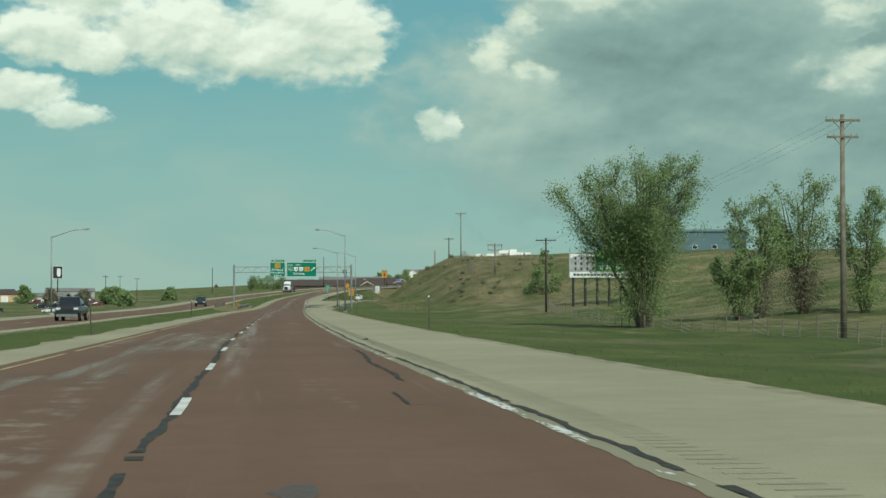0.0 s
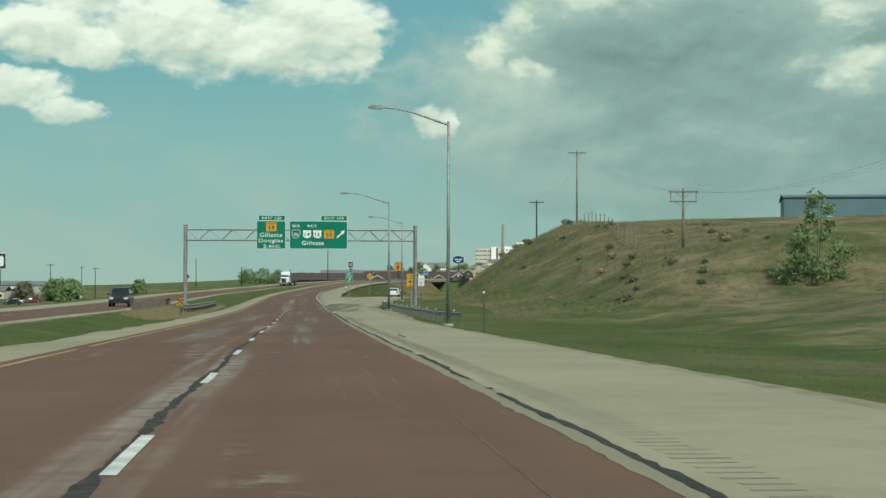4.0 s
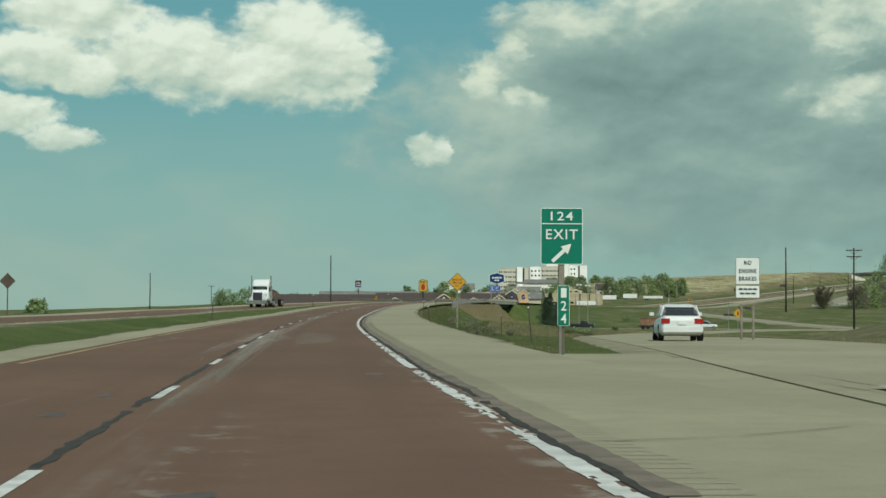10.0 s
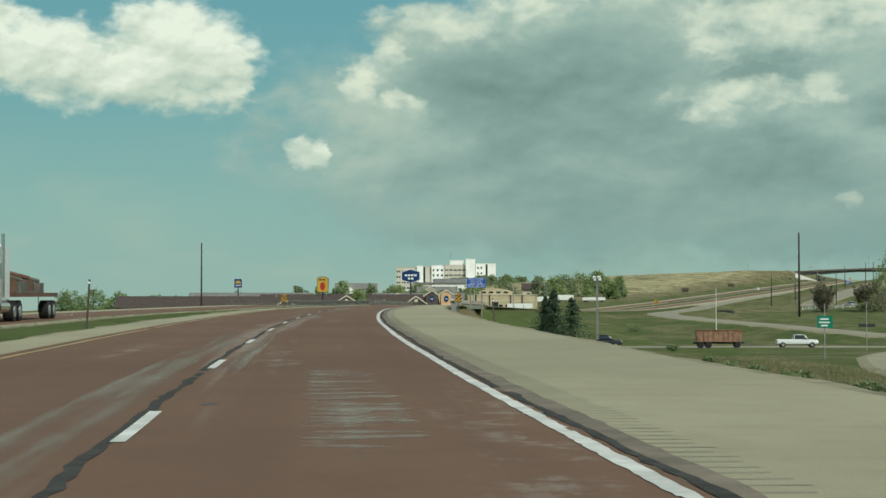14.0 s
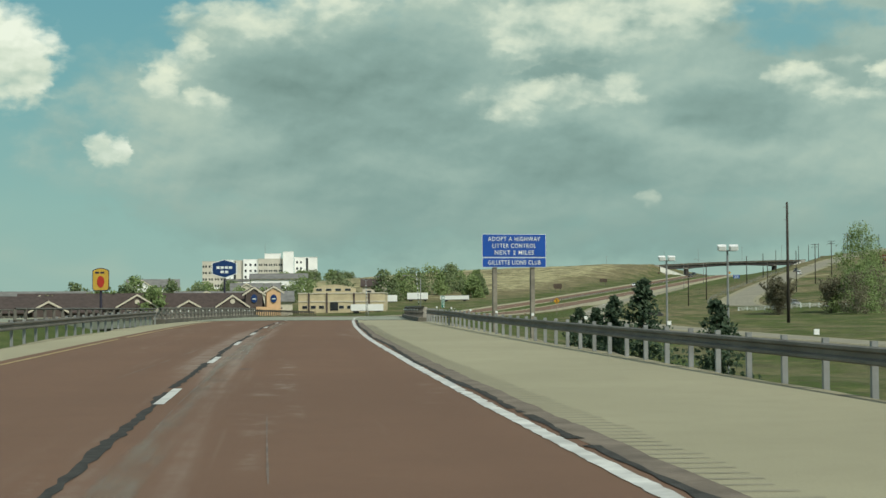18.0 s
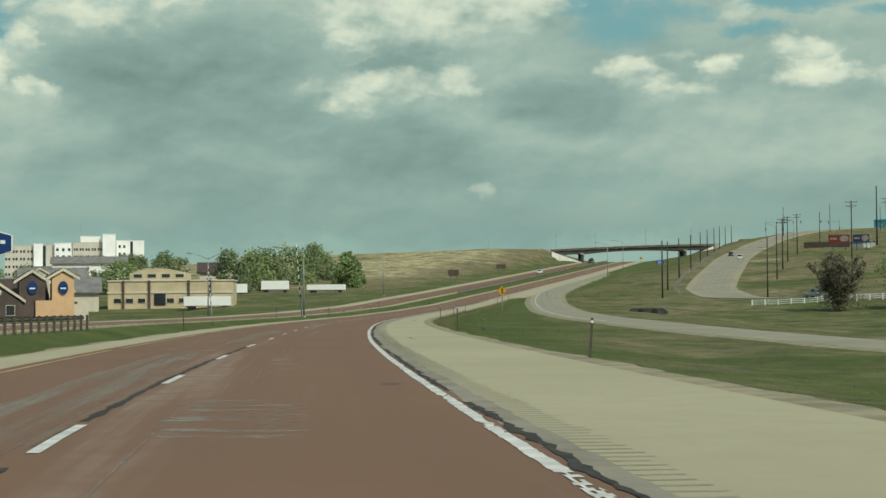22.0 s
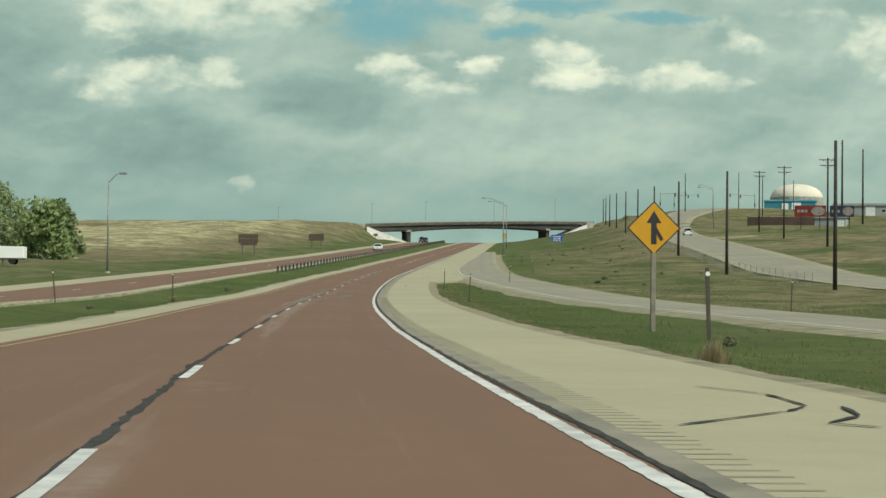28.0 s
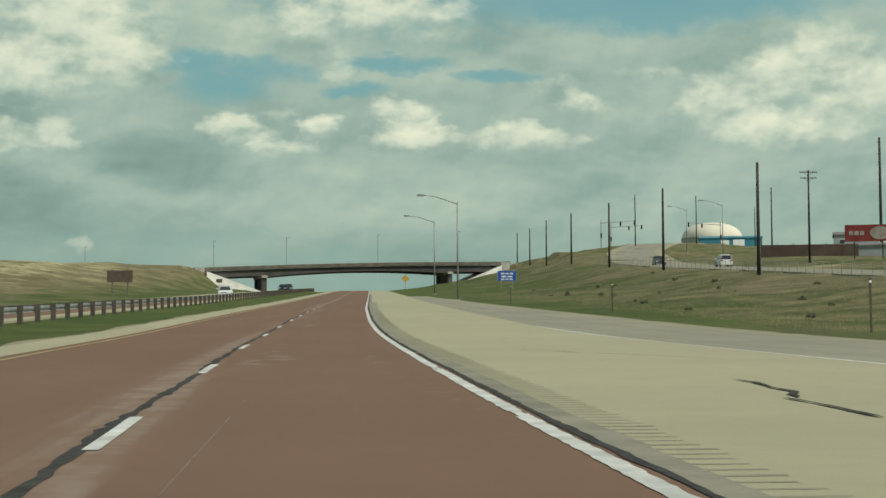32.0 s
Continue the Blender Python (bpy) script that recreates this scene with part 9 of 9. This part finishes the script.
def shrub(x, y, z, h, w, seed, leaf="sage", n=160, label="low rounded shrub on the verge", size=.10):
    r = np.random.default_rng(seed)
    t_ = thing("shrub", label, "shrub", pose(x, y, z - .05, 0, 0, 0), "shrubs")
    m_ = Mesh()
    for k in range(6):
        a = r.uniform(0, 6.3)
        m_.tube((0, 0, 0), (math.cos(a) * w * .3, math.sin(a) * w * .3, h * r.uniform(.5, .9)), .02 + .008 * h, .008, 4)
    part("stems", m_, M["bark"], t_)
    d = r.normal(size=(n, 3))
    d /= np.linalg.norm(d, axis=1)[:, None]
    c = d * (r.uniform(.35, 1, (n, 1)) ** .5) * np.array([w / 2, w / 2, h / 2]) + np.array([0, 0, h * .55])
    c[:, 2] = np.maximum(c[:, 2], .03)
    v, f_ = quads(c, size, r)
    mesh_object("foliage", v, f_, M[leaf], t_)


# by the start of the drive
def wood_at(x, y, *rest, **more):
    tree(x, y, zat(x, y), *rest, **more)


def cottonwood(x, y, h, spread, seed, stems, leaf, n, label, low=0.0, low_leaf="leaf", lean=0.0, size=.12):
    """Straight stems that fan out from one root, limbs that climb, leaves strung along the twigs; low: height of a dense skirt of shoots."""
    r = np.random.default_rng(seed)
    t_ = thing("tree", label, "tree", pose(x, y, zat(x, y) - .1, 0, 0, 0), "cottonwoods")
    wood, tips = Mesh(), []
    for k in range(stems):
        a = 2 * math.pi * k / stems + r.uniform(-.4, .4)
        out = spread * .5 * (.22 + .58 * ((k * 5) % stems) / stems) * (1 if k else .1)
        top = h * r.uniform(.88, 1.0) * (1 - .34 * (out / (spread * .5)) ** 2)
        foot = np.array([math.cos(a), math.sin(a), 0]) * r.uniform(.1, .45)
        end = np.array([math.cos(a) * out + lean * top, math.sin(a) * out, top])
        q = np.linspace(0, 1, 8)[:, None]
        bow = q ** 1.35 * np.array([1, 1, 0]) + q * np.array([0, 0, 1])
        pts = foot * (1 - q) + end * bow + np.array([0, 0, 1]) * (q * (1 - q) * h * .06) + r.normal(0, .09, (8, 3)) * np.sin(np.pi * q)
        rad = h * .0085 * (1 - q[:, 0]) ** .8 + .02
        wood.path([Vector(p) for p in pts], rad.tolist(), 6)
        for m_ in range(13):
            w = r.uniform(.34, .97)
            base = np.array([np.interp(w, q[:, 0], pts[:, c]) for c in range(3)])
            b = a + r.uniform(-1.7, 1.7)
            ln = h * r.uniform(.10, .22) * (1.3 - w * .7)
            e = base + np.array([math.cos(b) * ln * .75, math.sin(b) * ln * .75, ln * .75])
            mid = (base + e) / 2 + np.array([0, 0, -.08 * ln]) + r.normal(0, .08, 3)
            wood.path([Vector(base), Vector(mid), Vector(e)], [h * .0028, h * .0018, .012], 4)
            tips += [(mid, ln * .22), (e, ln * .30), (e * .6 + mid * .4, ln * .27)]
            for _ in range(2):
                f = mid + (e - mid) * r.uniform(.2, .8)
                g_ = f + r.normal(0, 1, 3) * ln * .28 + np.array([0, 0, ln * .16])
                wood.tube(Vector(f), Vector(g_), .02, .008, 3)
                tips.append((g_, ln * .22))
        tips.append((pts[-1], h * .035))
    for k in range(int(low * 2.5)):
        a, o = r.uniform(0, 6.3), r.uniform(.2, 1) * spread * .2
        wood.tube((math.cos(a) * .5, math.sin(a) * .5, 0), (math.cos(a) * o, math.sin(a) * o, low * r.uniform(.5, 1)), .04, .012, 4)
    part("trunk", wood, M["bark"], t_, "fan of slender grey stems")
    pos, rr = np.array([p for p, _ in tips]), np.array([v for _, v in tips])
    pick = r.choice(len(tips), n, p=rr ** 1.6 / (rr ** 1.6).sum())
    c = pos[pick] + r.normal(0, 1, (n, 3)) * (rr[pick] * .62)[:, None]
    v, f_ = quads(c, size, r)
    mesh_object("crown", v, f_, M[leaf], t_, "loose clumps of small leaves")
    if low:
        m_ = int(n * .8)
        w = r.uniform(0, 1, m_) ** .7
        a, o = r.uniform(0, 2 * math.pi, m_), np.abs(r.normal(0, .62, m_))
        rad = spread * .23 * np.sqrt(np.clip(1 - (w - .3) ** 2 * 1.7, .05, 1))
        c = np.stack([np.cos(a) * o * rad + lean * w * low, np.sin(a) * o * rad, low * (.1 + .9 * w)], 1) + r.normal(0, .3, (m_, 3))
        c[:, 2] = np.maximum(c[:, 2], .4)
        v, f_ = quads(c, size * .8, r)
        mesh_object("skirt", v, f_, M[low_leaf], t_, "dense green shoots round the stems")


cottonwood(34.6, 157.5, 16.4, 18.0, 21, 13, "leaf_pale", 52000, "tall airy cottonwood whose stems fan from one root", 11.0, "leaf", -.06, size=.09)
cottonwood(52.5, 182, 13.5, 10, 4, 6, "leaf_pale", 9000, "thin cottonwood with young leaves", 5.5, "leaf_grey")
cottonwood(58.5, 186, 15.5, 10, 5, 6, "leaf_pale", 10000, "thin cottonwood with young leaves beside a pole", 5.0, "leaf_grey")
cottonwood(49, 177, 7.5, 9, 6, 8, "leaf_pale", 7000, "bushy willow clump of many bare stems", 5.0, "leaf")
cottonwood(64, 182, 13, 9, 7, 6, "leaf_pale", 9000, "thin cottonwood with young leaves", 4.0, "leaf")
wood_at(46, 208, 5, 6, 8, "leaf_pale", 2600, .17, 4, .0, "pale bushy willow clump", "cottonwoods")
wood_at(49, 302, 8.0, 5, 9, "leaf_pale", 2600, .18, 3, .03, "pale willow at the foot of the bank", "cottonwoods")
for i, (x, y, top, w) in enumerate(((76.6, 789.0, 5.0, 6.0), (76.1, 791.9, 4.2, 4.6), (77.2, 781.0, 3.9, 4.8), (78.9, 801.8, 3.5, 4.6), (83.3, 816.2, 3.6, 4.6))):
    z = zat(x, y)
    spruce(x, y, z, top - z, w, 40 + i)
# right of the frontage road
for i, (x, y, h, w, lf, n, lab) in enumerate(((258, 1082, 13, 11, "leaf", 1800, "broad green tree by the side street"), (266, 1090, 11, 9, "leaf_grey", 900, "bare grey tree by the side street"), (272, 1102, 12, 10, "leaf", 1400, "broad green tree by the side street"), (283, 1125, 22, 17, "leaf", 4200, "tall broad green tree beside the side street"),
                                           (285, 1120, 9, 8, "leaf_pale", 1000, "pale young tree by the side street"), (250, 1070, 10, 8, "leaf_grey", 800, "bare grey tree by the side street"), (300, 1150, 8, 8, "leaf", 900, "green tree by the side street"))):
    tree(x, y, zat(x, y), h, w, 60 + i, lf, int(n * 2), .27, 2, .04, lab, "trees by the side street")
cottonwood(243, 1095, 9.5, 15, 66, 14, "leaf_grey", 9000, "broad bare olive bush beside the frontage road", 6.0, "leaf_grey", size=.2)
cottonwood(254, 1088, 9.0, 12, 67, 12, "leaf_grey", 7000, "broad bare olive bush beside the frontage road", 5.0, "sage", size=.2)
# left: round the inns, the tan block and the hospital
LEFT = [(214, 1330, 13, 14, "leaf_dark"), (226, 1345, 14, 14, "leaf"), (238, 1362, 14, 13, "leaf_dark"), (205, 1310, 12, 12, "leaf"), (245, 1378, 13, 11, "leaf"), (240, 1330, 8, 7, "leaf_dark"), (252, 1370, 9, 7, "leaf"), (196, 1300, 11, 11, "leaf_dark"), (186, 1330, 13, 12, "leaf_dark"), (176, 1345, 14, 13, "leaf"), (232, 1310, 8, 8, "leaf")]
LEFT += [(152, 1290, 12, 12, "leaf"), (142, 1282, 11, 11, "leaf"), (162, 1310, 12, 12, "leaf_dark"), (130, 1300, 13, 10, "leaf_dark"), (96, 1150, 9, 8, "leaf"), (92, 1170, 10, 10, "leaf_dark"), (84, 1160, 10, 10, "leaf"), (70, 1150, 7, 6, "leaf_grey"), (112, 1230, 11, 9, "leaf_dark"), (104, 1260, 12, 10, "leaf"), (84, 1240, 10, 9, "leaf_dark"), (60, 1230, 8, 8, "leaf_grey")]
LEFT += [(-3, 1200, 9, 13, "leaf_pale"), (6, 1205, 10, 14, "leaf_pale"), (15, 1200, 8.5, 12, "leaf_pale"), (26, 1127, 6.8, 9, "leaf"), (33, 1130, 6.5, 9, "leaf"), (48, 1240, 8, 8, "leaf_grey"), (-58, 700, 7, 9, "leaf_pale"), (-70, 720, 6, 8, "leaf_grey"), (-48, 640, 6, 7, "leaf_pale"), (-95, 730, 8, 8, "leaf_pale"), (-80, 690, 7, 7, "leaf_grey"), (-40, 800, 6, 8, "leaf_pale"), (-66, 820, 7, 8, "leaf")]
LEFT += [(-130, 620, 7, 7, "leaf_pale"), (-140, 680, 7, 8, "leaf"), (-160, 900, 8, 9, "leaf_pale"), (200, 1500, 12, 12, "leaf"), (215, 1520, 12, 12, "leaf_dark"), (185, 1480, 11, 11, "leaf"), (230, 1600, 7, 10, "leaf"), (245, 1640, 7, 10, "leaf_dark"), (260, 1660, 7, 11, "leaf"), (275, 1690, 7, 11, "leaf_dark"), (150, 1420, 12, 12, "leaf"), (165, 1440, 12, 12, "leaf_dark")]
LOW = {8: .8, 9: .55, 11: .5, 12: .5, 13: .5, 14: .5, 39: .5, 40: .5, 41: .5, 46: .5, 47: .5, 0: .84, 1: .82, 2: .82, 3: .9, 4: .82}   # kept low before the hospital
for i, (x, y, h, w, lf) in enumerate(LEFT):
    h *= LOW.get(i, 1.0)
    lab = {"leaf": "leafy green tree beyond the far carriageway", "leaf_dark": "dense dark green tree near the buildings", "leaf_pale": "pale young tree on the far side", "leaf_grey": "bare grey tree among the buildings"}[lf]
    tree(x, y, zat(x, y) - .2, h, w, 200 + i, lf, 1800, .46, 1 + i % 2, .03, lab, "trees on the far side", lobes=18)
# shrubs on verges
brng = np.random.default_rng(5)
for i in range(46):
    s_ = float(brng.choice([brng.uniform(530, 640), brng.uniform(520, 760), brng.uniform(860, 1250)]))
    u_ = float(brng.uniform(10.5, 17)) if s_ < 760 else float(brng.choice([brng.uniform(9.5, 12.5), brng.uniform(-11.5, -7)]))
    p = P(s_, u_)
    h = float(brng.uniform(.35, .8)) if s_ < 760 else float(brng.uniform(.2, .4))
    shrub(p.x, p.y, G(s_, u_), h, h * 1.7, 500 + i, "sage" if i % 3 else "leaf_dark", 150, "low rounded shrub on the grass verge", .09 if h > .4 else .05)
for i in range(90):
    s_, u_ = float(brng.uniform(305, 460)), float(brng.uniform(24, 48))
    p = P(s_, u_)
    h = float(brng.uniform(.25, .7))
    shrub(p.x, p.y, G(s_, u_), h, h * 2.0, 600 + i, ("sage", "sage", "straw", "leaf_dark")[i % 4], 110, "grey green sagebrush on the dry bank", .14)
for i in range(30):
    s_, u_ = float(brng.uniform(1250, 1480)), float(brng.uniform(20, 37))
    p = P(s_, u_)
    h = float(brng.uniform(.15, .34))
    shrub(p.x, p.y, G(s_, u_), h, h * 1.8, 700 + i, "sage", 90, "grey green sagebrush on the slope", .10)

# dark shrubs on the bank beside the street
for i, (s_, u_, h) in enumerate(((645, 26.7, .8), (626, 25.4, .85), (625, 26.8, 1.0), (618, 27.0, .9), (608, 27.4, .7), (593, 26.0, .8), (655, 28.0, .6), (668, 26.5, .8), (674, 29.5, .7), (690, 30.0, .8), (705, 30.5, .6), (708, 22.5, .6), (780, 34.4, .9), (883, 31.3, 1.6))):
    p = P(s_, u_)
    shrub(p.x, p.y, G(s_, u_), h, h * 1.9, 800 + i, "leaf_dark", 420, "dark green rounded shrub on the grassy bank", .13)


def straw_clump(s_, u_, h, w, seed):
    """Dry blades that fan out from one root."""
    r = np.random.default_rng(seed)
    p = P(s_, u_)
    t_ = thing("straw_clump", "dry straw-coloured grass clump by a post", "grass", pose(p.x, p.y, G(s_, u_) - .02, 0, 0, 0), "straw clumps")
    n = 260
    a, k = r.uniform(0, 2 * math.pi, n), r.uniform(0, 1, n) ** .6
    d = np.stack([np.cos(a), np.sin(a)], 1)
    root = d * (k * w * .28)[:, None] + r.normal(0, .02, (n, 2))
    tip = d * (k * w * .5)[:, None] + r.normal(0, .05, (n, 2))
    hh = h * (1.05 - .45 * k) * r.uniform(.6, 1.05, n)
    e = np.stack([-d[:, 1], d[:, 0]], 1) * .016
    V = np.stack([np.c_[root - e, np.zeros(n)], np.c_[root + e, np.zeros(n)], np.c_[tip, hh]], 1).reshape(-1, 3)
    mesh_object("blades", V, np.arange(len(V)).reshape(-1, 3).tolist(), M["straw"], t_)


for s_, u_, h, w in ((1119.8, 7.6, .62, .62), (1123.2, 7.1, .2, .25), (1190, -7.6, .45, .5)):
    straw_clump(s_, u_, h, w, int(s_))


def grass(name, label, count, s0, s1, u0, u1, hmin, hmax, mat, seed, keep=None):
    """Upright blades in small tufts, one joined mesh."""
    r = np.random.default_rng(seed)
    s, u = r.uniform(s0, s1, count), u0 + (u1 - u0) * r.uniform(0, 1, count) ** 1.4
    if keep is not None:
        k = keep(s, u)
        s, u = s[k], u[k]
    z = land(s, u)
    p = at_axis(s, u)
    p[:, 2] = z
    n = len(s)
    V = []
    for b in range(5):
        a = r.uniform(0, 2 * math.pi, n)
        h = r.uniform(hmin, hmax, n)
        o = p + np.stack([r.normal(0, .07, n), r.normal(0, .07, n), np.full(n, -.02)], 1)
        w = np.stack([np.cos(a), np.sin(a), 0 * a], 1) * (.006 + .022 * h)[:, None]
        tip = o + np.stack([r.normal(0, .3, n) * h, r.normal(0, .3, n) * h, h], 1)
        V.append(np.stack([o - w, o + w, tip], 1))
    V = np.concatenate(V).reshape(-1, 3)
    ob = mesh_object(name, V, np.arange(len(V)).reshape(-1, 3).tolist(), M[mat])
    tagged(ob, label, "grass", kind="stuff")


def off_ramp(s, u):
    c = np.interp(s, [345, 400, 440, 500, 560, 620], [7.6, 10.9, 14.9, 21.0, 27.5, 34.5])
    e = np.interp(s, [900, 940, 1000, 1060, 1120, 1180, 1240, 1300, 1380], [55, 42.5, 32.5, 26.5, 22.4, 19.0, 15.4, 12.2, 9.2])
    return ~((s > 880) & (abs(u - e) < 5.0)) & ~((s > 225) & (s < 640) & (abs(u - c - .8) < 5.6)) & ~((s > 225) & (s < 440) & (u < np.interp(s, [225, 291, 334, 345, 365, 405, 440], [7, 7.6, 9.2, 11.3, 13.8, 18.2, 21.5]))) & ~((s > 782) & (s < 842)) & ~((s > 1225) & (u > 5) & (u < np.interp(s, [1238, 1256, 1300], [0, 16.5, 17])))


grass("verge_grass", "green grass blades along the road edge", 90000, 0, 1290, 7.3, 11.5, .03, .10, "blade", 31, off_ramp)
grass("verge_straw", "dry grass stalks along the road edge", 20000, 0, 1290, 7.1, 9.0, .03, .11, "straw", 32, off_ramp)
grass("verge_grass", "green grass on the roadside slope", 30000, 0, 1290, 11.0, 32, .05, .16, "blade", 33, off_ramp)
grass("slope_straw", "dry stalks on the dry bank", 26000, 300, 470, 18, 52, .1, .32, "straw", 34, off_ramp)
grass("median_grass", "green grass blades in the median", 26000, 0, 1300, -11.8, -5.3, .03, .11, "blade", 35, lambda s, u: ~((s > 782) & (s < 842)))
grass("median_straw", "dry stalks round the median guardrail", 2500, 275, 335, -10.8, -6.3, .15, .5, "straw", 36)
grass("guardrail_straw", "tall dry grass under the guardrail", 9000, 245, 345, 8.6, 12, .12, .4, "straw", 37, off_ramp)
grass("guardrail_straw", "tall dry grass under the bridge guardrail", 16000, 690, 792, 7.6, 15, .15, .5, "straw", 38)
grass("slope_sage", "grey green tufts on the dry bank", 26000, 300, 470, 18, 52, .08, .26, "sage", 40, off_ramp)
grass("bank_straw", "dry brown grass on the bank", 9000, 560, 730, 15, 40, .12, .4, "straw", 44, off_ramp)
grass("bank_grass", "rank green grass on the bank", 9000, 560, 730, 13, 36, .12, .4, "blade", 45, off_ramp)
grass("verge_tussocks", "rank green tussocks on the bank", 5200, 530, 660, 8.0, 15, .10, .30, "blade", 43, off_ramp)
grass("slope_straw", "dry stalks on the slope by the entry ramp", 9000, 1180, 1480, 18, 38, .06, .2, "straw", 39, off_ramp)
